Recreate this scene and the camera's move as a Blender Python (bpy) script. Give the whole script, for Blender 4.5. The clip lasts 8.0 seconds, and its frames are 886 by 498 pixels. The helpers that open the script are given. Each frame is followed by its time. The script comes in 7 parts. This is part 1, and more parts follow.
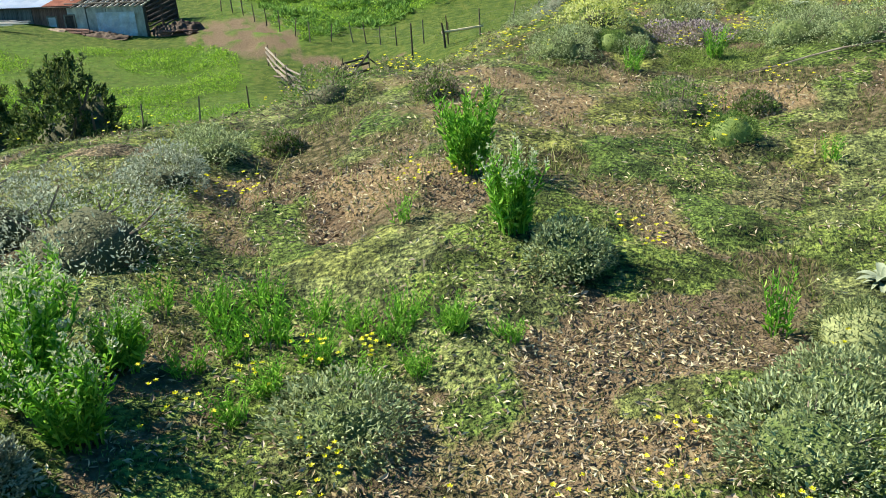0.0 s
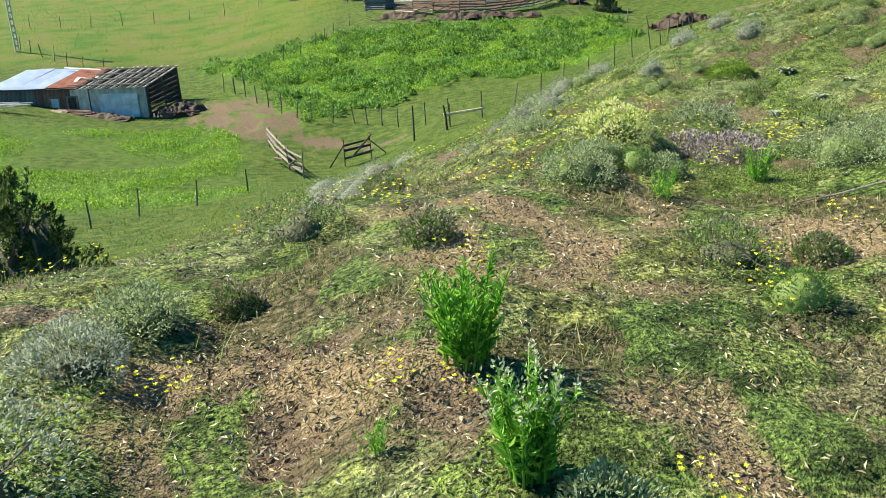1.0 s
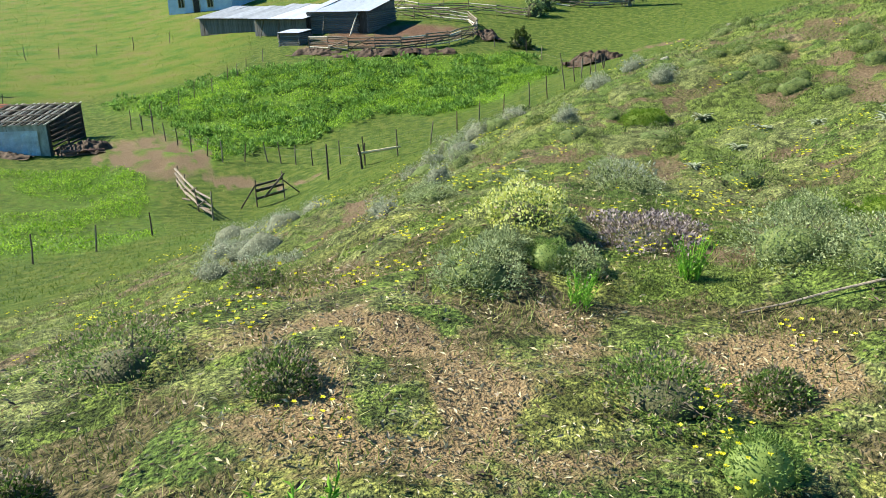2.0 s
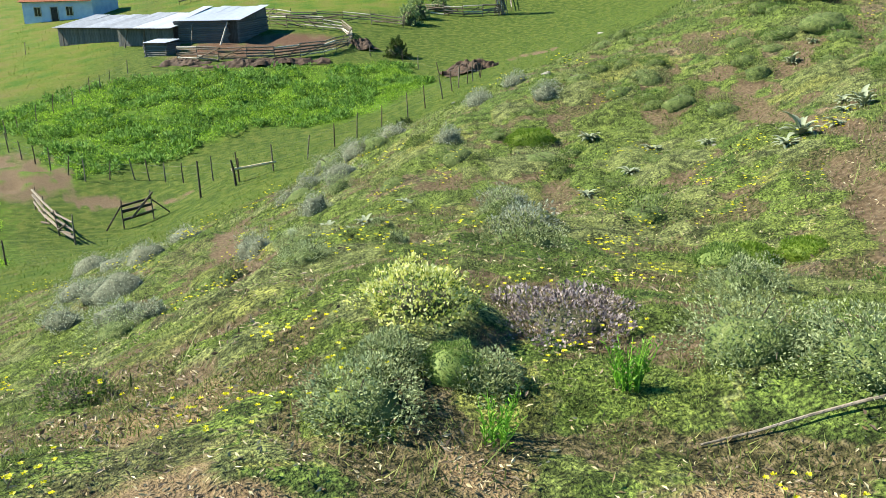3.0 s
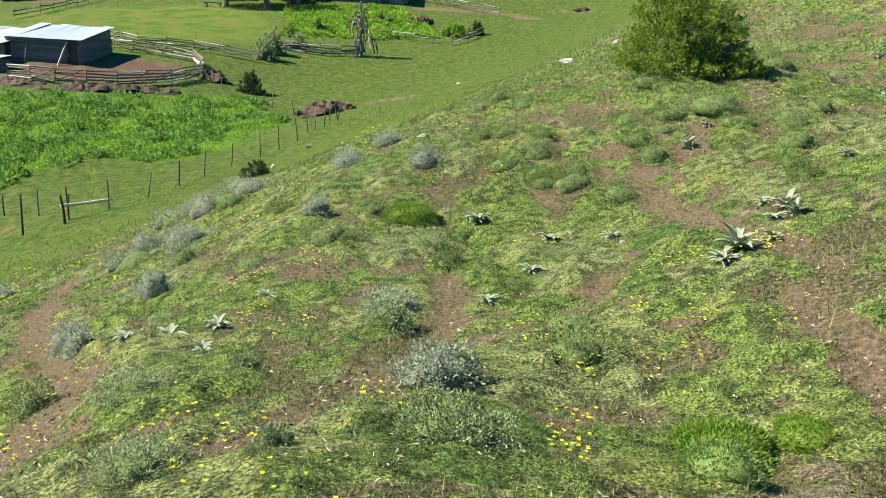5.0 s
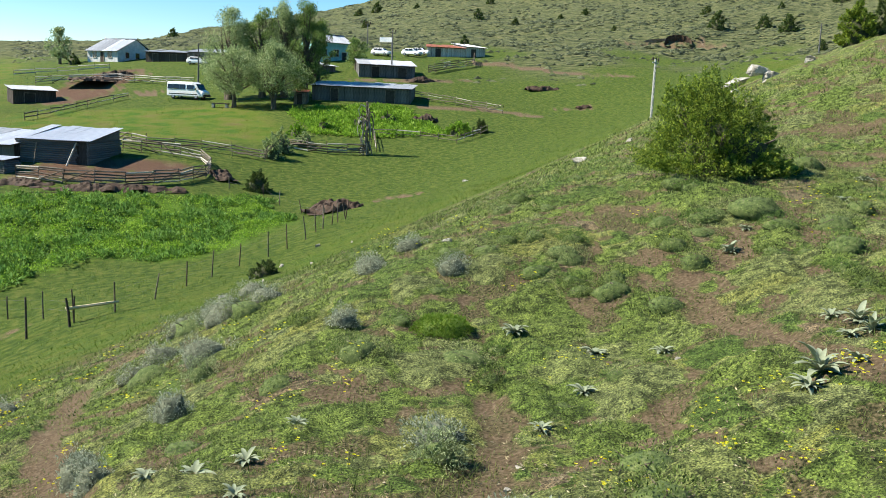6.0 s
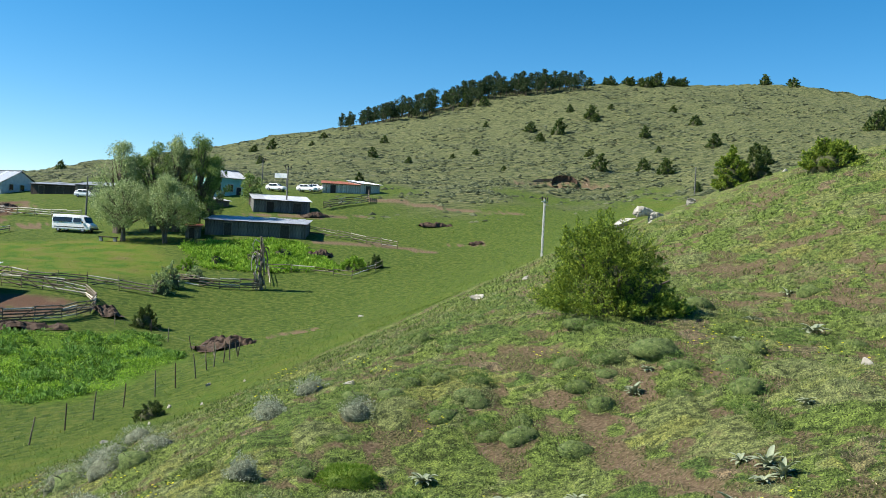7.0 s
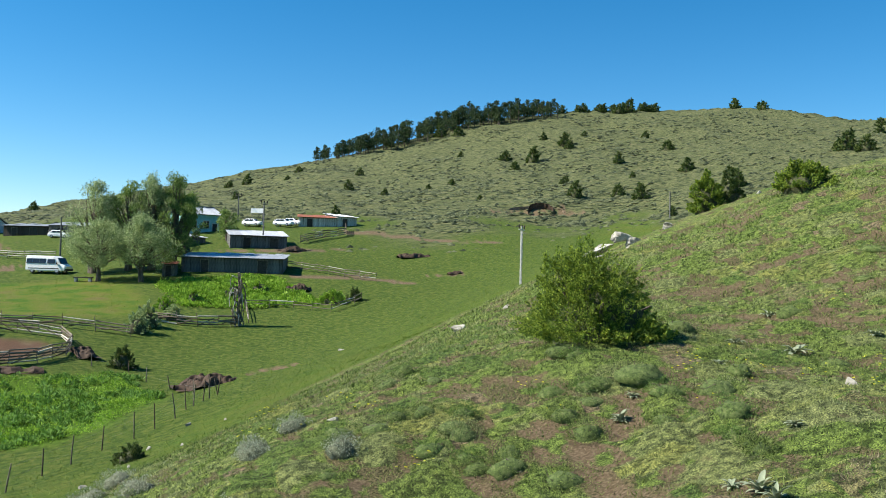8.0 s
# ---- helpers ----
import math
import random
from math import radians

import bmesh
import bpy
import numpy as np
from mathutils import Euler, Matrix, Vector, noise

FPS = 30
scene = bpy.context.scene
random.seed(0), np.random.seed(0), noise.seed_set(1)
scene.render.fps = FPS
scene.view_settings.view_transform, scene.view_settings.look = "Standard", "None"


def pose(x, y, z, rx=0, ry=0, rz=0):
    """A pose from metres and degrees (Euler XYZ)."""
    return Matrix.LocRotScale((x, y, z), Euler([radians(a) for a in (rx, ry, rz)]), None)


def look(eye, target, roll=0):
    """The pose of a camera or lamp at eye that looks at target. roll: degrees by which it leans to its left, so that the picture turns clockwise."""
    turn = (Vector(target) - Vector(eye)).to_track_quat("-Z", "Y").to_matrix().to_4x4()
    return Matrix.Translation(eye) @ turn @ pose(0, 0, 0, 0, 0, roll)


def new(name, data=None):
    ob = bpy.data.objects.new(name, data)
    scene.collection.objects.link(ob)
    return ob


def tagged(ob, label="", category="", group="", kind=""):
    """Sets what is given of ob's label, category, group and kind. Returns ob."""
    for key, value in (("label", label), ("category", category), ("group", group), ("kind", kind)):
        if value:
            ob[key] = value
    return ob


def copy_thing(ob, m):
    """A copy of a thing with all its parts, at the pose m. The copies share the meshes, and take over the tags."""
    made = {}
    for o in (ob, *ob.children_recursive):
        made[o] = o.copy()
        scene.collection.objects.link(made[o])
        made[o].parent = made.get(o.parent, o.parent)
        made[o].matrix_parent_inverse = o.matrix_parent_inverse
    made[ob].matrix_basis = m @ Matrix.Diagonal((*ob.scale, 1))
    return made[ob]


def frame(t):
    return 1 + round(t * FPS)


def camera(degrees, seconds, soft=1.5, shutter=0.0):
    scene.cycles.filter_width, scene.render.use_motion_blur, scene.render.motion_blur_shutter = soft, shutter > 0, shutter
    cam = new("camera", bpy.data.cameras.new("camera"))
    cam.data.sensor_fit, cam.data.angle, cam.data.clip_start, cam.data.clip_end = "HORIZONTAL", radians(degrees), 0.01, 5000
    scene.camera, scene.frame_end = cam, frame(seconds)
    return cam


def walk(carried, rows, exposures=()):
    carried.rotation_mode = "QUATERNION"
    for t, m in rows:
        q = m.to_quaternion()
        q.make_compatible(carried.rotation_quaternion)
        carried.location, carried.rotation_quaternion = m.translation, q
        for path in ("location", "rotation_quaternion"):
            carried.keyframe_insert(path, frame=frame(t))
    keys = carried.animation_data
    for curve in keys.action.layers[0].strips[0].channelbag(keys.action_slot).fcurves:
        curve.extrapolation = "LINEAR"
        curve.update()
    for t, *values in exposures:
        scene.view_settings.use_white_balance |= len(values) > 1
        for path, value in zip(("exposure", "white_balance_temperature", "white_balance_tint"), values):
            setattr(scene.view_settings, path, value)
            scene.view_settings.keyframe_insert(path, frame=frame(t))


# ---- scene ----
cam = camera(51.8, 8.0, 0.7)
PATH = [
    (0, (0.000, 0.000, 1.300), (-0.054, 1.823, 0.479), -3.28),
    (0.5, (0.013, 0.552, 1.279), (-0.031, 2.404, 0.527), -3.61),
    (1, (0.034, 1.011, 1.330), (-0.018, 2.895, 0.661), -3.21),
    (1.5, (0.101, 1.476, 1.373), (0.114, 3.362, 0.708), -3.78),
    (2, (0.245, 1.980, 1.386), (0.370, 3.881, 0.777), -2.32),
    (2.2, (0.282, 2.168, 1.415), (0.436, 4.076, 0.836), -1.88),
    (3.3, (0.464, 3.320, 1.490), (0.946, 5.166, 0.889), -0.08),
    (3.5, (0.523, 3.503, 1.552), (1.034, 5.352, 0.986), 2.76),
    (4, (0.534, 3.977, 1.548), (1.165, 5.797, 1.011), 3.28),
    (4.2, (0.534, 4.179, 1.566), (1.229, 5.966, 0.996), 3.17),
    (5.3, (0.495, 5.227, 1.600), (1.206, 7.027, 1.094), 3.19),
    (5.5, (0.412, 5.357, 1.587), (1.115, 7.158, 1.076), 1.89),
    (6, (0.378, 5.838, 1.652), (1.089, 7.679, 1.334), 2.74),
    (6.5, (0.330, 6.043, 1.779), (1.110, 7.882, 1.683), 3.18),
    (7, (0.279, 6.076, 1.756), (1.198, 7.852, 1.741), 3.15),
    (7.5, (0.274, 6.133, 1.770), (1.217, 7.897, 1.793), 2.56),
    (8, (0.270, 6.163, 1.781), (1.229, 7.917, 1.834), 1.50),
]
walk(cam, [(t, look(eye, target, roll)) for t, eye, target, roll in PATH], [(0, 1.34, 6850, 8), (1, 1.46, 6800, 8), (2, 1.39, 6850, 8), (4, 1.43, 6850, 9), (5.4, 1.29, 6800, 10), (6.4, 0.95, 6600, 12), (8, 0.92, 6500, 11)])

# ---- light ----
SUN_FROM = Vector((-0.92, 0.39, 0.0)).normalized()
SUN_HEIGHT = radians(44)
world = bpy.data.worlds.new("sky")
scene.world = world
world.use_nodes = True
sky = world.node_tree.nodes.new("ShaderNodeTexSky")
sky.sky_type, sky.sun_disc = "NISHITA", False
sky.sun_elevation, sky.sun_rotation = SUN_HEIGHT, math.atan2(SUN_FROM.x, SUN_FROM.y)
sky.altitude, sky.air_density, sky.dust_density, sky.ozone_density = 1500, 1.0, 0.0, 3.0
back = world.node_tree.nodes["Background"]
clear = world.node_tree.nodes.new("ShaderNodeHueSaturation")
clear.inputs["Hue"].default_value, clear.inputs["Saturation"].default_value = 0.492, 1.38
world.node_tree.links.new(sky.outputs[0], clear.inputs["Color"])
world.node_tree.links.new(clear.outputs[0], back.inputs[0])
back.inputs[1].default_value = 0.082
sun = new("sun", bpy.data.lights.new("sun", "SUN"))
sun.data.energy, sun.data.angle, sun.data.color = 5.0, radians(0.5), (1.0, 0.95, 0.82)
sun.matrix_world = look((0, 0, 100), Vector((0, 0, 100)) - (SUN_FROM * math.cos(SUN_HEIGHT) + Vector((0, 0, math.sin(SUN_HEIGHT)))))


# ---- small tools ----
RNG = np.random.default_rng(7)


def lattice(ix, iy, seed):
    h = np.sin(ix * 127.1 + iy * 311.7 + seed * 74.7) * 43758.5453
    return h - np.floor(h)


def value_noise(x, y, size, seed=0.0):
    """Smooth noise from 0 to 1 with features of that size in metres."""
    u, v = np.asarray(x, float) / size, np.asarray(y, float) / size
    i, j = np.floor(u), np.floor(v)
    a, b = u - i, v - j
    a, b = a * a * (3 - 2 * a), b * b * (3 - 2 * b)
    low = lattice(i, j, seed) * (1 - a) + lattice(i + 1, j, seed) * a
    high = lattice(i, j + 1, seed) * (1 - a) + lattice(i + 1, j + 1, seed) * a
    return low * (1 - b) + high * b


def step01(x, lo, hi):
    s = np.clip((x - lo) / (hi - lo), 0, 1)
    return s * s * (3 - 2 * s)


def quick_mesh(name, verts, faces, material=None, smooth=False):
    """A mesh from arrays; all faces have the same number of corners."""
    me = bpy.data.meshes.new(name)
    verts, faces = np.asarray(verts, np.float32), np.asarray(faces, np.int32)
    k = faces.shape[1]
    me.vertices.add(len(verts))
    me.vertices.foreach_set("co", verts.ravel())
    me.loops.add(faces.size)
    me.loops.foreach_set("vertex_index", faces.ravel())
    me.polygons.add(len(faces))
    me.polygons.foreach_set("loop_start", np.arange(0, faces.size, k, dtype=np.int32))
    me.polygons.foreach_set("use_smooth", np.full(len(faces), smooth))
    me.update(calc_edges=True)
    if material:
        me.materials.append(material)
    return me


def part(name, shape, material, parent, label=""):
    """Links a bmesh or mesh as one object under a thing or a part."""
    if isinstance(shape, bmesh.types.BMesh):
        me = bpy.data.meshes.new(name)
        shape.to_mesh(me)
        shape.free()
    else:
        me = shape
    if material and not me.materials:
        me.materials.append(material)
    ob = new(name, me)
    ob.parent = parent
    if name in ("branchwork", "foliage", "leaves", "stalk", "seed_fluff", "brushwood", "blossom", "bloom"):
        tagged(ob, kind="stuff")
    return tagged(ob, label)


def thing(name, x, y, label, category, turn=0.0, group="", sink=0.0, kind=""):
    """An Empty on the ground at x and y, turned by degrees, which carries the parts."""
    ob = new(name)
    ob.empty_display_size = 0.2
    ob.matrix_basis = pose(x, y, ground_z(x, y) - sink, 0, 0, turn)
    return tagged(ob, label, category, group, kind)


def box(bm, size, at, turn=(0, 0, 0), bevel=0.0):
    m = pose(*at, *turn) @ Matrix.Diagonal((*size, 1))
    made = bmesh.ops.create_cube(bm, size=1, matrix=m)["verts"]
    if bevel:
        edges = list({e for v in made for e in v.link_edges})
        bmesh.ops.bevel(bm, geom=edges, offset=bevel, segments=2, affect="EDGES", profile=0.6)
    return bm


def box_mesh(name, size, at=(0, 0, 0), turn=(0, 0, 0), bevel=0.0, material=None):
    bm = box(bmesh.new(), size, at, turn, bevel)
    me = bpy.data.meshes.new(name)
    bm.to_mesh(me)
    bm.free()
    if material:
        me.materials.append(material)
    return me


def tube(points, radii, sides=7, wobble=0.0, rng=RNG):
    """A tapered tube through points: vertices and four-cornered faces, closed by its last narrow ring."""
    pts, radii = np.asarray(points, float), np.asarray(radii, float)
    n = len(pts)
    way = np.gradient(pts, axis=0)
    way /= np.linalg.norm(way, axis=1, keepdims=True) + 1e-9
    ref = np.where(np.abs(way[:, 2:3]) > 0.9, [[1.0, 0, 0]], [[0, 0, 1.0]])
    a = np.cross(way, ref)
    a /= np.linalg.norm(a, axis=1, keepdims=True) + 1e-9
    b = np.cross(way, a)
    ang = np.linspace(0, 2 * np.pi, sides, endpoint=False)
    rad = radii[:, None] * (1 + wobble * (rng.random((n, sides)) - 0.5))
    ring = pts[:, None] + rad[..., None] * (np.cos(ang)[None, :, None] * a[:, None] + np.sin(ang)[None, :, None] * b[:, None])
    idx = np.arange(n * sides).reshape(n, sides)
    nxt = np.roll(idx, -1, 1)
    faces = np.stack([idx[:-1], nxt[:-1], nxt[1:], idx[1:]], -1).reshape(-1, 4)
    verts = ring.reshape(-1, 3)
    ends = np.array([[idx[0, 0], idx[0, k], idx[0, k + 1], idx[0, min(k + 2, sides - 1)]] for k in range(1, sides - 1, 2)]
                    + [[idx[-1, 0], idx[-1, k], idx[-1, k + 1], idx[-1, min(k + 2, sides - 1)]] for k in range(1, sides - 1, 2)])
    good = np.array([len(set(f)) == 4 for f in ends])
    return verts, np.concatenate([faces, ends[good]]) if good.any() else faces


def join_arrays(chunks):
    verts, faces, start = [], [], 0
    for v, f in chunks:
        verts.append(v)
        faces.append(np.asarray(f) + start)
        start += len(v)
    return np.concatenate(verts), np.concatenate(faces)


def unit(v):
    return v / (np.linalg.norm(v, axis=-1, keepdims=True) + 1e-9)


def leaf_quads(base, way, length, width, rng, fold=0.12):
    """Pointed four-cornered leaves from base points along their ways."""
    n = len(base)
    way = unit(way)
    side = unit(np.cross(way, unit(rng.normal(size=(n, 3)) + [0, 0, 0.8])))
    up = np.cross(side, way)
    length, width = np.broadcast_to(length, n)[:, None], np.broadcast_to(width, n)[:, None]
    mid = base + way * length * 0.5 + up * length * fold
    verts = np.stack([base, mid + side * width / 2, base + way * length, mid - side * width / 2], 1).reshape(-1, 3)
    return verts, np.arange(4 * n).reshape(-1, 4)


def blade_tris(base, height, width, lean, rng):
    """Grass blades, one narrow triangle each, leaning by chance."""
    n = len(base)
    ang = rng.random(n) * 2 * np.pi
    side = np.stack([np.cos(ang), np.sin(ang), 0 * ang], -1) * (np.broadcast_to(width, n)[:, None] / 2)
    ang2 = rng.random(n) * 2 * np.pi
    tilt = np.stack([np.cos(ang2), np.sin(ang2), 0 * ang2], -1) * (np.broadcast_to(height, n) * lean * rng.random(n))[:, None]
    tip = base + tilt + np.stack([0 * ang, 0 * ang, np.broadcast_to(height, n)], -1)
    return np.stack([base - side, base + side, tip], 1).reshape(-1, 3), np.arange(3 * n).reshape(-1, 3)


# ---- materials ----
def shader(name, colors, scale=8.0, rough=0.8, bump=0.3, fine=60.0, island=0.0, object_random=0.0, metal=0.0, leafy=0.0, stretch=(1, 1, 1), specular=0.3):
    """A surface of two or three colours mixed by broad and fine noise, with relief; island and object_random vary each piece's lightness."""
    m = bpy.data.materials.new(name)
    m.use_nodes = True
    nt = m.node_tree
    nd, ln = nt.nodes, nt.links
    bsdf = nd["Principled BSDF"]
    co = nd.new("ShaderNodeTexCoord")
    mp = nd.new("ShaderNodeMapping")
    mp.inputs["Scale"].default_value = stretch
    ln.new(co.outputs["Object"], mp.inputs[0])
    broad, small = nd.new("ShaderNodeTexNoise"), nd.new("ShaderNodeTexNoise")
    broad.inputs["Scale"].default_value, broad.inputs["Detail"].default_value = scale, 5
    small.inputs["Scale"].default_value, small.inputs["Detail"].default_value = fine, 3
    ln.new(mp.outputs[0], broad.inputs[0])
    ln.new(mp.outputs[0], small.inputs[0])
    ramp = nd.new("ShaderNodeValToRGB")
    ramp.color_ramp.elements[0].position, ramp.color_ramp.elements[1].position = 0.32, 0.68
    ramp.color_ramp.elements[0].color, ramp.color_ramp.elements[1].color = (*colors[0], 1), (*colors[-1], 1)
    if len(colors) == 3:
        ramp.color_ramp.elements.new(0.5).color = (*colors[1], 1)
    factor = broad.outputs["Fac"]
    if island:
        geo, add = nd.new("ShaderNodeNewGeometry"), nd.new("ShaderNodeMath")
        add.operation, add.inputs[2].default_value = "MULTIPLY_ADD", 0.0
        mix0 = nd.new("ShaderNodeMix")
        mix0.inputs[0].default_value = island
        ln.new(broad.outputs["Fac"], mix0.inputs[2])
        ln.new(geo.outputs["Random Per Island"], mix0.inputs[3])
        nd.remove(add)
        factor = mix0.outputs[0]
    ln.new(factor, ramp.inputs[0])
    shade = nd.new("ShaderNodeMapRange")
    shade.inputs["To Min"].default_value, shade.inputs["To Max"].default_value = 0.72, 1.28
    ln.new(small.outputs["Fac"], shade.inputs[0])
    tint = nd.new("ShaderNodeVectorMath")
    tint.operation = "SCALE"
    ln.new(ramp.outputs[0], tint.inputs[0])
    ln.new(shade.outputs[0], tint.inputs["Scale"])
    color = tint.outputs[0]
    if object_random:
        info, rng2 = nd.new("ShaderNodeObjectInfo"), nd.new("ShaderNodeMapRange")
        rng2.inputs["To Min"].default_value, rng2.inputs["To Max"].default_value = 1 - object_random, 1 + object_random
        ln.new(info.outputs["Random"], rng2.inputs[0])
        t2 = nd.new("ShaderNodeVectorMath")
        t2.operation = "SCALE"
        ln.new(color, t2.inputs[0])
        ln.new(rng2.outputs[0], t2.inputs["Scale"])
        color = t2.outputs[0]
    ln.new(color, bsdf.inputs["Base Color"])
    bsdf.inputs["Roughness"].default_value = rough
    bsdf.inputs["Metallic"].default_value = metal
    bsdf.inputs["Specular IOR Level"].default_value = specular
    if bump:
        bp = nd.new("ShaderNodeBump")
        bp.inputs["Strength"].default_value, bp.inputs["Distance"].default_value = bump, 0.02
        ln.new(small.outputs["Fac"], bp.inputs["Height"])
        ln.new(bp.outputs[0], bsdf.inputs["Normal"])
    if leafy:
        tr, mx = nd.new("ShaderNodeBsdfTranslucent"), nd.new("ShaderNodeMixShader")
        mx.inputs[0].default_value = leafy
        ln.new(color, tr.inputs[0])
        ln.new(bsdf.outputs[0], mx.inputs[1])
        ln.new(tr.outputs[0], mx.inputs[2])
        ln.new(mx.outputs[0], nd["Material Output"].inputs[0])
    return m


def leaf_mat(name, *colors, spread=0.8, leafy=0.34, scale=3.0, gain=1.0):
    colors = [tuple(min(0.85, c * gain) for c in col) for col in colors]
    return shader(name, colors, scale=scale, fine=40, rough=0.6, bump=0, island=spread, leafy=leafy, specular=0.25)


M_SLOPE_GRASS = leaf_mat("slope_grass", (0.068, 0.096, 0.022), (0.16, 0.192, 0.05), (0.24, 0.25, 0.09), scale=6, gain=1.2, spread=0.55)
M_STRAW = leaf_mat("dry_straw", (0.18, 0.135, 0.07), (0.33, 0.27, 0.15), (0.52, 0.46, 0.29), leafy=0.1)
M_FORB = leaf_mat("low_leaves", (0.03, 0.052, 0.011), (0.116, 0.166, 0.036), (0.205, 0.26, 0.076), scale=6, gain=1.22, spread=0.55)
M_DEAD = leaf_mat("dead_leaves", (0.07, 0.05, 0.034), (0.16, 0.12, 0.08), (0.3, 0.25, 0.18), leafy=0.05)
M_WEED = leaf_mat("weed_leaves", (0.055, 0.16, 0.012), (0.1, 0.25, 0.02), (0.2, 0.36, 0.05), gain=1.5)
M_WEED_HEAD = leaf_mat("pale_seed_heads", (0.3, 0.36, 0.18), (0.5, 0.54, 0.34))
M_SAGE = leaf_mat("sage_leaves", (0.056, 0.075, 0.03), (0.148, 0.18, 0.066), (0.285, 0.32, 0.138), gain=1.22, scale=6, spread=0.55)
M_SAGE_SHRUB = leaf_mat("sage_shrub_leaves", (0.1, 0.125, 0.055), (0.19, 0.23, 0.1), (0.31, 0.36, 0.19), gain=1.35)
M_SILVER = leaf_mat("silver_leaves", (0.14, 0.16, 0.10), (0.24, 0.27, 0.19), (0.38, 0.41, 0.31), gain=1.25)
M_MAT_GREEN = leaf_mat("cushion_leaves", (0.035, 0.075, 0.014), (0.085, 0.15, 0.03), (0.18, 0.25, 0.068), gain=1.3, scale=6, spread=0.45)
M_BRIGHT_CUSHION = leaf_mat("bright_cushion", (0.1, 0.2, 0.015), (0.15, 0.27, 0.02), (0.2, 0.3, 0.04), gain=0.85)
M_THORN = leaf_mat("thorn_twigs", (0.09, 0.075, 0.05), (0.12, 0.13, 0.06), (0.24, 0.2, 0.14), gain=1.6)
M_PURPLE = leaf_mat("faded_purple_heads", (0.085, 0.068, 0.07), (0.19, 0.155, 0.158), (0.32, 0.275, 0.27), gain=1.45)
M_CREAM = leaf_mat("cream_flowers", (0.48, 0.52, 0.12), (0.64, 0.66, 0.22), (0.76, 0.77, 0.38))
M_YELLOW = leaf_mat("yellow_petals", (0.6, 0.56, 0.01), (0.72, 0.68, 0.02), (0.8, 0.78, 0.1))
M_MULLEIN = leaf_mat("felted_leaves", (0.2, 0.25, 0.14), (0.33, 0.39, 0.25), (0.48, 0.53, 0.38), leafy=0.25, gain=0.82)
M_JUNIPER = leaf_mat("bush_leaves", (0.05, 0.085, 0.012), (0.112, 0.168, 0.022), (0.21, 0.265, 0.035), gain=1.5, scale=4.0, spread=0.6)
M_DARK_BUSH = leaf_mat("dark_bush_leaves", (0.025, 0.05, 0.012), (0.05, 0.085, 0.02), (0.1, 0.13, 0.035), gain=1.3)
M_PINE = leaf_mat("pine_needles", (0.014, 0.03, 0.012), (0.026, 0.048, 0.018), (0.05, 0.075, 0.028), gain=1.5)
M_WILLOW = leaf_mat("willow_leaves", (0.085, 0.125, 0.05), (0.15, 0.2, 0.08), (0.26, 0.3, 0.15), gain=1.8)
M_POPLAR = leaf_mat("poplar_leaves", (0.055, 0.1, 0.02), (0.1, 0.16, 0.035), (0.18, 0.24, 0.07), gain=1.5)
M_MEADOW = leaf_mat("meadow_grass", (0.09, 0.18, 0.02), (0.15, 0.25, 0.03), (0.25, 0.33, 0.06), scale=0.12, gain=0.68)
M_LUSH = leaf_mat("marsh_leaves", (0.085, 0.17, 0.014), (0.165, 0.3, 0.026), (0.29, 0.43, 0.055), scale=0.35, spread=0.4, gain=1.22)
M_HILL_SAGE = leaf_mat("hill_scrub", (0.036, 0.047, 0.02), (0.072, 0.088, 0.038), (0.135, 0.15, 0.073), scale=1.5, leafy=0.1)
M_MARSH_CLUMP = leaf_mat("marsh_clump_leaves", (0.06, 0.13, 0.02), (0.115, 0.22, 0.035), (0.2, 0.34, 0.08), spread=0.55, scale=0.4, gain=1.2)
# Solid core of shrubs and bushes; its dark colour stands in for shade inside.
M_CORE = shader("shade_core", ((0.04, 0.05, 0.02), (0.09, 0.09, 0.04)), scale=20, fine=90, bump=0.6)
M_BARK = shader("bark", ((0.06, 0.045, 0.032), (0.17, 0.14, 0.11)), scale=6, fine=40, bump=0.8, stretch=(1, 1, 0.25))
M_WOOD = shader("weathered_wood", ((0.085, 0.068, 0.05), (0.16, 0.135, 0.105), (0.26, 0.225, 0.185)), scale=5, fine=45, bump=0.5, object_random=0.28)
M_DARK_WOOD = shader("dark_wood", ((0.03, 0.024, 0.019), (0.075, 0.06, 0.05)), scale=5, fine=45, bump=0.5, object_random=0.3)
M_BROWN_POLE = shader("brown_poles", ((0.07, 0.05, 0.035), (0.15, 0.115, 0.085)), scale=5, fine=45, bump=0.5, object_random=0.3)
M_GREY_WOOD = shader("grey_wood", ((0.085, 0.085, 0.085), (0.17, 0.165, 0.155)), scale=5, fine=45, bump=0.5, object_random=0.25)
M_RED_WOOD = shader("reddish_planks", ((0.12, 0.06, 0.045), (0.24, 0.13, 0.1)), scale=5, fine=45, bump=0.5, object_random=0.3)
M_PALE_WOOD = shader("pale_new_wood", ((0.55, 0.43, 0.25), (0.7, 0.6, 0.4)), scale=5, fine=45, bump=0.3, object_random=0.15)
M_WHITE_WOOD = shader("bleached_wood", ((0.36, 0.33, 0.28), (0.6, 0.56, 0.49)), scale=5, fine=45, bump=0.4, object_random=0.2)
M_SHEET = shader("galvanised_sheet", ((0.58, 0.62, 0.68), (0.74, 0.77, 0.82)), scale=1.2, fine=25, rough=0.4, bump=0.15, object_random=0.1, metal=0.15)
M_SHEET_DULL = shader("dull_sheet", ((0.3, 0.325, 0.36), (0.46, 0.48, 0.52)), scale=1.2, fine=25, rough=0.6, bump=0.2, object_random=0.15)
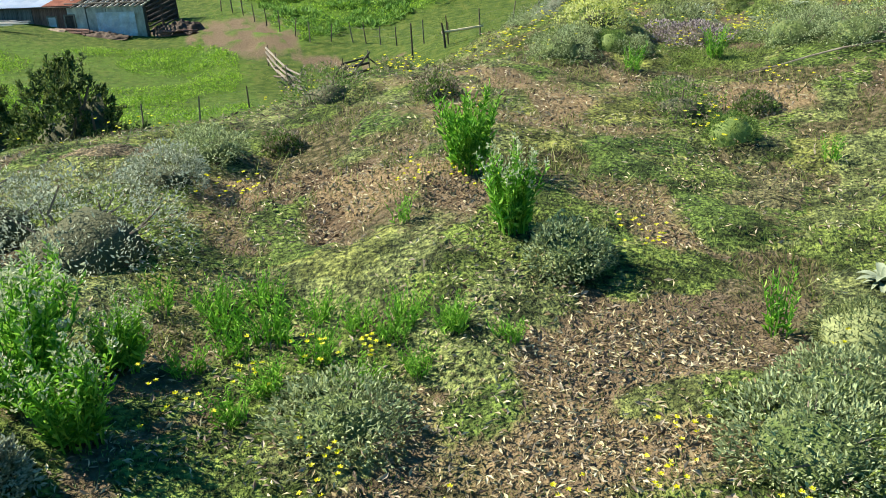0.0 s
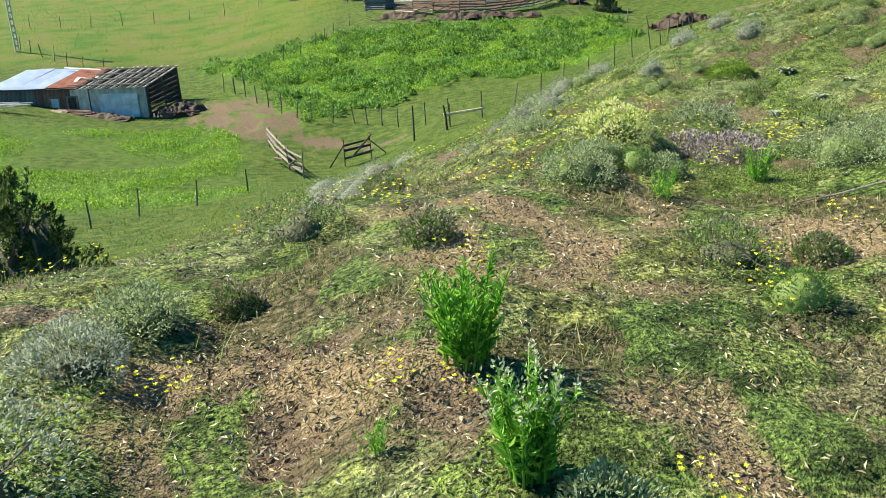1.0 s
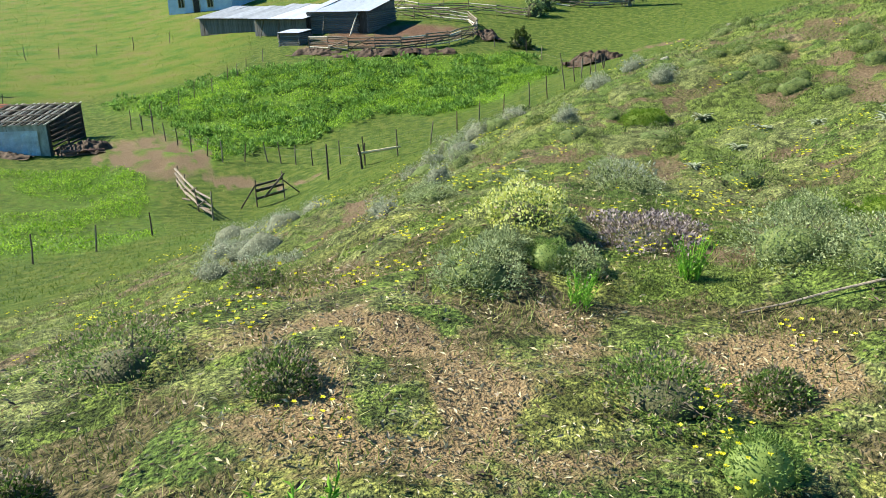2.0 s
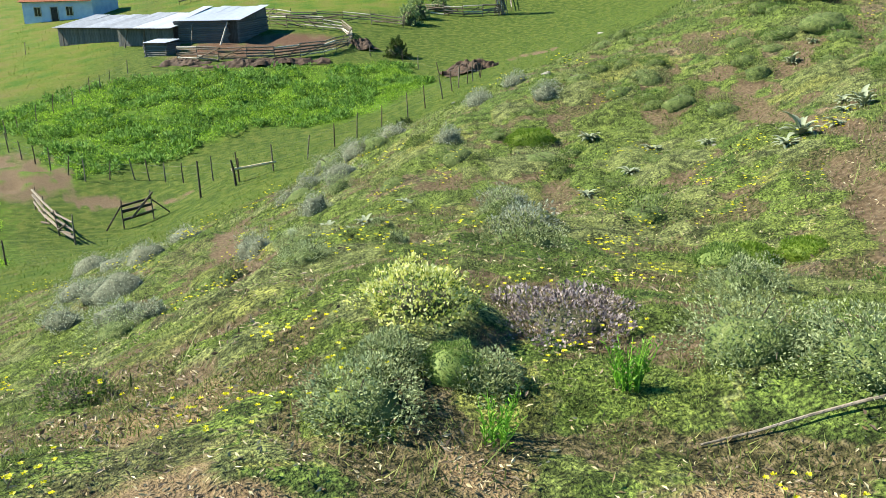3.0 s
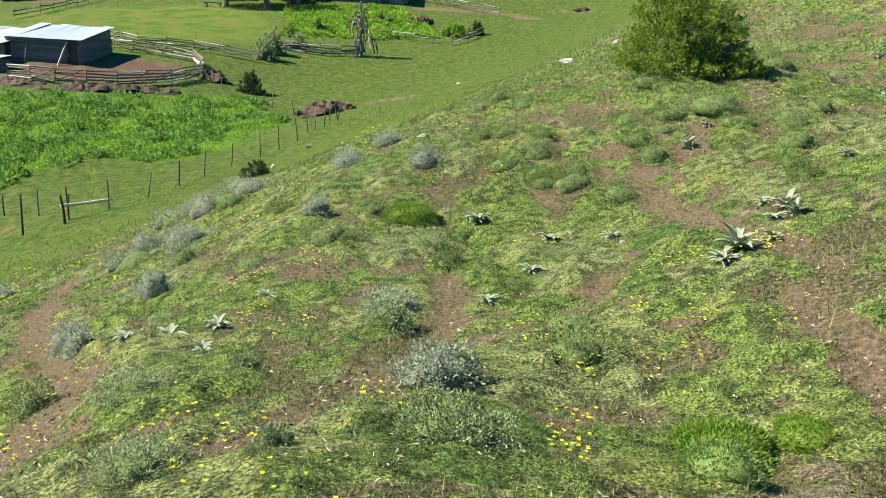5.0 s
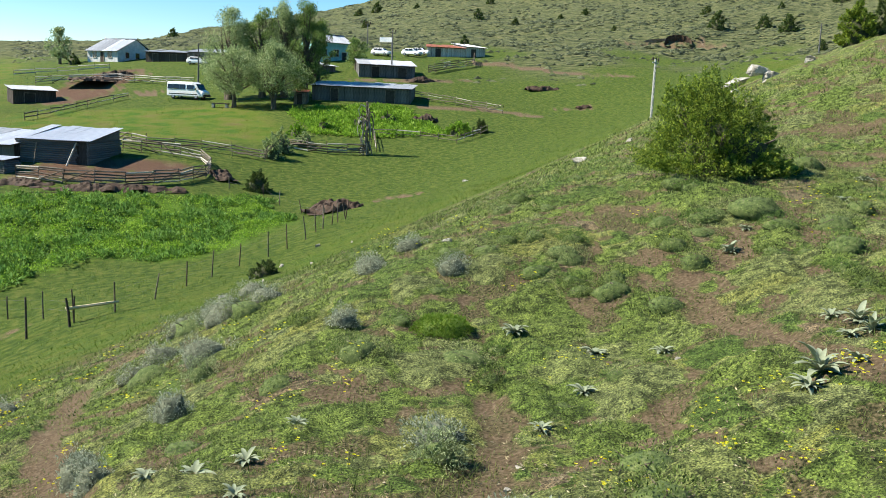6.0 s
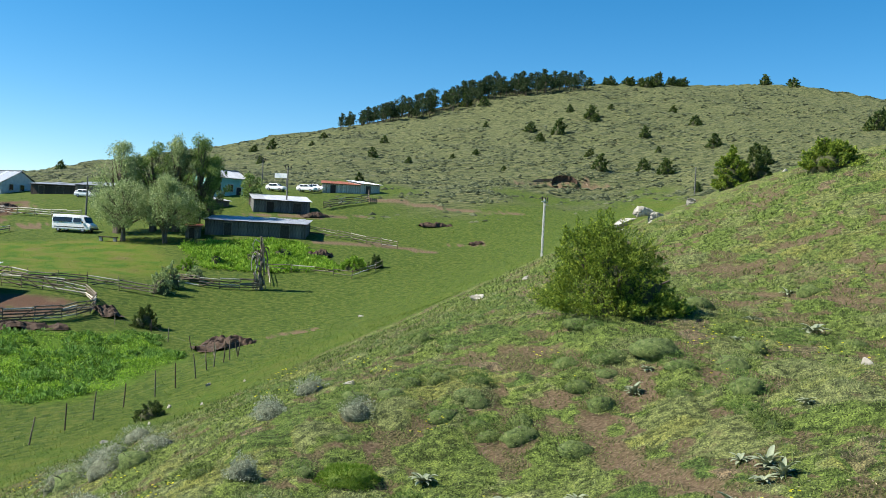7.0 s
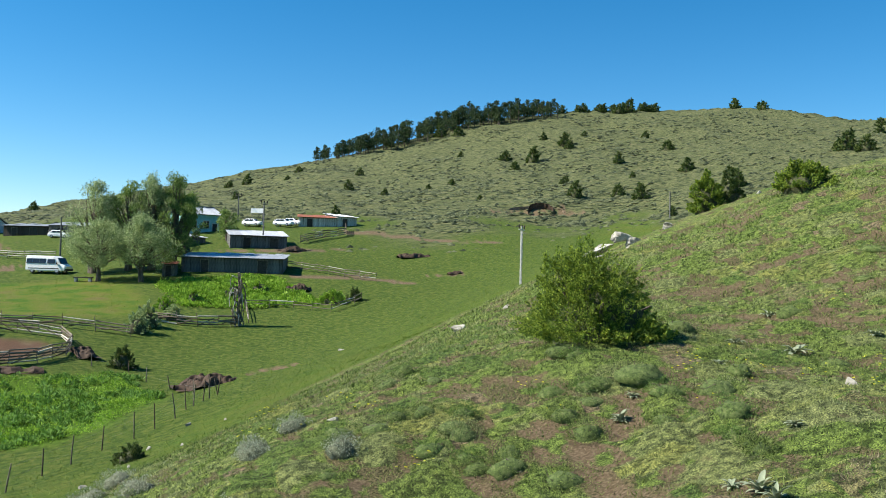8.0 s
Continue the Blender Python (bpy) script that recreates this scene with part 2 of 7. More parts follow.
M_SHEET_BLUE = shader("worn_blue_sheet", ((0.33, 0.41, 0.53), (0.56, 0.6, 0.66)), scale=0.9, fine=20, rough=0.5, bump=0.2, object_random=0.12)
M_RUST = shader("rusty_sheet", ((0.17, 0.05, 0.028), (0.34, 0.13, 0.075)), scale=1.5, fine=25, rough=0.8, bump=0.3, object_random=0.2)
M_PLASTER = shader("pale_plaster", ((0.42, 0.44, 0.45), (0.62, 0.63, 0.62)), scale=1.5, fine=20, bump=0.2)
M_TURQUOISE = shader("turquoise_paint", ((0.2, 0.4, 0.4), (0.3, 0.52, 0.5)), scale=1.5, fine=20, bump=0.1)
M_BLUE_WALL = shader("pale_blue_paint", ((0.4, 0.5, 0.66), (0.55, 0.64, 0.76)), scale=1.5, fine=20, bump=0.1)
M_TILE = shader("red_roof", ((0.3, 0.1, 0.06), (0.45, 0.18, 0.1)), scale=2, fine=30, bump=0.3)
M_TARP = shader("grey_plastic_sheeting", ((0.45, 0.46, 0.48), (0.72, 0.73, 0.75)), scale=2, fine=14, rough=0.4, bump=0.7)
M_STONE = shader("pale_limestone", ((0.13, 0.125, 0.105), (0.37, 0.35, 0.3), (0.52, 0.5, 0.44)), scale=2.2, fine=30, bump=0.8)
M_HEAP = shader("dung_heap", ((0.032, 0.02, 0.013), (0.085, 0.052, 0.033)), scale=3, fine=22, bump=1.0)
M_EARTH = shader("bare_earth", ((0.15, 0.105, 0.07), (0.3, 0.23, 0.16)), scale=3, fine=22, bump=1.0)
M_CONCRETE = shader("pole_concrete", ((0.36, 0.35, 0.33), (0.52, 0.51, 0.48)), scale=3, fine=30, bump=0.3)
M_WIRE = shader("wire", ((0.12, 0.12, 0.12), (0.2, 0.2, 0.2)), rough=0.5, bump=0, metal=0.6)
M_WHITE_PAINT = shader("white_car_paint", ((0.82, 0.82, 0.83), (0.86, 0.86, 0.86)), scale=1, fine=6, rough=0.25, bump=0, specular=0.5)
M_GLASS_DARK = shader("tinted_glass", ((0.012, 0.014, 0.017), (0.02, 0.022, 0.026)), scale=1, fine=4, rough=0.08, bump=0, specular=0.6)
M_RUBBER = shader("tyre_rubber", ((0.02, 0.02, 0.02), (0.035, 0.035, 0.035)), rough=0.85, bump=0.1)
M_STEEL = shader("wheel_steel", ((0.4, 0.4, 0.42), (0.5, 0.5, 0.52)), rough=0.35, bump=0, metal=0.7)
M_LAMP = shader("lamp_lens", ((0.6, 0.6, 0.6), (0.7, 0.68, 0.65)), rough=0.15, bump=0)
M_BLACK = shader("black_plastic", ((0.02, 0.02, 0.022), (0.035, 0.035, 0.035)), rough=0.6, bump=0)
M_BLUE_PAINT = shader("blue_machine_paint", ((0.03, 0.1, 0.28), (0.06, 0.16, 0.36)), rough=0.4, bump=0)

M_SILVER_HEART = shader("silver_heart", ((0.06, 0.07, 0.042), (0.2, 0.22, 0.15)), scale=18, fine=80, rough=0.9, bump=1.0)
# Darker than the mat leaves over it: shade between them put into colour.
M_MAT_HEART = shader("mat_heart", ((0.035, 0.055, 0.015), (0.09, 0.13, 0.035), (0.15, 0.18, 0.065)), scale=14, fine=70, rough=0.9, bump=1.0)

# ---- the lie of the land ----
NEAR_SLOPE = [
    (0.79, 1.56, -0.03), (-0.08, 1.72, -0.11), (-0.96, 1.58, 0.04), (1.48, 3.28, -0.20), (-0.54, 3.38, -0.09), (-0.22, 3.48, 0.08),
    (-1.17, 3.91, -0.03), (-0.94, 4.38, -0.12), (0.40, 4.91, -0.01), (-0.69, 5.81, -0.10), (2.48, 5.64, 0.05), (-2.38, 5.51, -0.32),
    (1.31, 6.19, -0.15), (-0.06, 6.55, -0.22), (1.00, 6.87, 0.09), (-2.53, 6.87, -1.03), (3.90, 8.51, -0.70), (5.66, 9.64, -0.33),
    (-0.07, 12.48, -1.57), (-0.19, 12.53, -2.16), (6.07, 11.63, -0.39), (7.54, 11.46, -0.05), (3.31, 13.25, -1.40), (7.21, 15.58, -1.09),
    (1.24, 17.50, -2.34), (5.76, 17.05, -1.39), (8.92, 15.92, -0.45), (7.44, 16.57, -0.76), (3.62, 17.94, -1.50), (-0.20, 18.34, -2.69),
    (5.43, 17.89, -1.18), (12.20, 15.26, 0.28), (5.87, 19.35, -0.92),
]
VALLEY = [
    (0.11, 20.31, -3.23), (5.09, 21.67, -1.34), (6.57, 21.68, -0.97), (11.79, 20.64, 0.42), (15.92, 19.34, 0.50), (19.83, 24.77, 1.41),
    (-12.7, 30.4, -7.9), (12.3, 31.4, -1.1), (-8.6, 36.0, -8.4), (17.2, 35.6, -0.3), (28.88, 29.63, 5.30), (21.3, 36.6, 1.5),
    (5.1, 41.8, -6.3), (34.2, 30.9, 6.8), (-5.3, 45.7, -9.8), (26.6, 38.9, 2.8), (-20.1, 42.4, -8.5), (2.9, 47.1, -7.5),
    (31.5, 37.2, 5.0), (-1.3, 48.0, -8.2), (8.0, 47.4, -6.6), (5.6, 50.9, -7.3), (11.4, 52.9, -6.2), (-12.5, 52.5, -9.1),
    (9.1, 54.4, -7.0), (-10.1, 56.1, -8.8), (-2.7, 59.3, -8.6), (-19.4, 57.8, -9.3), (13.4, 61.6, -6.1), (-28.0, 57.4, -8.0),
    (5.5, 71.2, -7.4), (16.0, 70.3, -6.8), (7.6, 81.0, -5.6),
]
FAR_HILLS = [
    (-3.5, 81.3, -5.6), (29.2, 76.4, -4.8), (13.0, 81.3, -6.4), (-16.0, 81.4, -6.8), (16.2, 94.7, -4.1), (40.3, 89.0, -2.7),
    (25.8, 94.5, -4.1), (-41.4, 92.0, -6.6), (6.1, 102.0, -3.4), (-26.9, 102.9, -6.5), (46.9, 114.5, 0.3), (38.9, 119.8, 0.7),
    (60.0, 112.6, 0.9), (12.4, 135.6, -0.1), (77.5, 134.7, 6.4), (33.9, 152.3, 5.9), (9.9, 170.9, 5.3), (66.2, 162.8, 9.8),
    (109.7, 155.3, 12.1), (117.4, 174.4, 17.3), (145.7, 171.2, 20.8), (104.0, 222.6, 22.0), (205.5, 181.6, 36.2), (168.3, 254.7, 38.4),
    (215.7, 242.7, 47.3), (111.0, 317.0, 36.1), (73.8, 327.9, 27.6), (16.4, 345.8, 18.6), (149.4, 344.8, 48.6), (324.9, 239.9, 67.2),
    (211.5, 345.8, 69.0), (274.2, 337.6, 78.8), (323.5, 319.2, 84.5),
]
SPOTS = np.array(NEAR_SLOPE + VALLEY + FAR_HILLS)
HUB = (0.3, -3.0)


def log_polar(x, y):
    dx, dy = x - HUB[0], y - HUB[1]
    return np.hypot(dx, dy), np.degrees(np.arctan2(dx, dy))


def spline_kernel(a, b):
    d2 = ((a[:, None] - b[None]) ** 2).sum(-1)
    return 0.5 * d2 * np.log(d2 + 1e-9)


def spline_coords(r, deg):
    return np.stack([np.log(r) * 0.8, np.radians(deg) * 1.6], -1)


def fit_spline():
    r, deg = log_polar(SPOTS[:, 0], SPOTS[:, 1])
    u = spline_coords(r, deg)
    n = len(u)
    k = spline_kernel(u, u) + 0.004 * np.eye(n)
    b = np.c_[np.ones(n), u]
    m = np.block([[k, b], [b.T, np.zeros((3, 3))]])
    return u, np.linalg.solve(m, np.r_[(SPOTS[:, 2] - 1.5) / r, 0, 0, 0])


SPLINE_U, SPLINE_W = fit_spline()


def rise(r, deg):
    """The ground's slope as seen from the hub, smoothly through the spot heights."""
    v = spline_coords(r, deg)
    out = np.empty(len(v))
    for i in range(0, len(v), 20000):
        part_v = v[i:i + 20000]
        out[i:i + 20000] = spline_kernel(part_v, SPLINE_U) @ SPLINE_W[:-3] + np.c_[np.ones(len(part_v)), part_v] @ SPLINE_W[-3:]
    return out


def ground_heights(x, y):
    """Ground height at arrays of x and y: slope and valley in front, plain falling land past the ridge and behind."""
    x, y = np.atleast_1d(np.asarray(x, float)), np.atleast_1d(np.asarray(y, float))
    r, deg = log_polar(x, y)
    west, east = -40.0, 60.0
    ridge = np.interp(deg, (-40, 0, 45, 53, 62), (330, 342, 456, 405, 400))
    rr = np.clip(r, 5.0, ridge)
    back = np.where(deg > 0, deg, deg + 360)
    s = np.clip((back - east) / (360 + west - east), 0, 1)
    s = s * s * (3 - 2 * s)
    behind = (deg > east) | (deg < west)
    g = rise(rr, np.clip(deg, west, east))
    if behind.any():
        ge, gw = rise(rr[behind], np.full(behind.sum(), east)), rise(rr[behind], np.full(behind.sum(), west))
        g[behind] = ge * (1 - s[behind]) + gw * s[behind]
    z = 1.5 + rr * g
    past = np.maximum(r - ridge, 0)
    return z - 0.0009 * past ** 2 / (1 + past / 150.0)


# Footpaths, tracks and bare earth: a width, how bare it is, and a line of x, y.
PATHS = [
    (0.45, 0.95, [(0.1, 22.7), (-0.2, 17.1), (0.0, 15.3), (0.3, 12.6), (0.1, 11.3), (-0.3, 10.2)]),
    (0.30, 0.75, [(0.9, 8.8), (1.2, 9.0), (1.7, 9.6), (2.4, 10.7), (3.5, 12.3), (4.3, 14.5)]),
    (0.36, 0.8, [(7.8, 17.2), (7.8, 15.8), (7.3, 14.2), (6.8, 12.8), (6.3, 11.3), (6.1, 10.6)]),
    (0.34, 0.85, [(5.6, 10.3), (5.0, 8.9), (4.6, 8.1), (4.2, 7.4)]),
    (0.5, 0.22, [(5.4, 38.0), (8.5, 46.5), (11.8, 55.1), (14.0, 56.3), (16.4, 60.2), (18.7, 65.0), (20.8, 72.7)]),
    (0.4, 0.45, [(-0.8, 32.2), (1.2, 33.0), (3.6, 33.5), (5.3, 34.2), (7.6, 36.8)]),
    (0.4, 0.6, [(9.3, 20.8), (9.6, 20.0), (9.6, 18.6)]),
    (0.5, 0.6, [(17.2, 27.5), (19.2, 26.8), (20.4, 25.3)]),
    (0.34, 0.85, [(17.5, 24.5), (18.07, 23.08), (17.64, 20.94), (17.75, 18.68)]),
    (0.35, 0.7, [(0.5, 7.4), (0.1, 7.4), (-0.6, 7.4)]),
    (2.4, 1.0, [(63.1, 157.8), (69.9, 151.0), (76.4, 142.3), (82.9, 138.1)]),
    (2.2, 0.9, [(41.1, 119.7), (49.3, 118.3), (53.4, 113.0)]),
    (2.0, 0.8, [(42.7, 139.3), (55.1, 140.6)]),
]
# Bare patches: x, y, half length, half width, turn in degrees.
PATCHES = [
    (-0.55, 3.75, 0.55, 0.28, 20), (-0.45, 3.3, 0.5, 0.25, 10), (-12.9, 55.5, 6.2, 2.5, 121), (-7.0, 49.6, 2.4, 1.0, 150), (-4.4, 48.2, 1.4, 0.7, 160),
    (1.6, 85.6, 7.4, 4.6, 8), (2.2, 161.0, 11.0, 4.5, 70), (-2.0, 147.0, 11.0, 5.0, 70), (7.5, 144.5, 4.0, 2.0, 60), (44.0, 140.8, 8.0, 1.6, 2), (22.0, 72.5, 2.0, 1.4, 40),
    (115.2, 172.5, 11.0, 4.5, -28), (62.1, 116.4, 3.0, 1.5, 0), (46.9, 139.5, 4.0, 1.5, 10), (8.2, 16.4, 0.4, 0.3, 0), (5.1, 18.0, 0.4, 0.25, 0),
]
# Dry litter: x, y, half length, half width, turn.
LITTER = [(0.3, 2.1, 0.6, 0.45, 0), (-0.6, 3.6, 0.65, 0.4, 0), (0.4, 4.6, 0.7, 0.45, 0), (0.8, 3.3, 0.4, 0.3, 0), (0.4, 5.3, 0.8, 0.35, 0), (-0.3, 6.4, 0.5, 0.4, 0), (1.6, 4.9, 0.4, 0.3, 0)]


def near_line(x, y, line):
    best = np.full(x.shape, 1e9)
    for (ax, ay), (bx, by) in zip(line[:-1], line[1:]):
        dx, dy = bx - ax, by - ay
        s = np.clip(((x - ax) * dx + (y - ay) * dy) / (dx * dx + dy * dy), 0, 1)
        best = np.minimum(best, np.hypot(x - ax - s * dx, y - ay - s * dy))
    return best


def in_ellipses(x, y, rows, soft=0.35):
    out = np.zeros(x.shape)
    for cx, cy, a, b, turn in rows:
        c, s = math.cos(radians(turn)), math.sin(radians(turn))
        u, v = (x - cx) * c + (y - cy) * s, -(x - cx) * s + (y - cy) * c
        out = np.maximum(out, 1 - step01(np.hypot(u / a, v / b), 1 - soft, 1 + soft))
    return out


def bare_earth(x, y):
    r = np.hypot(x, y)
    rough = value_noise(x, y, 0.35, 3) * 0.6 + value_noise(x, y, 0.1, 4) * 0.4
    near = 1 - step01(r, 26, 34)
    tufts = step01(value_noise(x, y, 0.28, 11) * 0.5 + value_noise(x, y, 0.11, 12) * 0.5, 0.36, 0.56)
    out = in_ellipses(x + (rough - 0.5) * 0.06 * r, y, PATCHES) * (1 - near * 0.85 * tufts)
    weedy = step01(value_noise(x, y, 1.4, 13) * 0.55 + value_noise(x, y, 0.5, 14) * 0.45, 0.48, 0.66)
    out = out * (1 - (1 - near) * 0.7 * weedy)
    for width, worn, line in PATHS:
        far = line[0][1] > 30
        d = near_line(x, y, line) + (rough - 0.5) * width * (0.5 if far else 0.9)
        out = np.maximum(out, worn * (1 - step01(d, width * 0.38, width * 0.74)) * (1 - near * 0.4 * tufts))
    speck = value_noise(x, y, 1.1, 9) * 0.6 + value_noise(x, y, 0.4, 10) * 0.4
    spur = 1 - step01(r, 32, 42)
    return np.maximum(out, spur * step01(speck, 0.76, 0.9) * 0.7)


def dry_litter(x, y):
    return in_ellipses(x, y, LITTER, 0.5) * step01(value_noise(x, y, 0.25, 14), 0.2, 0.6)


def marsh(x, y):
    """The wet ground between the wire fence and the pen."""
    edge = (value_noise(x, y, 6, 21) - 0.5) * 7
    across = step01(y - 0.55 * (x + 4) + edge, 53, 59) * (1 - step01(y - 0.15 * x + edge * 0.6, 74, 80))
    along = (1 - step01(x + edge * 0.6, 11.5, 15)) * step01(x + 0.4 * (y - 60) + edge, -20, -9)
    left = step01(x + edge, -34, -24) * (1 - step01(x + edge * 0.5 + 0.1 * (y - 45), -11.5, -9)) * step01(y, 33, 37) * (1 - step01(y + edge * 0.3, 50, 56))
    return np.maximum(across * along, left * 0.3)


def valley(x, y):
    """Cropped meadow below and beyond the slope, as against the scrubby spur."""
    r, deg = log_polar(x, y)
    edge = np.interp(deg, (-40, -20, -5, 3, 10, 18, 24, 30, 36, 45, 60), (22, 26, 31, 38, 44, 50, 56, 62, 72, 90, 120))
    return step01(r / edge + (value_noise(x, y, 3, 31) - 0.5) * 0.12, 0.92, 1.05)


def hillside(x, y):
    """Dry scrub hill behind the village."""
    r, deg = log_polar(x, y)
    foot = np.interp(deg, (-40, 0, 10, 20, 27, 33, 38, 45, 60), (260, 235, 215, 195, 178, 185, 195, 165, 120))
    return step01(r / foot + (value_noise(x, y, 14, 33) - 0.5) * 0.25, 0.85, 1.1)


# The way on foot over the spur.
TRAIL = [(0.2, -0.4), (0.35, 6.2)]


def dome_cells(x, y, size, seed, chance, long=1.45):
    """Rounded mounds, one to a cell at most, longer along the contour: their rise from 0 to 1, a chance number and the way out from the middle."""
    u, v = (x + y) * (0.7071 / size / long), (y - x) * (0.7071 / size)
    wob = value_noise(x, y, size * 0.45, seed + 0.3) - 0.5
    u, v = u + wob * 0.45, v + (value_noise(x, y, size * 0.4, seed + 0.7) - 0.5) * 0.45
    iu, iv = np.floor(u), np.floor(v)
    best, kind = np.zeros(x.shape), np.zeros(x.shape)
    ou, ov = np.zeros(x.shape), np.zeros(x.shape)
    for a in (-1, 0, 1):
        for b in (-1, 0, 1):
            cu, cv = iu + a, iv + b
            du = u - cu - 0.2 - 0.6 * lattice(cu, cv, seed + 1)
            dv = v - cv - 0.2 - 0.6 * lattice(cu, cv, seed + 2)
            dice = lattice(cu, cv, seed + 3)
            rad = 0.34 + 0.4 * lattice(cu, cv, seed + 4)
            q = np.clip(1 - (du * du + dv * dv) / rad ** 2, 0, 1) ** 0.5 * (dice < chance) * (0.55 + 0.45 * dice / chance)
            win = q > best
            best = np.where(win, q, best)
            kind = np.where(win, lattice(cu, cv, seed + 5), kind)
            ou, ov = np.where(win, du / rad, ou), np.where(win, dv / rad, ov)
    return best, kind, (ou - ov) * 0.7071, (ou + ov) * 0.7071


def mounds(x, y, bare):
    """The mat plants' mounds on the spur: rise in metres, cover from 0 to 1, kind, and the way out."""
    big, kind, ox, oy = dome_cells(x, y, 0.85, 210.0, 0.74)
    low, kind2, ox2, oy2 = dome_cells(x, y, 0.36, 220.0, 0.62)
    free = (1 - valley(x, y)) * (1 - np.clip(1.3 * bare, 0, 1)) * (1 - 0.75 * dry_litter(x, y))
    r = np.hypot(x - 0.3, y - 2.0)
    grown = 0.25 + 0.75 * step01(r, 2.5, 9)
    rise_big, rise_low = big * (0.1 + 0.15 * kind2) * grown, low * 0.075 * (0.6 + 0.4 * grown)
    use = rise_low > rise_big
    up = np.maximum(rise_big, rise_low) + 0.35 * np.minimum(rise_big, rise_low)
    cover = step01(np.maximum(big * (0.5 + 0.5 * grown), low * 0.9), 0.12, 0.4)
    return up * free, cover * free, np.where(use, kind2, kind), np.where(use, ox2, ox), np.where(use, oy2, oy)


def thin_grass(x, y):
    """Turf between the mounds, worn through to earth in places."""
    return step01(0.4 * value_noise(x, y, 1.4, 61) + 0.36 * value_noise(x, y, 0.4, 62) + 0.24 * value_noise(x, y, 0.15, 63), 0.4, 0.54)


def surface(x, y, bare, up):
    """Ground height with mounds, hummocks and clods."""
    z = ground_heights(x, y)
    r = np.hypot(x - 0.3, y - 3)
    spur = 1 - valley(x, y)
    hill = hillside(x, y)
    z = z + spur * step01(r, 0.5, 10) * ((value_noise(x, y, 2.6, 41) - 0.5) * 0.2 + (value_noise(x, y, 0.5, 42) - 0.5) * 0.05)
    z = z + step01(up, 0.0, 0.06) * ((value_noise(x, y, 0.3, 65) - 0.5) * 0.1 + (value_noise(x, y, 0.15, 66) - 0.5) * 0.03) * step01(r, 1.5, 8)
    z = z + up - 0.04 * spur * step01(r, 2.5, 9)
    z = z + (1 - step01(r, 12, 22)) * ((value_noise(x, y, 0.22, 43) - 0.5) * 0.035 + (value_noise(x, y, 0.09, 44) - 0.5) * 0.015)
    z = z + (1 - spur) * ((value_noise(x, y, 3.5, 45) - 0.5) * 0.05 + (value_noise(x, y, 11, 46) - 0.5) * 0.3)
    z = z + marsh(x, y) * ((value_noise(x, y, 1.6, 47) - 0.4) * 0.6 + (value_noise(x, y, 0.8, 50) - 0.5) * 0.25)
    z = z - 1.6 * in_ellipses(x, y, [(115.6, 172.3, 7.5, 3.4, -28)], 0.4)
    terrace = value_noise(x * 0.35 + y * 0.1, y - x * 0.3, 2.6, 48)
    z = z + hill * ((terrace - 0.5) * 1.1 + (value_noise(x, y, 18, 49) - 0.5) * 2.0)
    return z - 0.03 * bare * (1 + 2 * step01(r, 15, 60))


LAND = {}


def land_at(name, x, y):
    """A value of the built ground sheet at arrays of x and y."""
    r, deg = log_polar(np.atleast_1d(np.asarray(x, float)), np.atleast_1d(np.asarray(y, float)))
    a, rad, grid = LAND["turn"], LAND["far"], LAND[name]
    i = np.clip(np.searchsorted(a, deg) - 1, 0, len(a) - 2)
    j = np.clip(np.searchsorted(rad, r) - 1, 0, len(rad) - 2)
    s, t = np.clip((deg - a[i]) / (a[i + 1] - a[i]), 0, 1), np.clip((r - rad[j]) / (rad[j + 1] - rad[j]), 0, 1)
    return (grid[j, i] * (1 - s) + grid[j, i + 1] * s) * (1 - t) + (grid[j + 1, i] * (1 - s) + grid[j + 1, i + 1] * s) * t


def ground_z(x, y):
    return float(land_at("z", x, y)[0])


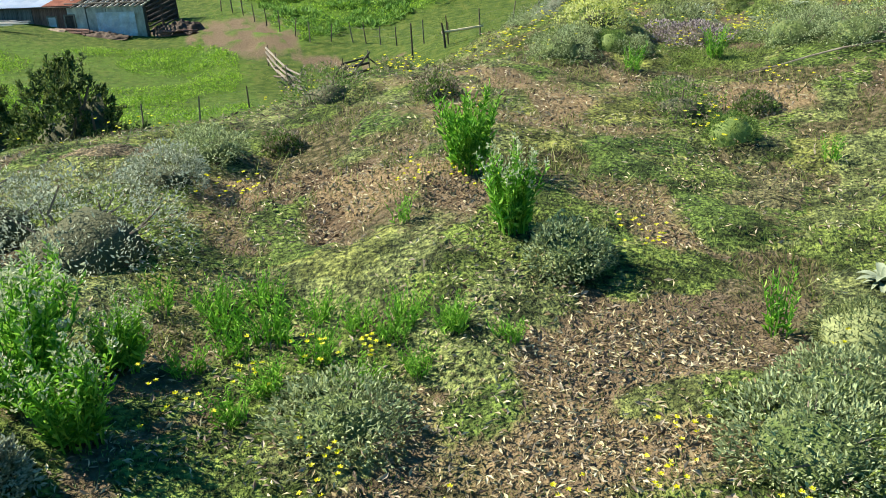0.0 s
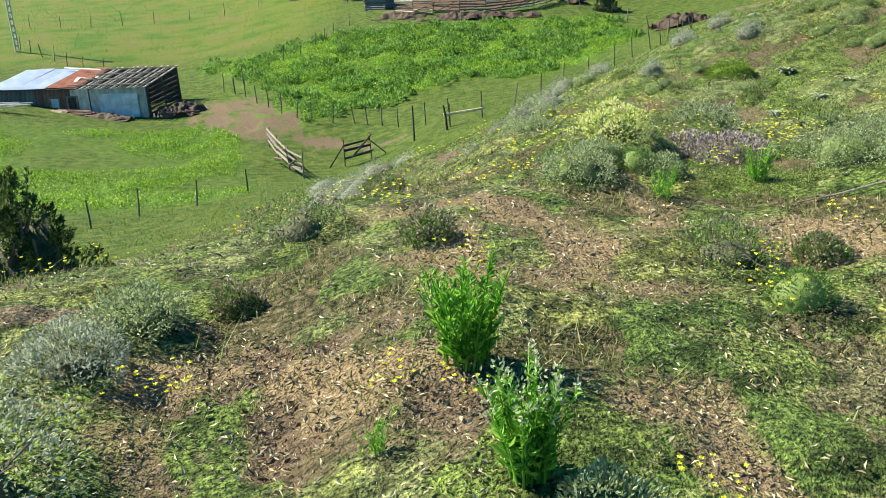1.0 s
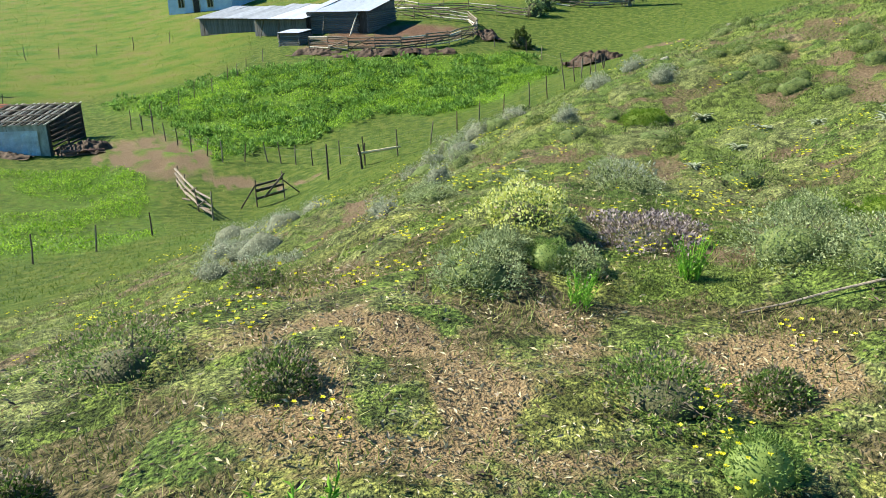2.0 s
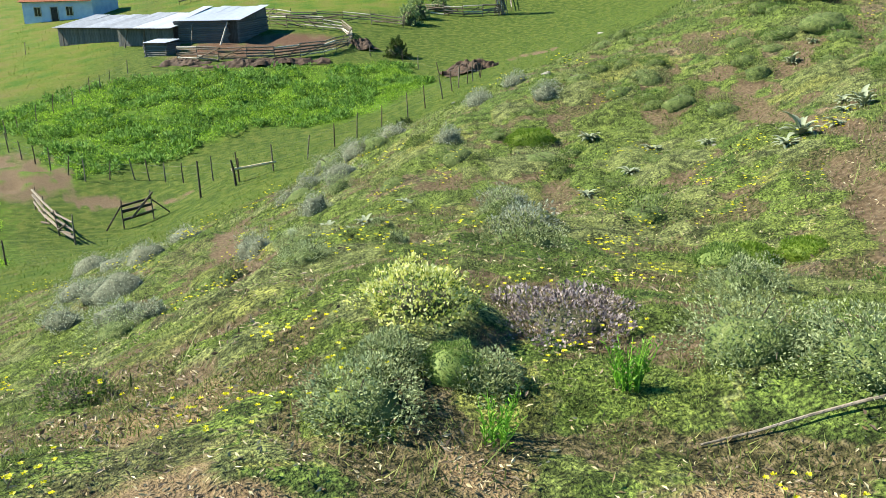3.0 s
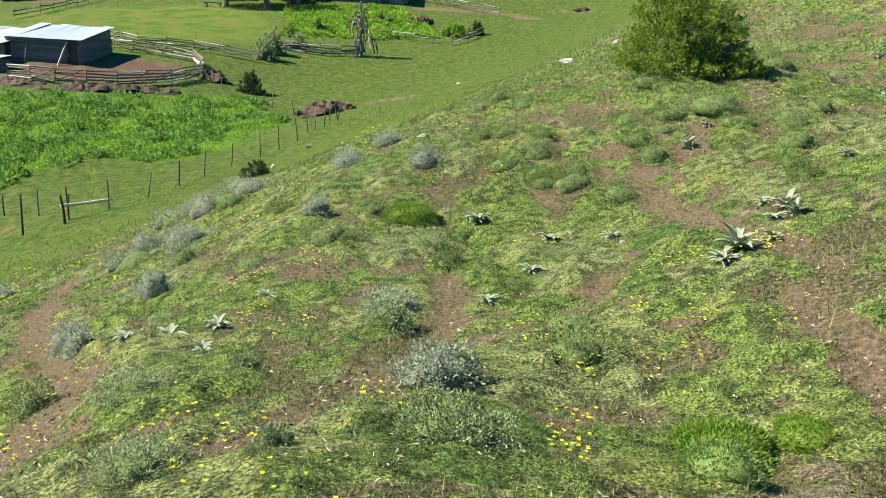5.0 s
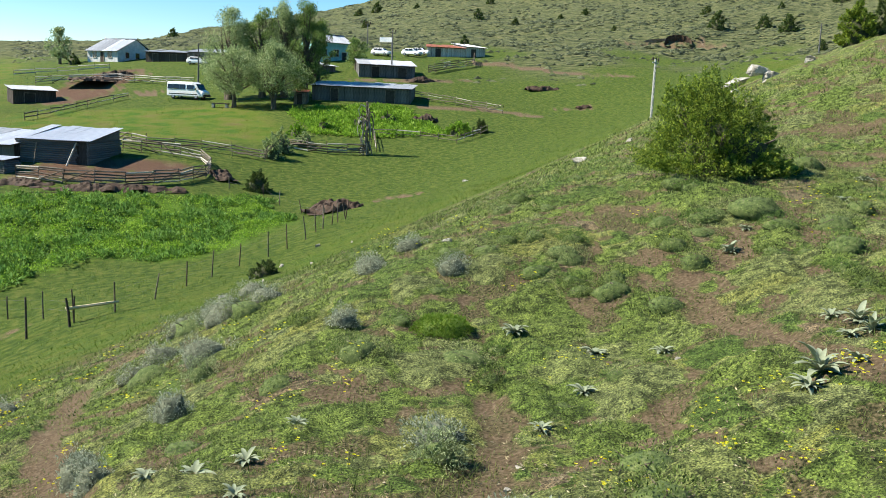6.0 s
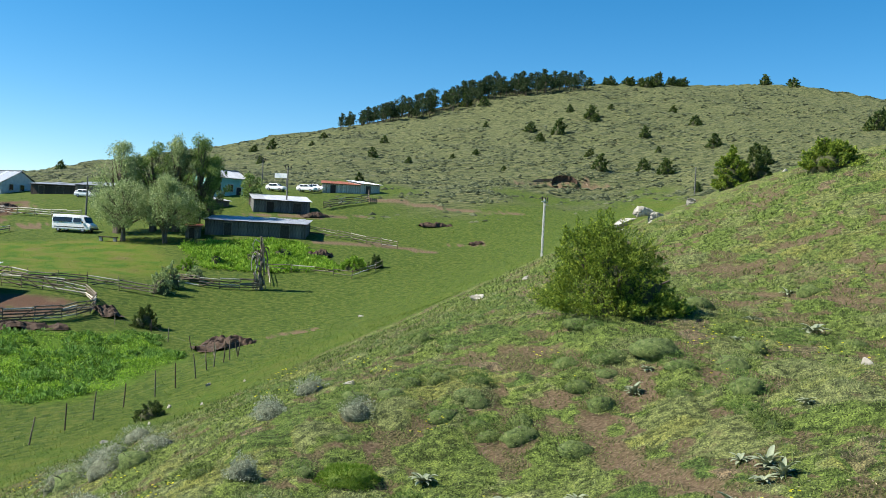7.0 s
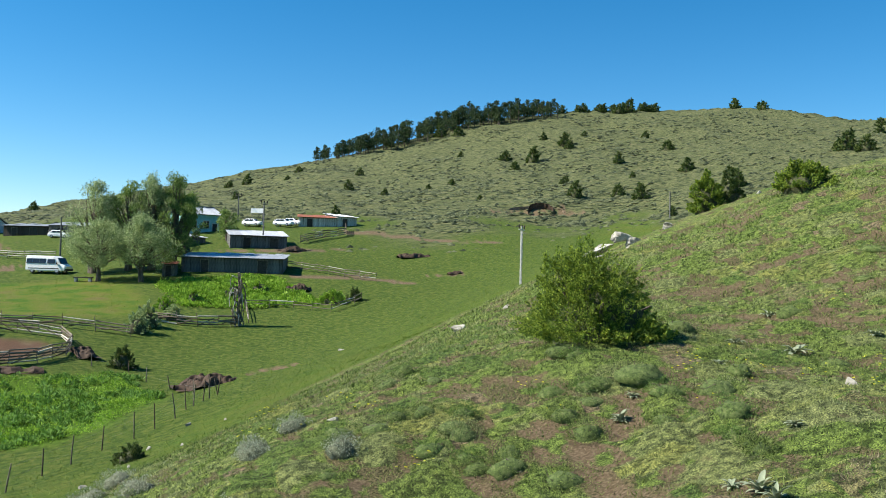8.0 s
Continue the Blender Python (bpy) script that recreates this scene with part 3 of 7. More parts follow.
# ---- ground ----
def ground_material():
    m = bpy.data.materials.new("hill_ground")
    m.use_nodes = True
    nt = m.node_tree
    nd, ln = nt.nodes, nt.links
    bsdf = nd["Principled BSDF"]
    co = nd.new("ShaderNodeTexCoord")

    def noise_at(scale, detail=5):
        n = nd.new("ShaderNodeTexNoise")
        n.inputs["Scale"].default_value, n.inputs["Detail"].default_value = scale, detail
        ln.new(co.outputs["Object"], n.inputs[0])
        return n.outputs["Fac"]

    def ramp(fac, stops):
        r = nd.new("ShaderNodeValToRGB")
        r.color_ramp.elements[0].position, r.color_ramp.elements[0].color = stops[0][0], (*stops[0][1], 1)
        r.color_ramp.elements[1].position, r.color_ramp.elements[1].color = stops[-1][0], (*stops[-1][1], 1)
        for p, c in stops[1:-1]:
            r.color_ramp.elements.new(p).color = (*c, 1)
        ln.new(fac, r.inputs[0])
        return r.outputs[0]

    def mix(fac, a, b):
        n = nd.new("ShaderNodeMix")
        n.data_type = "RGBA"
        ln.new(fac, n.inputs[0])
        ln.new(a, n.inputs[6])
        ln.new(b, n.inputs[7])
        return n.outputs[2]

    def layer(name, noise_fac, sharp=0.25):
        at = nd.new("ShaderNodeAttribute")
        at.attribute_name = name
        add = nd.new("ShaderNodeMath")
        add.operation = "ADD"
        ln.new(at.outputs["Fac"], add.inputs[0])
        ln.new(noise_fac, add.inputs[1])
        rg = nd.new("ShaderNodeMapRange")
        rg.inputs["From Min"].default_value, rg.inputs["From Max"].default_value = 1.0 - sharp, 1.0 + sharp
        ln.new(add.outputs[0], rg.inputs[0])
        return rg.outputs[0]

    fine, small, mid = noise_at(90, 4), noise_at(22), noise_at(3.5)
    spur = ramp(noise_at(30, 9), [(0.37, (0.026, 0.026, 0.011)), (0.46, (0.075, 0.07, 0.029)), (0.56, (0.13, 0.108, 0.054)), (0.68, (0.22, 0.175, 0.105))])
    meadow = ramp(noise_at(2.2, 13), [(0.34, (0.032, 0.062, 0.008)), (0.5, (0.06, 0.096, 0.013)), (0.66, (0.104, 0.124, 0.025))])
    lush = ramp(mid, [(0.3, (0.045, 0.1, 0.009)), (0.7, (0.1, 0.18, 0.018))])
    along = nd.new("ShaderNodeMapping")
    along.inputs["Rotation"].default_value = (0, 0, radians(35))
    along.inputs["Scale"].default_value = (0.3, 1.0, 1.6)
    ln.new(co.outputs["Object"], along.inputs[0])
    rows = nd.new("ShaderNodeTexNoise")
    rows.inputs["Scale"].default_value, rows.inputs["Detail"].default_value, rows.inputs["Roughness"].default_value = 1.3, 9, 0.7
    ln.new(along.outputs[0], rows.inputs[0])
    hill = ramp(rows.outputs["Fac"], [(0.41, (0.024, 0.034, 0.015)), (0.47, (0.07, 0.087, 0.035)), (0.54, (0.106, 0.117, 0.047)), (0.62, (0.165, 0.157, 0.08))])
    field = ramp(noise_at(0.35, 9), [(0.36, (0.05, 0.11, 0.009)), (0.48, (0.088, 0.127, 0.013)), (0.6, (0.115, 0.127, 0.024)), (0.72, (0.125, 0.114, 0.036))])
    soil = ramp(small, [(0.3, (0.078, 0.052, 0.032)), (0.5, (0.14, 0.1, 0.06)), (0.75, (0.235, 0.18, 0.117))])
    dark = ramp(small, [(0.3, (0.06, 0.034, 0.022)), (0.7, (0.155, 0.09, 0.058))])
    straw = ramp(fine, [(0.3, (0.16, 0.105, 0.055)), (0.7, (0.36, 0.27, 0.15))])
    sort = nd.new("ShaderNodeAttribute")
    sort.attribute_name = "sort"
    tint = ramp(sort.outputs["Fac"], [(0.0, (0.093, 0.14, 0.031)), (0.4, (0.11, 0.15, 0.037)), (0.5, (0.137, 0.162, 0.065)), (0.64, (0.133, 0.16, 0.055)), (0.7, (0.16, 0.175, 0.05)), (0.8, (0.068, 0.11, 0.026)), (0.9, (0.085, 0.125, 0.03)), (0.96, (0.15, 0.12, 0.075))])
    # Shade in leaf gaps and light on leaf tips, painted by fine noise.
    gap_shade = ramp(noise_at(48, 6), [(0.35, (0.22, 0.23, 0.22)), (0.5, (0.95, 0.95, 0.95)), (0.66, (2.1, 2.0, 1.8))])
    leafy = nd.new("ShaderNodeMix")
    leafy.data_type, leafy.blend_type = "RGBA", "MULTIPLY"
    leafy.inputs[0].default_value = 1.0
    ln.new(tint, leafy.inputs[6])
    ln.new(gap_shade, leafy.inputs[7])
    # Coarser noise paints shaded and sunlit sides of clumps into the mat colour.
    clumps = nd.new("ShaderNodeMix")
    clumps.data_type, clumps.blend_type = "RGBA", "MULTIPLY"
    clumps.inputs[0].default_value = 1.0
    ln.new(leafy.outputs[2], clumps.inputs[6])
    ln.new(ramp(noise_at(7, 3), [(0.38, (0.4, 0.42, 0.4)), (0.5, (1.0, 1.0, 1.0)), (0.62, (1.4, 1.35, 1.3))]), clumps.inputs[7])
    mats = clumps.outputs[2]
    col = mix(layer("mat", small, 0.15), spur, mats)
    col = mix(layer("meadow", mid), col, meadow)
    col = mix(layer("field", mid), col, field)
    col = mix(layer("hill", mid), col, hill)
    col = mix(layer("lush", mid), col, lush)
    col = mix(layer("litter", small), col, straw)
    col = mix(layer("soil", small), col, soil)
    col = mix(layer("dung", small), col, dark)
    ln.new(col, bsdf.inputs["Base Color"])
    bsdf.inputs["Roughness"].default_value = 0.95
    bsdf.inputs["Specular IOR Level"].default_value = 0.15
    add = nd.new("ShaderNodeMath")
    add.operation = "ADD"
    ln.new(fine, add.inputs[0])
    ln.new(small, add.inputs[1])
    bp = nd.new("ShaderNodeBump")
    bp.inputs["Strength"].default_value, bp.inputs["Distance"].default_value = 1.0, 0.035
    ln.new(add.outputs[0], bp.inputs["Height"])
    ln.new(bp.outputs[0], bsdf.inputs["Normal"])
    return m


DUNG = [(1.6, 85.6, 7.4, 4.6, 8), (2.2, 161.0, 11.0, 4.5, 70), (-2.0, 147.0, 11.0, 5.0, 70)]


def build_ground():
    ang = np.radians(np.r_[np.linspace(-180, -46, 44)[:-1], np.linspace(-46, 60, 520), np.linspace(60, 180, 40)[1:-1]])
    rad = np.r_[0.01, np.geomspace(0.5, 4, 60)[:-1], np.geomspace(4, 42, 290)[:-1], np.geomspace(42, 60, 30)[:-1], np.geomspace(60, 480, 120)[:-1], np.geomspace(480, 4000, 20)]
    a, r = np.meshgrid(ang, rad)
    x, y = (HUB[0] + r * np.sin(a)).ravel(), (HUB[1] + r * np.cos(a)).ravel()
    idx = np.arange(a.size).reshape(a.shape)
    nxt = np.roll(idx, -1, 1)
    faces = np.stack([idx[:-1], nxt[:-1], nxt[1:], idx[1:]], -1).reshape(-1, 4)[:, ::-1]
    yellow = step01(y, 96, 104) * (1 - step01(y, 126, 134)) * step01(x, -20, 0) * (1 - step01(x, 17, 23))
    left_field = step01(y - x * 0.2, 72, 84) * (1 - step01(x, -16, -6)) * 0.8
    trodden = valley(x, y) * (1 - step01(y - 0.9 * x, 40, 47)) * step01(x, -14, -6) * 0.4
    left_field = np.maximum(left_field, trodden)
    bare = bare_earth(x, y)
    up, cover, sort, ox, oy = (np.zeros(len(x)) for _ in range(5))
    near = valley(x, y) < 0.999
    up[near], cover[near], sort[near], ox[near], oy[near] = mounds(x[near], y[near], bare[near])
    soft = up.reshape(a.shape)
    for _ in range(2):
        soft = (soft + np.roll(soft, 1, 1) + np.roll(soft, -1, 1)) / 3
        soft[1:-1] = (soft[:-2] + soft[1:-1] + soft[2:]) / 3
    z = surface(x, y, bare, soft.ravel())
    z[:len(ang)] = z[len(ang):2 * len(ang)].mean()
    green_field = step01(x, -34, -26) * (1 - step01(x + 0.1 * (y - 45) + 3 * value_noise(x, y, 4, 24), -9.5, -7)) * step01(y, 30, 36) * (1 - step01(y + 2 * value_noise(x, y, 6, 23), 53, 58)) * (0.25 + 0.55 * value_noise(x, y, 5, 25))
    LAND.update(turn=np.degrees(ang), far=rad)
    for name, values in (("z", z), ("bare", bare), ("cover", cover), ("sort", sort), ("out_x", ox), ("out_y", oy), ("lush", np.maximum(marsh(x, y), green_field))):
        LAND[name] = values.reshape(a.shape)
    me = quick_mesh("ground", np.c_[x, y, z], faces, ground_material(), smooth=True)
    worn = (1 - cover) * (1 - valley(x, y)) * (1 - thin_grass(x, y)) * 0.7
    for name, values in (("soil", np.maximum(bare, worn)), ("sort", sort), ("litter", dry_litter(x, y)), ("lush", LAND["lush"].ravel()), ("meadow", valley(x, y)), ("hill", hillside(x, y)),
                         ("mat", cover), ("field", np.maximum(yellow, left_field)), ("dung", in_ellipses(x, y, DUNG) * (0.35 + 0.65 * step01(value_noise(x, y, 1.1, 15) * 0.6 + value_noise(x, y, 0.45, 16) * 0.4, 0.3, 0.5)))):
        at = me.attributes.new(name, "FLOAT", "POINT")
        at.data.foreach_set("value", np.asarray(values, np.float32))
    tagged(new("ground", me), "grassy hillside with bare earth falling to a green meadow", "ground", kind="structure")


build_ground()


# ---- growth on the ground that nobody could count ----
def spread(n, r0, r1, deg0, deg1, power, rng, hub=(0.2, -0.4)):
    """Points round the hub, thinning outwards with the distance to that power."""
    u = rng.random(n)
    k = 2 - power
    r = (r0 ** k + u * (r1 ** k - r0 ** k)) ** (1 / k) if abs(k) > 1e-6 else r0 * (r1 / r0) ** u
    a = np.radians(deg0 + rng.random(n) * (deg1 - deg0))
    return hub[0] + r * np.sin(a), hub[1] + r * np.cos(a), r


def stuff(name, chunk, material, label, category):
    return tagged(new(name, quick_mesh(name, *chunk, material)), label, category, kind="stuff")


def on_ground(x, y, lift=0.0):
    return np.c_[x, y, land_at("z", x, y) + lift]


def slope_grass(n, seed, material, r0, r1, tall, label, name, cut):
    rng = np.random.default_rng(seed)
    x, y, r = spread(n, r0, r1, -48, 62, 1.75, rng)
    clump = value_noise(x, y, 0.6, seed) * 0.5 + value_noise(x, y, 0.18, seed + 1) * 0.5
    keep = (rng.random(n) < step01(clump, cut, cut + 0.3)) & (land_at("bare", x, y) < 0.35 + 0.5 * rng.random(n)) & (valley(x, y) < 0.6)
    keep &= (dry_litter(x, y) < 0.5 + rng.random(n)) & (land_at("cover", x, y) < 0.3 + 0.5 * rng.random(n)) & (thin_grass(x, y) > 0.4 * rng.random(n))
    x, y, r, clump = x[keep], y[keep], r[keep], clump[keep]
    size = (1 + r / 11.0) * (0.5 + 0.9 * rng.random(len(x))) * (0.6 + clump)
    stuff(name, blade_tris(on_ground(x, y, -0.005), tall * size, 0.0045 * (1 + r / 9.0), 1.6, rng), material, label, "grass")


def ground_leaves(n, seed, material, r0, r1, length, width, mask, label, name, category, flat=0.5, lift=0.012, power=1.75):
    rng = np.random.default_rng(seed)
    x, y, r = spread(n, r0, r1, -48, 62, power, rng)
    keep = rng.random(n) < mask(x, y)
    x, y, r = x[keep], y[keep], r[keep]
    way = rng.normal(size=(len(x), 3)) * [1, 1, 0.35] + [0, 0, flat]
    grow = (1 + r / (13.0 if power > 1.5 else 9.0)) * (0.5 + rng.random(len(x)))
    stuff(name, leaf_quads(on_ground(x, y) + [0, 0, 1] * (rng.random((len(x), 1)) * lift * (1 + r[:, None] / 8)), way, length * grow, width * grow, rng), material, label, category)


def litter_mask(x, y):
    spots = step01(value_noise(x, y, 0.5, 71) * 0.6 + value_noise(x, y, 0.15, 72) * 0.4, 0.4, 0.62)
    return np.clip(np.maximum(dry_litter(x, y) * 1.1, 0.38 * spots) + 0.5 * land_at("bare", x, y), 0, 1) * (1 - valley(x, y))


slope_grass(300000, 81, M_SLOPE_GRASS, 1.0, 46, 0.022, "short yellow-green grass blades covering the slope", "slope_grass", 0.3)
slope_grass(40000, 82, M_FORB, 1.0, 46, 0.05, "taller dark green grass tufts on the slope", "tall_grass", 0.5)
ground_leaves(150000, 85, M_STRAW, 1.0, 14, 0.017, 0.0052, litter_mask, "dry straw and dead leaves lying on the earth", "leaf_litter", "litter", 0.12, 0.012)
ground_leaves(60000, 86, M_DEAD, 1.0, 14, 0.018, 0.0066, litter_mask, "curled dark dead leaves lying on the earth", "dead_leaves", "litter", 0.3, 0.015)



def leaf_tris(base, way, length, width, rng):
    """Narrow three-cornered leaves from base points along their ways."""
    way = unit(way)
    side = unit(np.cross(way, unit(rng.normal(size=way.shape)))) * (width / 2)[:, None]
    return np.stack([base - side, base + side, base + way * length[:, None]], 1).reshape(-1, 3), np.arange(3 * len(base)).reshape(-1, 3)


def mat_growth():
    """Fine leaves that coat the mounds, sorted by the kind of plant."""
    rng = np.random.default_rng(121)
    x0, y0, _ = spread(330000, 1.0, 9, -50, 50, 1.5, rng)
    x1, y1, _ = spread(900000, 1.2, 40, -62, 66, 1.75, rng, (0.35, 5.0))
    x, y = np.r_[x0, x1], np.r_[y0, y1]
    keep = rng.random(len(x)) < np.maximum(0.85 * land_at("cover", x, y), 0.5 * (1 - land_at("bare", x, y)) * (1 - valley(x, y)))
    x, y = x[keep], y[keep]
    sort, ox, oy = land_at("sort", x, y), land_at("out_x", x, y), land_at("out_y", x, y)
    d = np.maximum(near_line(x, y, TRAIL), 0.8)
    base = on_ground(x, y, -0.003)
    way = np.c_[0.9 * ox, 0.9 * oy, np.full(len(x), 0.8)] + rng.normal(size=base.shape) * 0.6
    size = 0.0085 * (1 + d / 4.2) * (0.55 + 0.9 * rng.random(len(x)))
    slim = 0.34 + 0.2 * (sort < 0.45)
    blade = rng.random(len(x)) < 0.4
    size, slim = np.where(blade, size * 1.9, size), np.where(blade, slim * 0.26, slim)
    mixed = sort + rng.normal(size=len(x)) * 0.05
    for name, lo, hi, material, label in (("green_mats", -1, 0.45, M_FORB, "small green leaves of low mats covering the slope"), ("grey_mats", 0.45, 0.67, M_SAGE, "small grey-green leaves of low mats on the slope"),
                                          ("yellow_green_mats", 0.67, 0.77, M_SLOPE_GRASS, "fine yellow-green leaves of low mats on the slope"), ("dark_mats", 0.77, 0.93, M_MAT_GREEN, "small dark green leaves of low mats on the slope"),
                                          ("dry_mats", 0.93, 2, M_THORN, "dry brown twigs of dying mats on the slope")):
        k = (mixed >= lo) & (mixed < hi)
        stuff(name, leaf_tris(base[k], way[k], size[k], size[k] * slim[k], rng), material, label, "herbs")


mat_growth()


def yellow_flowers():
    rng = np.random.default_rng(91)
    cx, cy, r = spread(560, 1.2, 30, -40, 58, 1.4, rng)
    keep = (rng.random(560) < step01(value_noise(cx, cy, 1.5, 92), 0.42, 0.62)) & (valley(cx, cy) < 0.5)
    cx, cy, r = cx[keep], cy[keep], r[keep]
    chosen = [(0.42, 1.62), (0.47, 1.8), (0.62, 2.85), (0.6, 2.95), (-1.0, 3.55), (-0.95, 3.6), (-0.2, 3.45), (0.02, 3.35), (-0.45, 2.2), (-0.28, 2.25), (1.22, 4.35), (1.3, 4.6), (1.2, 4.2),
              (1.75, 4.95), (0.65, 6.0), (1.5, 6.1), (1.8, 6.3), (0.35, 6.6), (0.5, 6.5), (2.5, 8.3), (2.7, 8.6), (4.6, 10.9), (4.9, 10.5), (5.4, 11.6), (2.2, 7.2), (6.9, 10.2)]
    fx, fy, fs = [], [], []
    for (x, y), n in [*zip(chosen, [11] * len(chosen)), *zip(zip(cx, cy), rng.integers(2, 14, len(cx)))]:
        d = math.hypot(x, y)
        wide = 0.03 * (1 + d / 5)
        fx += list(x + rng.normal(0, wide, n))
        fy += list(y + rng.normal(0, wide, n))
        fs += [0.0075 * (1 + d / 10)] * n
    fx, fy, fs = np.array(fx), np.array(fy), np.array(fs)
    top = on_ground(fx, fy) + np.c_[0 * fx, 0 * fy, (0.03 + 0.07 * rng.random(len(fx))) * (1 + np.hypot(fx, fy) / 14)]
    petals = [leaf_quads(top, np.c_[np.cos(a + fs * 900), np.sin(a + fs * 900), 0.35 + 0 * fs], fs, fs * 0.8, rng) for a in (0, 1.26, 2.51, 3.77, 5.03)]
    stuff("yellow_flowers", join_arrays(petals), M_YELLOW, "small bright yellow wild flowers scattered over the slope", "flowers")


yellow_flowers()


def valley_growth():
    rng = np.random.default_rng(101)
    n = 150000
    x, y, r = spread(n, 26, 175, -36, 46, 1.6, rng)
    keep = (valley(x, y) > 0.4) & (land_at("bare", x, y) < 0.3) & (rng.random(n) < 0.3 + 0.7 * value_noise(x, y, 5, 102)) & (hillside(x, y) < 0.5) & (marsh(x, y) < 0.5)
    x, y, r = x[keep], y[keep], r[keep]
    tall = (0.03 + 0.05 * rng.random(len(x))) * (1 + r / 90)
    stuff("meadow_grass", blade_tris(on_ground(x, y, -0.01), tall, 0.022 * (1 + r / 60), 2.2, rng), M_MEADOW, "short cropped green meadow grass in the valley", "grass")
    n = 270000
    x, y = rng.uniform(-34, 16, n), rng.uniform(33, 82, n)
    lush = land_at("lush", x, y)
    keep = (lush > 0.5) & (rng.random(n) < 0.25 + step01(value_noise(x, y, 1.6, 47), 0.3, 0.7)) & (land_at("bare", x, y) < 0.3)
    x, y, lush = x[keep], y[keep], lush[keep]
    way = rng.normal(size=(len(x), 3)) * [1, 1, 0.3] + [0, 0, 0.9]
    size = (0.09 + 0.15 * rng.random(len(x))) * (0.3 + 0.7 * lush)
    stuff("marsh_plants", leaf_quads(on_ground(x, y, 0.0) + [0, 0, 1] * (rng.random((len(x), 1)) * 0.15), way, size, size * 0.45, rng), M_LUSH, "tall lush bright green leaves on wet ground", "plants")


valley_growth()


def tussocks(x, y, wide, k, leaf, material, rng, name, label, tall=0.8):
    """Leafy clumps of that half width at x and y, k leaves in each."""
    m = len(x)
    d = rng.normal(size=(m * k, 3))
    d[:, 2] = np.abs(d[:, 2]) + 0.1
    d = unit(d)
    base = np.repeat(on_ground(x, y, -0.02), k, 0) + d * np.repeat(wide, k)[:, None] * [1, 1, tall] * (0.5 + 0.5 * rng.random((m * k, 1)))
    size = leaf * (0.6 + 0.8 * rng.random(m * k)) * np.repeat(0.6 + 0.8 * wide / wide.mean(), k) * 0.7
    stuff(name, leaf_quads(base, d + rng.normal(size=d.shape) * 0.6 + [0, 0, 0.3], size, size * 0.45, rng), material, label, "plants")


def valley_clumps():
    rng = np.random.default_rng(131)
    x, y = rng.uniform(-20, 15, 5200), rng.uniform(34, 82, 5200)
    keep = (marsh(x, y) > 0.45) & (value_noise(x, y, 2.5, 132) > 0.4) & (land_at("bare", x, y) < 0.2)
    x, y = x[keep][:1500], y[keep][:1500]
    tussocks(x, y, 0.2 + 0.4 * rng.random(len(x)) ** 2, 36, 0.2, M_MARSH_CLUMP, rng, "marsh_clumps", "rank dark green clumps in the wet ground", 0.9)
    n = 900
    x, y = rng.uniform(23, 38, n), rng.uniform(103, 121, n)
    keep = (y - 103 > (x - 30) * -0.3) & (y < 124 - (x - 27) * 0.45)
    x, y = x[keep], y[keep]
    tussocks(x, y, 0.25 + 0.4 * rng.random(len(x)), 34, 0.3, M_LUSH, rng, "garden_growth", "lush bright green garden growth below the barn", 0.8)


valley_clumps()


def hill_scrub():
    """Low rounded scrub, six-sided uneven domes in rows along the contours."""
    rng = np.random.default_rng(111)
    n = 130000
    a, u = np.radians(rng.uniform(-4, 58, n)), rng.random(n)
    r = 110 * (470 / 110) ** u
    x, y = HUB[0] + r * np.sin(a), HUB[1] + r * np.cos(a)
    keep = rng.random(n) < hillside(x, y) * (0.1 + 0.9 * step01(value_noise(x * 0.35 + y * 0.1, y - x * 0.3, 2.6, 48), 0.35, 0.75)) * (0.25 + 0.75 * step01(value_noise(x, y, 24, 113), 0.3, 0.6))
    x, y = x[keep], y[keep]
    m = len(x)
    wide = (0.22 + 0.5 * rng.random(m) ** 2) * (0.8 + np.hypot(x, y) / 900)
    turn = rng.random((m, 1)) * 6.28 + np.arange(6) * math.pi / 3
    foot = wide[:, None] * (0.75 + 0.5 * rng.random((m, 6)))
    base = on_ground(x, y, -0.06)
    low = np.stack([np.cos(turn) * foot * 1.25, np.sin(turn) * foot * 0.9, np.zeros((m, 6))], -1)
    top = np.stack([rng.normal(size=m) * 0.12 * wide, rng.normal(size=m) * 0.12 * wide, wide * (0.45 + 0.3 * rng.random(m))], -1)[:, None]
    verts = np.concatenate([low, top], 1) + base[:, None]
    k = np.arange(6)
    nx = (k + 1) % 6
    shape = np.stack([k, nx, 0 * k + 6], -1)
    faces = (shape[None] + 7 * np.arange(m)[:, None, None]).reshape(-1, 3)
    stuff("hill_scrub", (verts.reshape(-1, 3), faces), M_HILL_SAGE, "low grey-green scrub in rows over the dry hill", "scrub")


hill_scrub()


# ---- plants that stand singly ----
def lumpy_core(radius, height, rng, rough=0.25):
    """A low uneven dome, closed below ground."""
    bm = bmesh.new()
    bmesh.ops.create_icosphere(bm, subdivisions=2, radius=1.0)
    shift = rng.random(3) * 50
    for v in bm.verts:
        k = 1 + rough * (noise.noise(Vector(v.co) * 1.7 + Vector(shift)))
        v.co = Vector((v.co.x * radius * k, v.co.y * radius * k, v.co.z * height * k))
    me = bpy.data.meshes.new("core")
    bm.to_mesh(me)
    bm.free()
    me.polygons.foreach_set("use_smooth", np.full(len(me.polygons), True))
    return me


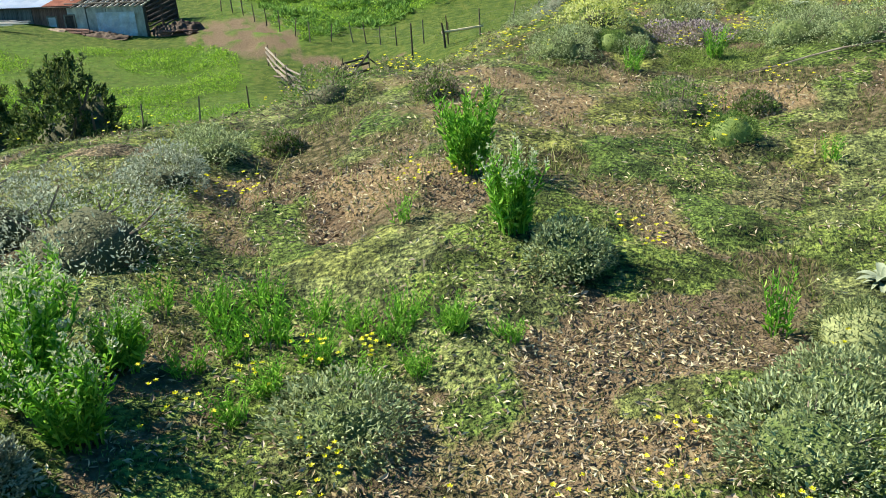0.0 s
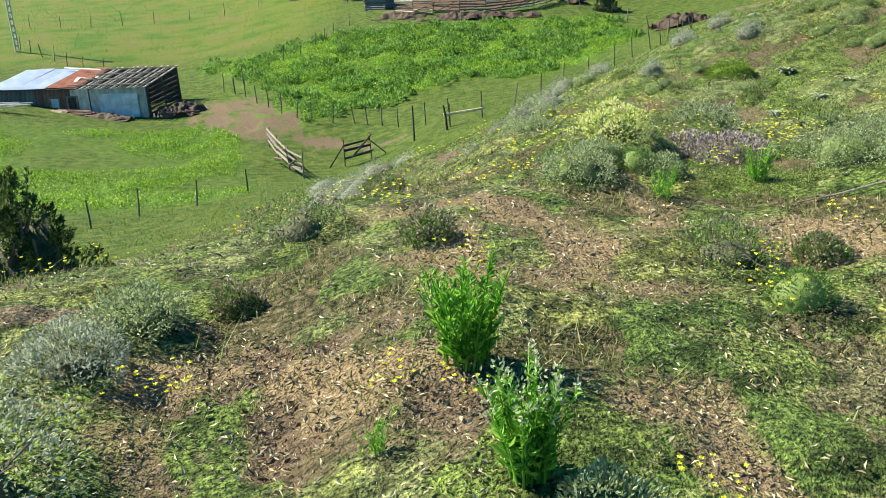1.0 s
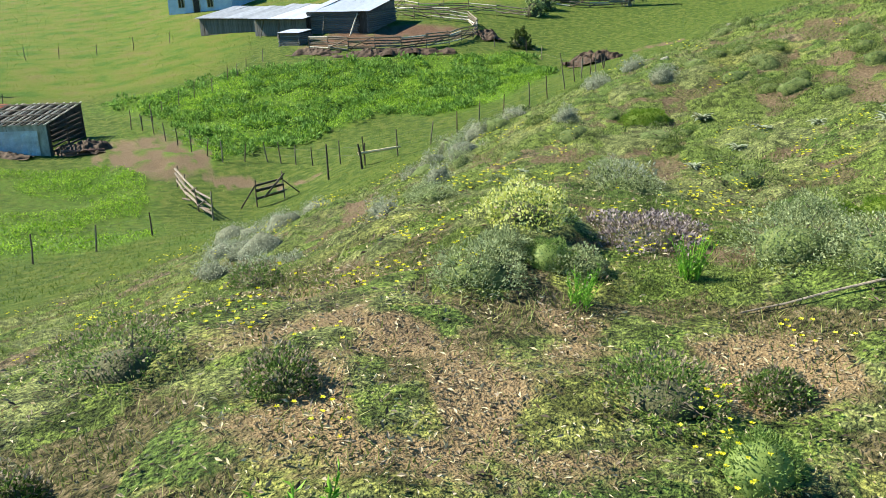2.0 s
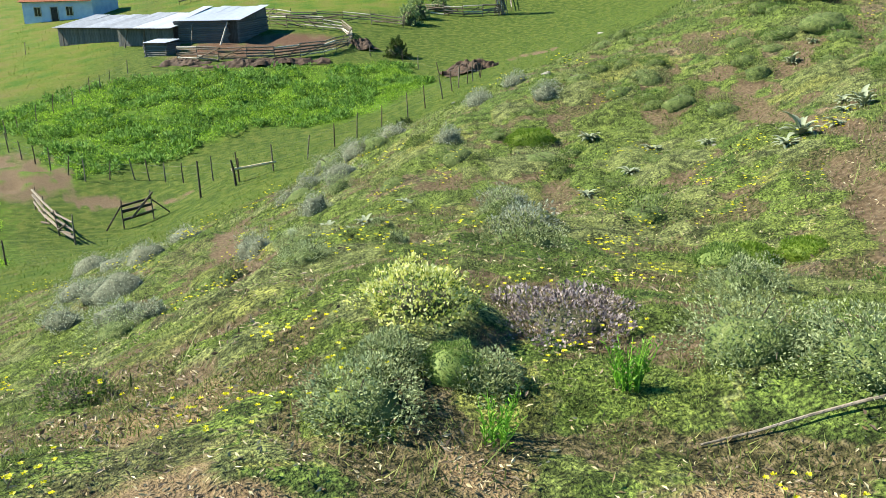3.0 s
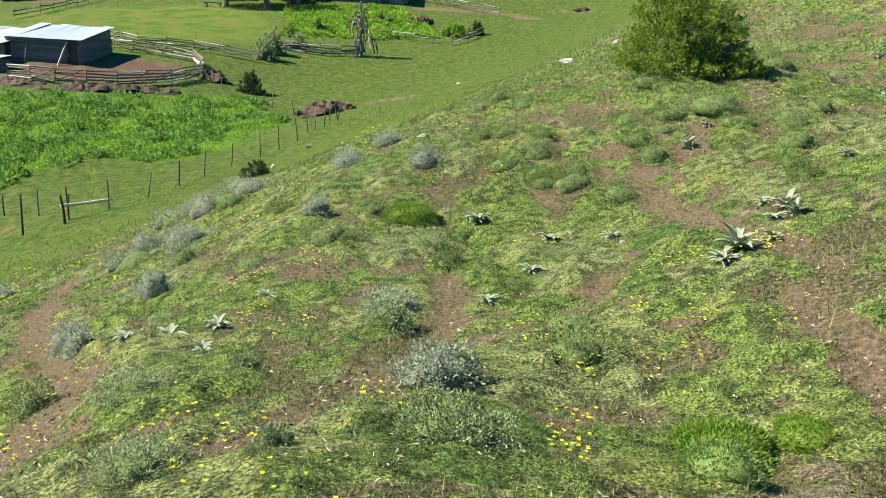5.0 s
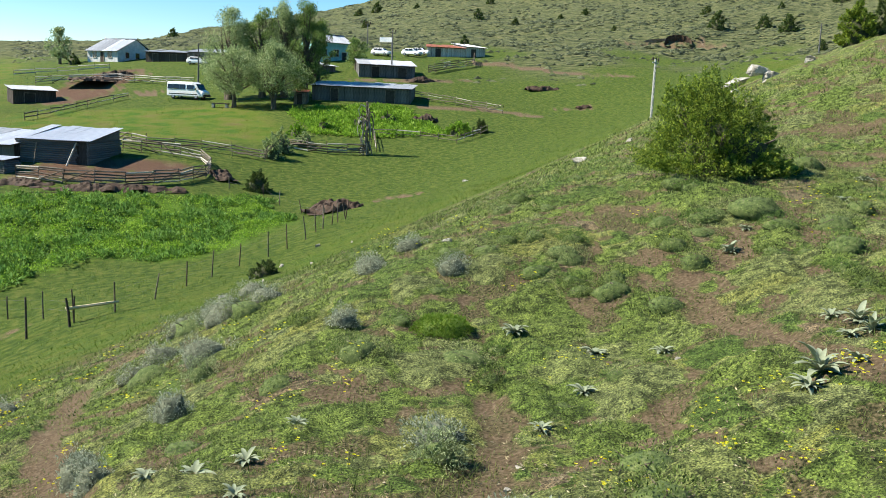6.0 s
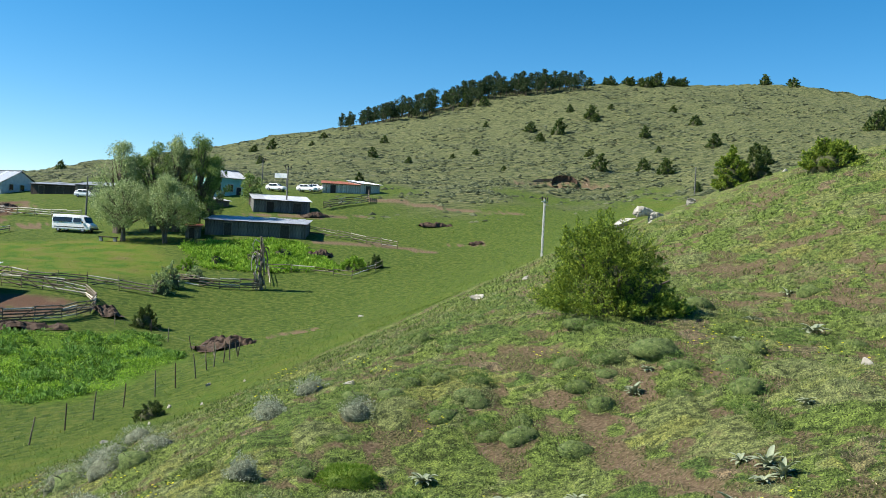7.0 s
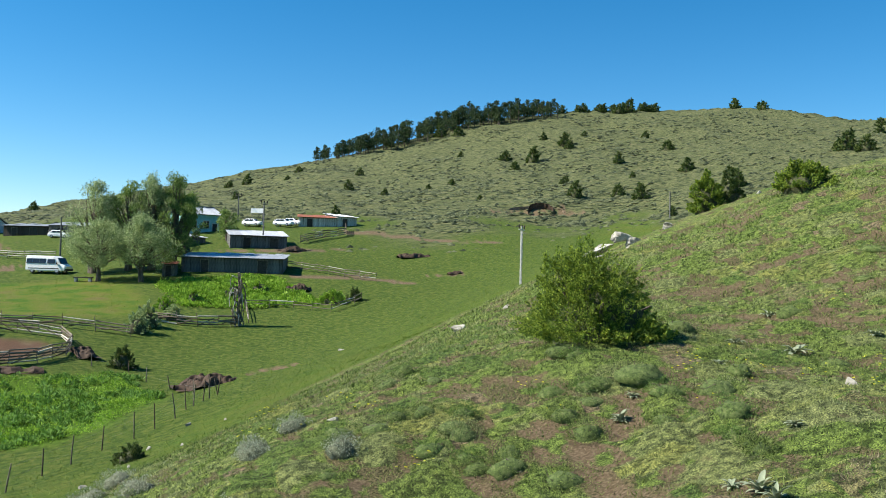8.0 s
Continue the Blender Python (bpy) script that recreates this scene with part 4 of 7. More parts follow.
def dome_points(n, radius, height, rng, lumps=0.35, shell=0.25, low=0.0):
    """Points in the outer shell of an uneven dome, and the outward ways."""
    d = unit(rng.normal(size=(n, 3)))
    if low < 0.5:
        d[:, 2] = np.abs(d[:, 2]) * (1 - low) - low * 0.2
        d = unit(d)
    s = rng.random(3) * 30
    bump = np.array([noise.noise(Vector(v * 2.2 + s)) for v in d])
    k = (1 + lumps * bump) * (1 - shell * rng.random(n) ** 2)
    return d * [radius, radius, height] * k[:, None], d


def dome_leaves(n, radius, height, length, width, rng, lumps=0.35, shell=0.3, spread_out=0.7, up=0.3, low=0.0):
    p, d = dome_points(n, radius, height, rng, lumps, shell, low)
    way = unit(d) + rng.normal(size=(n, 3)) * spread_out + [0, 0, up]
    size = 0.6 + 0.8 * rng.random(n)
    return leaf_quads(p, way, length * size, width * size, rng)


def twigs(n, radius, height, thick, rng, reach=0.9):
    chunks = []
    for _ in range(n):
        d = unit(rng.normal(size=3) + [0, 0, 0.6])
        d[2] = abs(d[2])
        end = d * [radius, radius, height] * reach * rng.uniform(0.7, 1.05)
        bend = end * 0.5 + rng.normal(size=3) * radius * 0.1
        chunks.append(tube([np.zeros(3), bend, end], [thick, thick * 0.7, thick * 0.25], 4))
    return join_arrays(chunks)


def shrub(x, y, width, height, look_mat, label, name="shrub", seed=1, n=900, leaf=0.03, extra=None, category="shrub", lumps=0.4, group="", heart=None):
    """A dome-shaped shrub: twigs, a solid heart mostly coloured dark as inner shade, and an uneven coat of leaves."""
    rng = np.random.default_rng(seed)
    ob = thing(name, x, y, label, category, rng.uniform(0, 360), group, sink=height * 0.08)
    r = width / 2
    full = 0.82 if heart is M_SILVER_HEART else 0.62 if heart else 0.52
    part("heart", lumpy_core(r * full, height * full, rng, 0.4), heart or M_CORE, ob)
    part("branchwork", quick_mesh("branchwork", *twigs(10, r, height, max(0.004, width * 0.012), rng)), M_BARK, ob)
    part("foliage", quick_mesh("foliage", *dome_leaves(n, r, height, leaf, leaf * 0.42, rng, lumps, low=0.1)), look_mat, ob)
    if extra:
        name2, mat2, n2, size2 = extra
        part(name2, quick_mesh(name2, *dome_leaves(n2, r * 1.03, height * 1.06, size2, size2 * 0.6, rng, lumps, 0.12, 0.8, 0.6)), mat2, ob)
    return ob


def weed(x, y, width, height, seed, stems=26, leaves=16, heads=False, label="upright bright green leafy weed in the grass", name="weed"):
    """An upright plant of many leafy stems."""
    rng = np.random.default_rng(seed)
    ob = thing(name, x, y, label, "weed", rng.uniform(0, 360), sink=0.01)
    sticks, bases, ways, sizes, tops = [], [], [], [], []
    for _ in range(stems):
        a, q = rng.uniform(0, 2 * np.pi), math.sqrt(rng.random())
        foot = np.array([math.cos(a), math.sin(a), 0]) * q * width * 0.25
        tip = foot * 2.1 + [rng.normal() * width * 0.08, rng.normal() * width * 0.08, height * rng.uniform(0.65, 1.02)]
        mid = (foot + tip) / 2 - foot * 0.3
        sticks.append(tube([foot, mid, tip], [height * 0.012, height * 0.009, height * 0.004], 4))
        tops.append(tip)
        for k in range(leaves):
            s = 0.12 + 0.88 * k / leaves
            p = foot * (1 - s) ** 2 + 2 * mid * s * (1 - s) + tip * s * s
            b = rng.uniform(0, 2 * np.pi)
            bases.append(p)
            ways.append([math.cos(b), math.sin(b), rng.uniform(0.5, 1.5)])
            sizes.append((0.012 + 0.105 * height) * (1.2 - 0.55 * s) * rng.uniform(0.7, 1.2))
    sizes = np.array(sizes)
    part("stalk", quick_mesh("stalk", *join_arrays(sticks)), M_WEED, ob)
    part("leaves", quick_mesh("leaves", *leaf_quads(np.array(bases), np.array(ways), sizes, sizes * 0.27, rng)), M_WEED, ob)
    if heads:
        tops = np.repeat(np.array(tops), 12, 0) + rng.normal(size=(stems * 12, 3)) * [height * 0.02, height * 0.02, height * 0.05]
        part("seed_fluff", quick_mesh("seed_fluff", *leaf_quads(tops, rng.normal(size=tops.shape) + [0, 0, 1], height * 0.05, height * 0.025, rng)), M_WEED_HEAD, ob, "pale grey-green seed heads")
    return ob


def felted_leaf(rng, length):
    """One long arching leaf with a keel, thick enough to cast a shade."""
    n = 6
    s = np.linspace(0, 1, n)
    w = length * 0.12 * np.sin(np.pi * (0.08 + 0.9 * s)) ** 0.8
    rise = length * (0.55 * s - 0.35 * s ** 2.4)
    out = length * (0.85 * s)
    left = np.c_[out, w, rise + w * 0.45]
    mid = np.c_[out, 0 * s, rise]
    right = np.c_[out, -w, rise + w * 0.45]
    top = np.stack([left, mid, right], 1).reshape(-1, 3)
    verts = np.concatenate([top, top - [0, 0, length * 0.012]])
    faces = []
    for layer in (0, 3 * n):
        for i in range(n - 1):
            for j in (0, 1):
                q = [layer + 3 * i + j, layer + 3 * i + j + 1, layer + 3 * i + 4 + j, layer + 3 * i + 3 + j]
                faces.append(q if layer else q[::-1])
    return quick_mesh("leaf", verts, faces, M_MULLEIN, smooth=True)


LEAF_SHAPES = [felted_leaf(RNG, k) for k in (0.2, 0.26, 0.32)]


def rosette(x, y, width, seed, upright=0.3):
    """A felted rosette of large leaves, each a part."""
    rng = np.random.default_rng(seed)
    ob = thing("mullein_rosette", x, y, "pale grey felted mullein rosette growing in grass", "plant", rng.uniform(0, 360), "mullein rosettes", sink=0.01)
    n = 21
    for k in range(n):
        leaf = part("leaf", LEAF_SHAPES[k % 3], None, ob)
        scale = width / 0.46 * rng.uniform(0.75, 1.1)
        leaf.matrix_basis = pose(0, 0, 0.02, 0, -(-22 + 125 * upright * (k / n) + rng.uniform(-8, 12)), 137.5 * k) @ Matrix.Scale(scale, 4)
    return ob


def cushion(x, y, width, height, mat_, label, seed, n=1500):
    """A tight rounded cushion plant with a coat of short leaves."""
    rng = np.random.default_rng(seed)
    ob = thing("cushion_plant", x, y, label, "plant", 0, sink=height * 0.12)
    part("heart", lumpy_core(width / 2 * 0.88, height * 0.86, rng, 0.2), mat_, ob)
    part("foliage", quick_mesh("foliage", *dome_leaves(2 * n, width / 2, height, width * 0.055, width * 0.013, rng, 0.28, 0.1, 0.6, 0.2)), mat_, ob)
    return ob


def bush_crown(radius, height, blobs, per, leaf, rng, lean=(0.0, 0.0)):
    """Leafy sprays that grow outwards and up from an uneven dome, with gaps between; lean shifts the top."""
    d = unit(rng.normal(size=(blobs, 3)))
    d[:, 2] = np.abs(d[:, 2]) * 1.15 - 0.12
    shift = rng.random(3) * 30
    lump = np.array([noise.noise(Vector(v * 1.8 + shift)) for v in d])
    s = (0.86 + 0.3 * lump) * (1 - 0.4 * rng.random(blobs) ** 2)
    at = d * [radius, radius, height] * s[:, None]
    at[:, 2] = np.maximum(at[:, 2], height * 0.05)
    at[:, :2] *= (1.12 - 0.5 * at[:, 2:] / height)
    at[:, :2] += np.outer(at[:, 2] / height, lean)
    way = unit(d * [1, 1, 0.8] + [0, 0, 0.55] + rng.normal(size=(blobs, 3)) * 0.3)
    long = radius * rng.uniform(0.2, 0.36, blobs)
    k = np.repeat(np.arange(blobs), per)
    u = rng.random(len(k))
    thick = (0.34 * long[k] * (1.05 - u))[:, None]
    base = at[k] + way[k] * (long[k] * (u - 0.55))[:, None] + rng.normal(size=(len(k), 3)) * thick * 0.6
    base[:, 2] = np.maximum(base[:, 2], 0.0)
    size = leaf * (0.6 + 0.8 * rng.random(len(k)))
    return leaf_quads(base, way[k] * 0.8 + rng.normal(size=(len(k), 3)) * 0.6, size, size * 0.42, rng)


def bush(name, x, y, width, height, seed, mat_, label, blobs=46, per=130, leaf=0.12, group="", sink=0.05, lean=(0.0, 0.0), turn=None):
    rng = np.random.default_rng(seed)
    ob = thing(name, x, y, label, "bush", rng.uniform(0, 360) if turn is None else turn, group, sink=sink)
    limbs = []
    for _ in range(9):
        d = unit(rng.normal(size=3) * [1, 1, 0.4] + [0, 0, 0.9])
        end = d * [width * 0.42, width * 0.42, height * 0.8]
        limbs.append(tube([np.zeros(3), end * 0.5 + rng.normal(size=3) * width * 0.03, end], [width * 0.025, width * 0.016, width * 0.005], 5, 0.3))
    part("branchwork", quick_mesh("branchwork", *join_arrays(limbs)), M_BARK, ob)
    # Dark dome inside the crown, painted as the shade behind its leaves.
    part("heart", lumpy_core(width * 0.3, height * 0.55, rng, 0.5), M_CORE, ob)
    part("crown", quick_mesh("crown", *bush_crown(width / 2, height, blobs, per, leaf, rng, lean)), mat_, ob)
    return ob


def tree(name, x, y, height, width, seed, mat_, label, blobs=30, per=150, leaf=0.3, bare=0.2, group="", lean=0.0, trunks=1):
    """A broadleaf tree: tapered trunk, limbs and a crown of many leaf clumps."""
    rng = np.random.default_rng(seed)
    ob = thing(name, x, y, label, "tree", rng.uniform(0, 360), group, sink=0.1)
    wood, chunks = [], []
    for k in range(trunks):
        foot = np.array([rng.normal(), rng.normal(), 0]) * (0.25 * (trunks > 1))
        top = foot * 5 + [lean * height, 0, height * 0.78]
        wood.append(tube([foot, foot * 1.4 + [0, 0, height * 0.18], (foot + top) / 2 + rng.normal(size=3) * 0.15, top], np.array([0.045, 0.034, 0.022, 0.006]) * height / (0.6 + 0.4 * trunks), 8, 0.25))
    for _ in range(round(blobs * 1.5)):
        s = rng.uniform(bare, 1.0)
        wide = width / 2 * math.sin(math.pi * min(0.98, 0.12 + 0.8 * (s - bare) / (1 - bare) + 0.05)) ** 0.7
        a, q = rng.uniform(0, 2 * np.pi), math.sqrt(rng.random())
        at = np.array([math.cos(a) * wide * q + lean * height * s, math.sin(a) * wide * q, height * s * 0.93])
        r = width * rng.uniform(0.08, 0.16)
        v, f = dome_leaves(round(per * 0.8), r, r * rng.uniform(0.8, 1.3), leaf * 0.85, leaf * 0.38, rng, 0.6, 0.55, 0.9, 0.1, 0.8)
        chunks.append((v + at, f))
        root = np.array([lean * height * s * 0.5, 0, max(height * (s * 0.55), height * 0.12)])
        wood.append(tube([root, (root + at) / 2 - [0, 0, height * 0.02], at], [height * 0.011, height * 0.007, height * 0.002], 4))
    part("trunk", quick_mesh("trunk", *join_arrays(wood)), M_BARK, ob)
    part("crown", quick_mesh("crown", *join_arrays(chunks)), mat_, ob)
    return ob


def pine(x, y, height, seed):
    """A pine with a bare lower trunk and ragged layers of needles."""
    rng = np.random.default_rng(seed)
    ob = thing("pine_tree", x, y, "tall dark green pine on the ridge line", "tree", rng.uniform(0, 360), "pines on the ridge", sink=0.3)
    part("trunk", quick_mesh("trunk", *tube([[0, 0, 0], [0.05, 0, height * 0.5], [0, 0, height * 0.97]], [height * 0.025, height * 0.018, height * 0.004], 6)), M_BARK, ob)
    chunks = []
    for k in range(17):
        s = rng.uniform(0.3, 1.0)
        wide = height * 0.34 * (1.05 - s) ** 0.55 * rng.uniform(0.5, 1.1)
        a = rng.uniform(0, 2 * np.pi)
        at = np.array([math.cos(a) * wide * 0.6, math.sin(a) * wide * 0.6, height * s * 0.95])
        v, f = dome_leaves(24, max(wide * 0.6, height * 0.05), height * 0.06, height * 0.085, height * 0.036, rng, 0.5, 0.7, 0.8, 0.1, 0.7)
        chunks.append((v + at, f))
    part("crown", quick_mesh("crown", *join_arrays(chunks)), M_PINE, ob)
    return ob


def stone(x, y, width, height, seed, name="stone", label="pale limestone lying half sunk in the grass", turn=None, flat=1.0, sink=None):
    rng = np.random.default_rng(seed)
    ob = thing(name, x, y, label, "stone", rng.uniform(0, 360) if turn is None else turn, sink=height * 0.3 if sink is None else sink)
    bm = bmesh.new()
    for p in unit(rng.normal(size=(15, 3))) * rng.uniform(0.75, 1.1, (15, 1)):
        bm.verts.new(p)
    bmesh.ops.convex_hull(bm, input=bm.verts[:])
    bmesh.ops.delete(bm, geom=[v for v in bm.verts if not v.link_faces], context="VERTS")
    bmesh.ops.bevel(bm, geom=bm.edges[:], offset=0.05, segments=1, affect="EDGES")
    bmesh.ops.triangulate(bm, faces=bm.faces[:])
    bmesh.ops.subdivide_edges(bm, edges=[e for e in bm.edges if e.calc_length() > 0.3], cuts=3, use_grid_fill=True)
    s = Vector(rng.random(3) * 40)
    for v in bm.verts:
        c = v.co.copy()
        k = 1.0 + 0.1 * noise.noise(c * 2.2 + s) + 0.12 * noise.noise(c * 6 + s) - 0.14 * max(0.0, 0.12 - abs(noise.noise(c * 1.9 - s))) / 0.12
        v.co = Vector((c.x * width / 2 * k, c.y * width / 2 * k * 0.7 * flat, c.z * height * 0.75 * k + height * 0.2))
    bmesh.ops.recalc_face_normals(bm, faces=bm.faces[:])
    part("rock", bm, M_STONE, ob)
    return ob


# Spur, close by: weeds, sages and cushions along the way.
weed(0.16, 2.96, 0.22, 0.30, 201, 34, 26, True, "upright green weed with pale seed heads")
weed(0.02, 3.55, 0.30, 0.33, 202, 48, 26, False, "large upright bright green weed casting shade")
weed(-0.24, 3.12, 0.10, 0.13, 203, 9, 10)
weed(0.92, 2.41, 0.14, 0.25, 204, 10, 12)
weed(-0.75, 2.45, 0.20, 0.17, 205, 26, 8, False, "clump of bright green broad-leaved weeds")
weed(-0.60, 2.40, 0.20, 0.19, 206, 26, 8, False, "clump of bright green broad-leaved weeds")
weed(-0.20, 2.45, 0.20, 0.13, 207, 24, 9)
weed(-0.05, 2.35, 0.16, 0.11, 208, 20, 9)
weed(1.05, 5.63, 0.26, 0.18, 209, 22, 9, False, "low spreading bright green weed")
weed(1.64, 5.86, 0.18, 0.23, 210, 18, 12)
weed(1.66, 3.94, 0.12, 0.14, 211, 10, 10)
for i, (x, y, w, h) in enumerate([(-1.12, 1.95, 0.34, 0.42), (-0.95, 1.80, 0.28, 0.34), (-1.22, 2.2, 0.34, 0.40), (-0.98, 2.2, 0.24, 0.26), (-1.35, 1.75, 0.3, 0.42)]):
    weed(x, y, w * 0.85, h * 0.8, 220 + i, 36, 26, True, "tall bright green weed with pale woolly heads")
weed(-0.98, 2.52, 0.17, 0.15, 226, 16, 9)

FORBS = [(-0.82, 2.57, 0.19), (-0.67, 2.62, 0.18), (-0.49, 2.56, 0.18), (-0.34, 2.46, 0.17), (-0.69, 2.29, 0.17), (-0.23, 2.36, 0.16), (-0.06, 2.38, 0.14), (-0.45, 2.25, 0.18), (0.11, 2.31, 0.12), (-0.55, 2.1, 0.17), (-0.81, 2.2, 0.16), (-0.31, 2.13, 0.17), (-0.15, 2.2, 0.14), (-0.62, 1.95, 0.16)]
for i, (x, y, w) in enumerate(FORBS):
    weed(x, y, w, w * 0.68, 640 + i, 26, 8, False, "low clump of broad bright green leaves")

SAGES = [
    (-1.37, 2.95, 0.72, 0.34), (-1.75, 3.05, 0.6, 0.34), (-0.35, 1.95, 0.36, 0.14), (0.78, 1.75, 0.42, 0.15), (0.95, 2.0, 0.32, 0.13), (0.34, 2.80, 0.30, 0.17), (-1.04, 1.58, 0.14, 0.13),
    (-1.29, 3.70, 0.36, 0.19), (-1.21, 4.10, 0.38, 0.15), (0.66, 5.84, 0.41, 0.20), (2.17, 5.9, 0.55, 0.26), (2.4, 5.5, 0.5, 0.22), (2.63, 6.75, 0.36, 0.22), (0.80, 6.15, 0.27, 0.13), (1.13, 6.02, 0.30, 0.13),
]
for i, (x, y, w, h) in enumerate(SAGES):
    silver = i in (0, 1, 6, 7)
    # Silver ones take the dark default heart as a painted shaded underside.
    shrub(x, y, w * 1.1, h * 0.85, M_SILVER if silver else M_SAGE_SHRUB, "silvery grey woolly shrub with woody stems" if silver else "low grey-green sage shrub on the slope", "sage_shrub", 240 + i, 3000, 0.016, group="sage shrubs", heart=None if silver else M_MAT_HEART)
for i, (x, y, w, h) in enumerate([(-0.77, 5.23, 0.52, 0.19), (-0.13, 4.78, 0.24, 0.12), (-0.91, 4.41, 0.2, 0.10), (1.15, 4.69, 0.44, 0.19), (1.56, 4.72, 0.22, 0.1), (-0.5, 6.9, 0.3, 0.12)]):
    shrub(x, y, w, h, M_MAT_GREEN, "dark thorny cushion shrub with dry brown twigs", "thorn_shrub", 270 + i, 1500, 0.016, ("brushwood", M_THORN, 700, 0.016), group="thorn shrubs")
shrub(1.0, 6.66, 0.5, 0.17, M_MAT_GREEN, "cushion shrub covered in cream-yellow flowers", "flowering_shrub", 281, 1500, 0.016, ("blossom", M_CREAM, 2600, 0.019), lumps=0.55)
shrub(1.66, 6.66, 0.72, 0.13, M_THORN, "wide cushion of faded purple flower spikes", "purple_cushion", 282, 1800, 0.018, ("bloom", M_PURPLE, 2600, 0.02))
cushion(1.14, 2.32, 0.30, 0.14, M_SAGE, "smooth grey-green mounded cushion plant", 290)
cushion(1.30, 4.26, 0.26, 0.14, M_MAT_GREEN, "smooth grey-green mounded cushion plant", 291)
cushion(1.02, 6.08, 0.26, 0.14, M_MAT_GREEN, "smooth dark green mounded cushion plant", 292)
cushion(3.72, 8.70, 0.60, 0.15, M_BRIGHT_CUSHION, "bright yellow-green mossy cushion plant", 293, 2600)
cushion(4.17, 8.55, 0.40, 0.11, M_BRIGHT_CUSHION, "bright yellow-green mossy cushion plant", 294, 1600)
cushion(4.74, 17.0, 0.8, 0.24, M_BRIGHT_CUSHION, "round bright green cushion plant on the slope", 295, 2200)
cushion(3.3, 8.2, 0.4, 0.12, M_MAT_GREEN, "flat green cushion plant on the slope", 296)

# Spur, further on.
MID_SHRUBS = [
    (2.11, 8.60, 0.50, 0.18), (1.21, 8.63, 0.15, 0.09), (2.97, 12.42, 0.46, 0.3), (1.16, 16.3, 0.48, 0.36), (0.19, 15.37, 0.46, 0.36), (0.33, 14.7, 0.42, 0.34), (1.74, 18.4, 0.6, 0.35), (-1.32, 13.08, 0.75, 0.3),
    (-1.8, 16.65, 1.0, 0.42), (-1.75, 19.74, 0.9, 0.4), (0.65, 8.63, 0.4, 0.13), (5.72, 19.16, 0.52, 0.27), (4.87, 20.89, 0.6, 0.22), (3.54, 17.67, 0.42, 0.25), (1.38, 10.5, 0.17, 0.11), (0.69, 10.36, 0.5, 0.14),
]
for i, (x, y, w, h) in enumerate(MID_SHRUBS):
    silver = i in (3, 4, 5, 8, 9, 11, 12, 13)
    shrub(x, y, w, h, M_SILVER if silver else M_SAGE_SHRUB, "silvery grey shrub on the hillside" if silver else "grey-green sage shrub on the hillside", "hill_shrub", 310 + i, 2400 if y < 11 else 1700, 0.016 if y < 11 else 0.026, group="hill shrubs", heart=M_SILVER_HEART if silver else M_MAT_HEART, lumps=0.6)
MID_GREEN = [
    (2.05, 8.67, 0.56, 0.22), (3.79, 10.47, 0.72, 0.2), (4.48, 14.83, 0.4, 0.24), (0.01, 12.33, 0.4, 0.24), (2.96, 22.27, 1.1, 0.36), (1.2, 20.43, 1.3, 0.42), (3.39, 16.21, 0.8, 0.3), (2.33, 15.96, 0.75, 0.28),
    (7.48, 15.89, 0.95, 0.3), (7.51, 18.58, 0.75, 0.3), (7.55, 17.34, 0.75, 0.28), (10.52, 17.98, 1.4, 0.36), (10.95, 16.63, 1.0, 0.32), (8.59, 13.61, 0.42, 0.2), (11.05, 20.76, 1.4, 0.3), (8.46, 23.27, 0.8, 0.3),
    (8.61, 16.87, 0.7, 0.32), (9.37, 24.33, 0.7, 0.35), (2.1, 23.6, 1.2, 0.36),
]
for i, (x, y, w, h) in enumerate(MID_GREEN):
    shrub(x, y, w, h, M_FORB if i % 3 else M_SAGE, "low green mat-forming shrub on the hillside", "mat_shrub", 340 + i, 1300, 0.026, group="mat shrubs", heart=M_MAT_HEART)

SILVER_ROWS = [
    (-3.97, 26.75, 1.2), (-1.55, 14.53, 0.69), (-0.99, 13.34, 0.43), (-1.91, 20.9, 0.87), (-2.15, 16.9, 0.67), (0.94, 21.1, 0.65), (1.43, 21.6, 0.77), (2.03, 24.28, 0.9), (3.41, 22.9, 0.72), (0.22, 15.9, 0.36), (2.5, 10.01, 0.5), (3.19, 13.02, 0.55),
    (1.9, 19.6, 0.8), (2.6, 22.75, 0.84), (5.08, 21.6, 0.6), (6.0, 22.15, 0.63), (2.7, 24.6, 0.8), (-2.4, 15.4, 0.6), (-2.7, 18.2, 0.8), (3.3, 27.0, 0.9), (4.2, 29.5, 0.9), (-1.3, 23.3, 0.9), (-2.7, 22.6, 0.9),
]
for i, (x, y, w) in enumerate(SILVER_ROWS):
    shrub(x, y, w, w * 0.42, M_SILVER, "silvery grey shrub in a row along the slope", "silver_shrub", 520 + i, 1500, 0.032, group="silver shrubs", heart=M_SILVER_HEART, lumps=0.6)
GREEN_MATS = [
    (7.28, 16.92, 0.95), (7.11, 17.72, 0.58), (14.89, 21.72, 1.3), (10.85, 20.14, 0.65), (8.89, 13.96, 0.5), (10.34, 17.11, 0.83), (8.85, 17.75, 0.71), (6.83, 18.42, 0.77), (18.03, 21.27, 1.15), (9.79, 18.4, 0.66), (14.13, 16.96, 0.87), (9.25, 14.67, 0.46),
    (7.24, 20.46, 0.69), (7.93, 19.31, 0.57), (7.63, 20.09, 0.7), (9.44, 18.9, 0.77), (9.48, 16.16, 0.68), (3.33, 16.66, 0.48), (3.19, 18.54, 0.48), (5.11, 15.96, 0.48), (7.02, 17.3, 0.64),
]
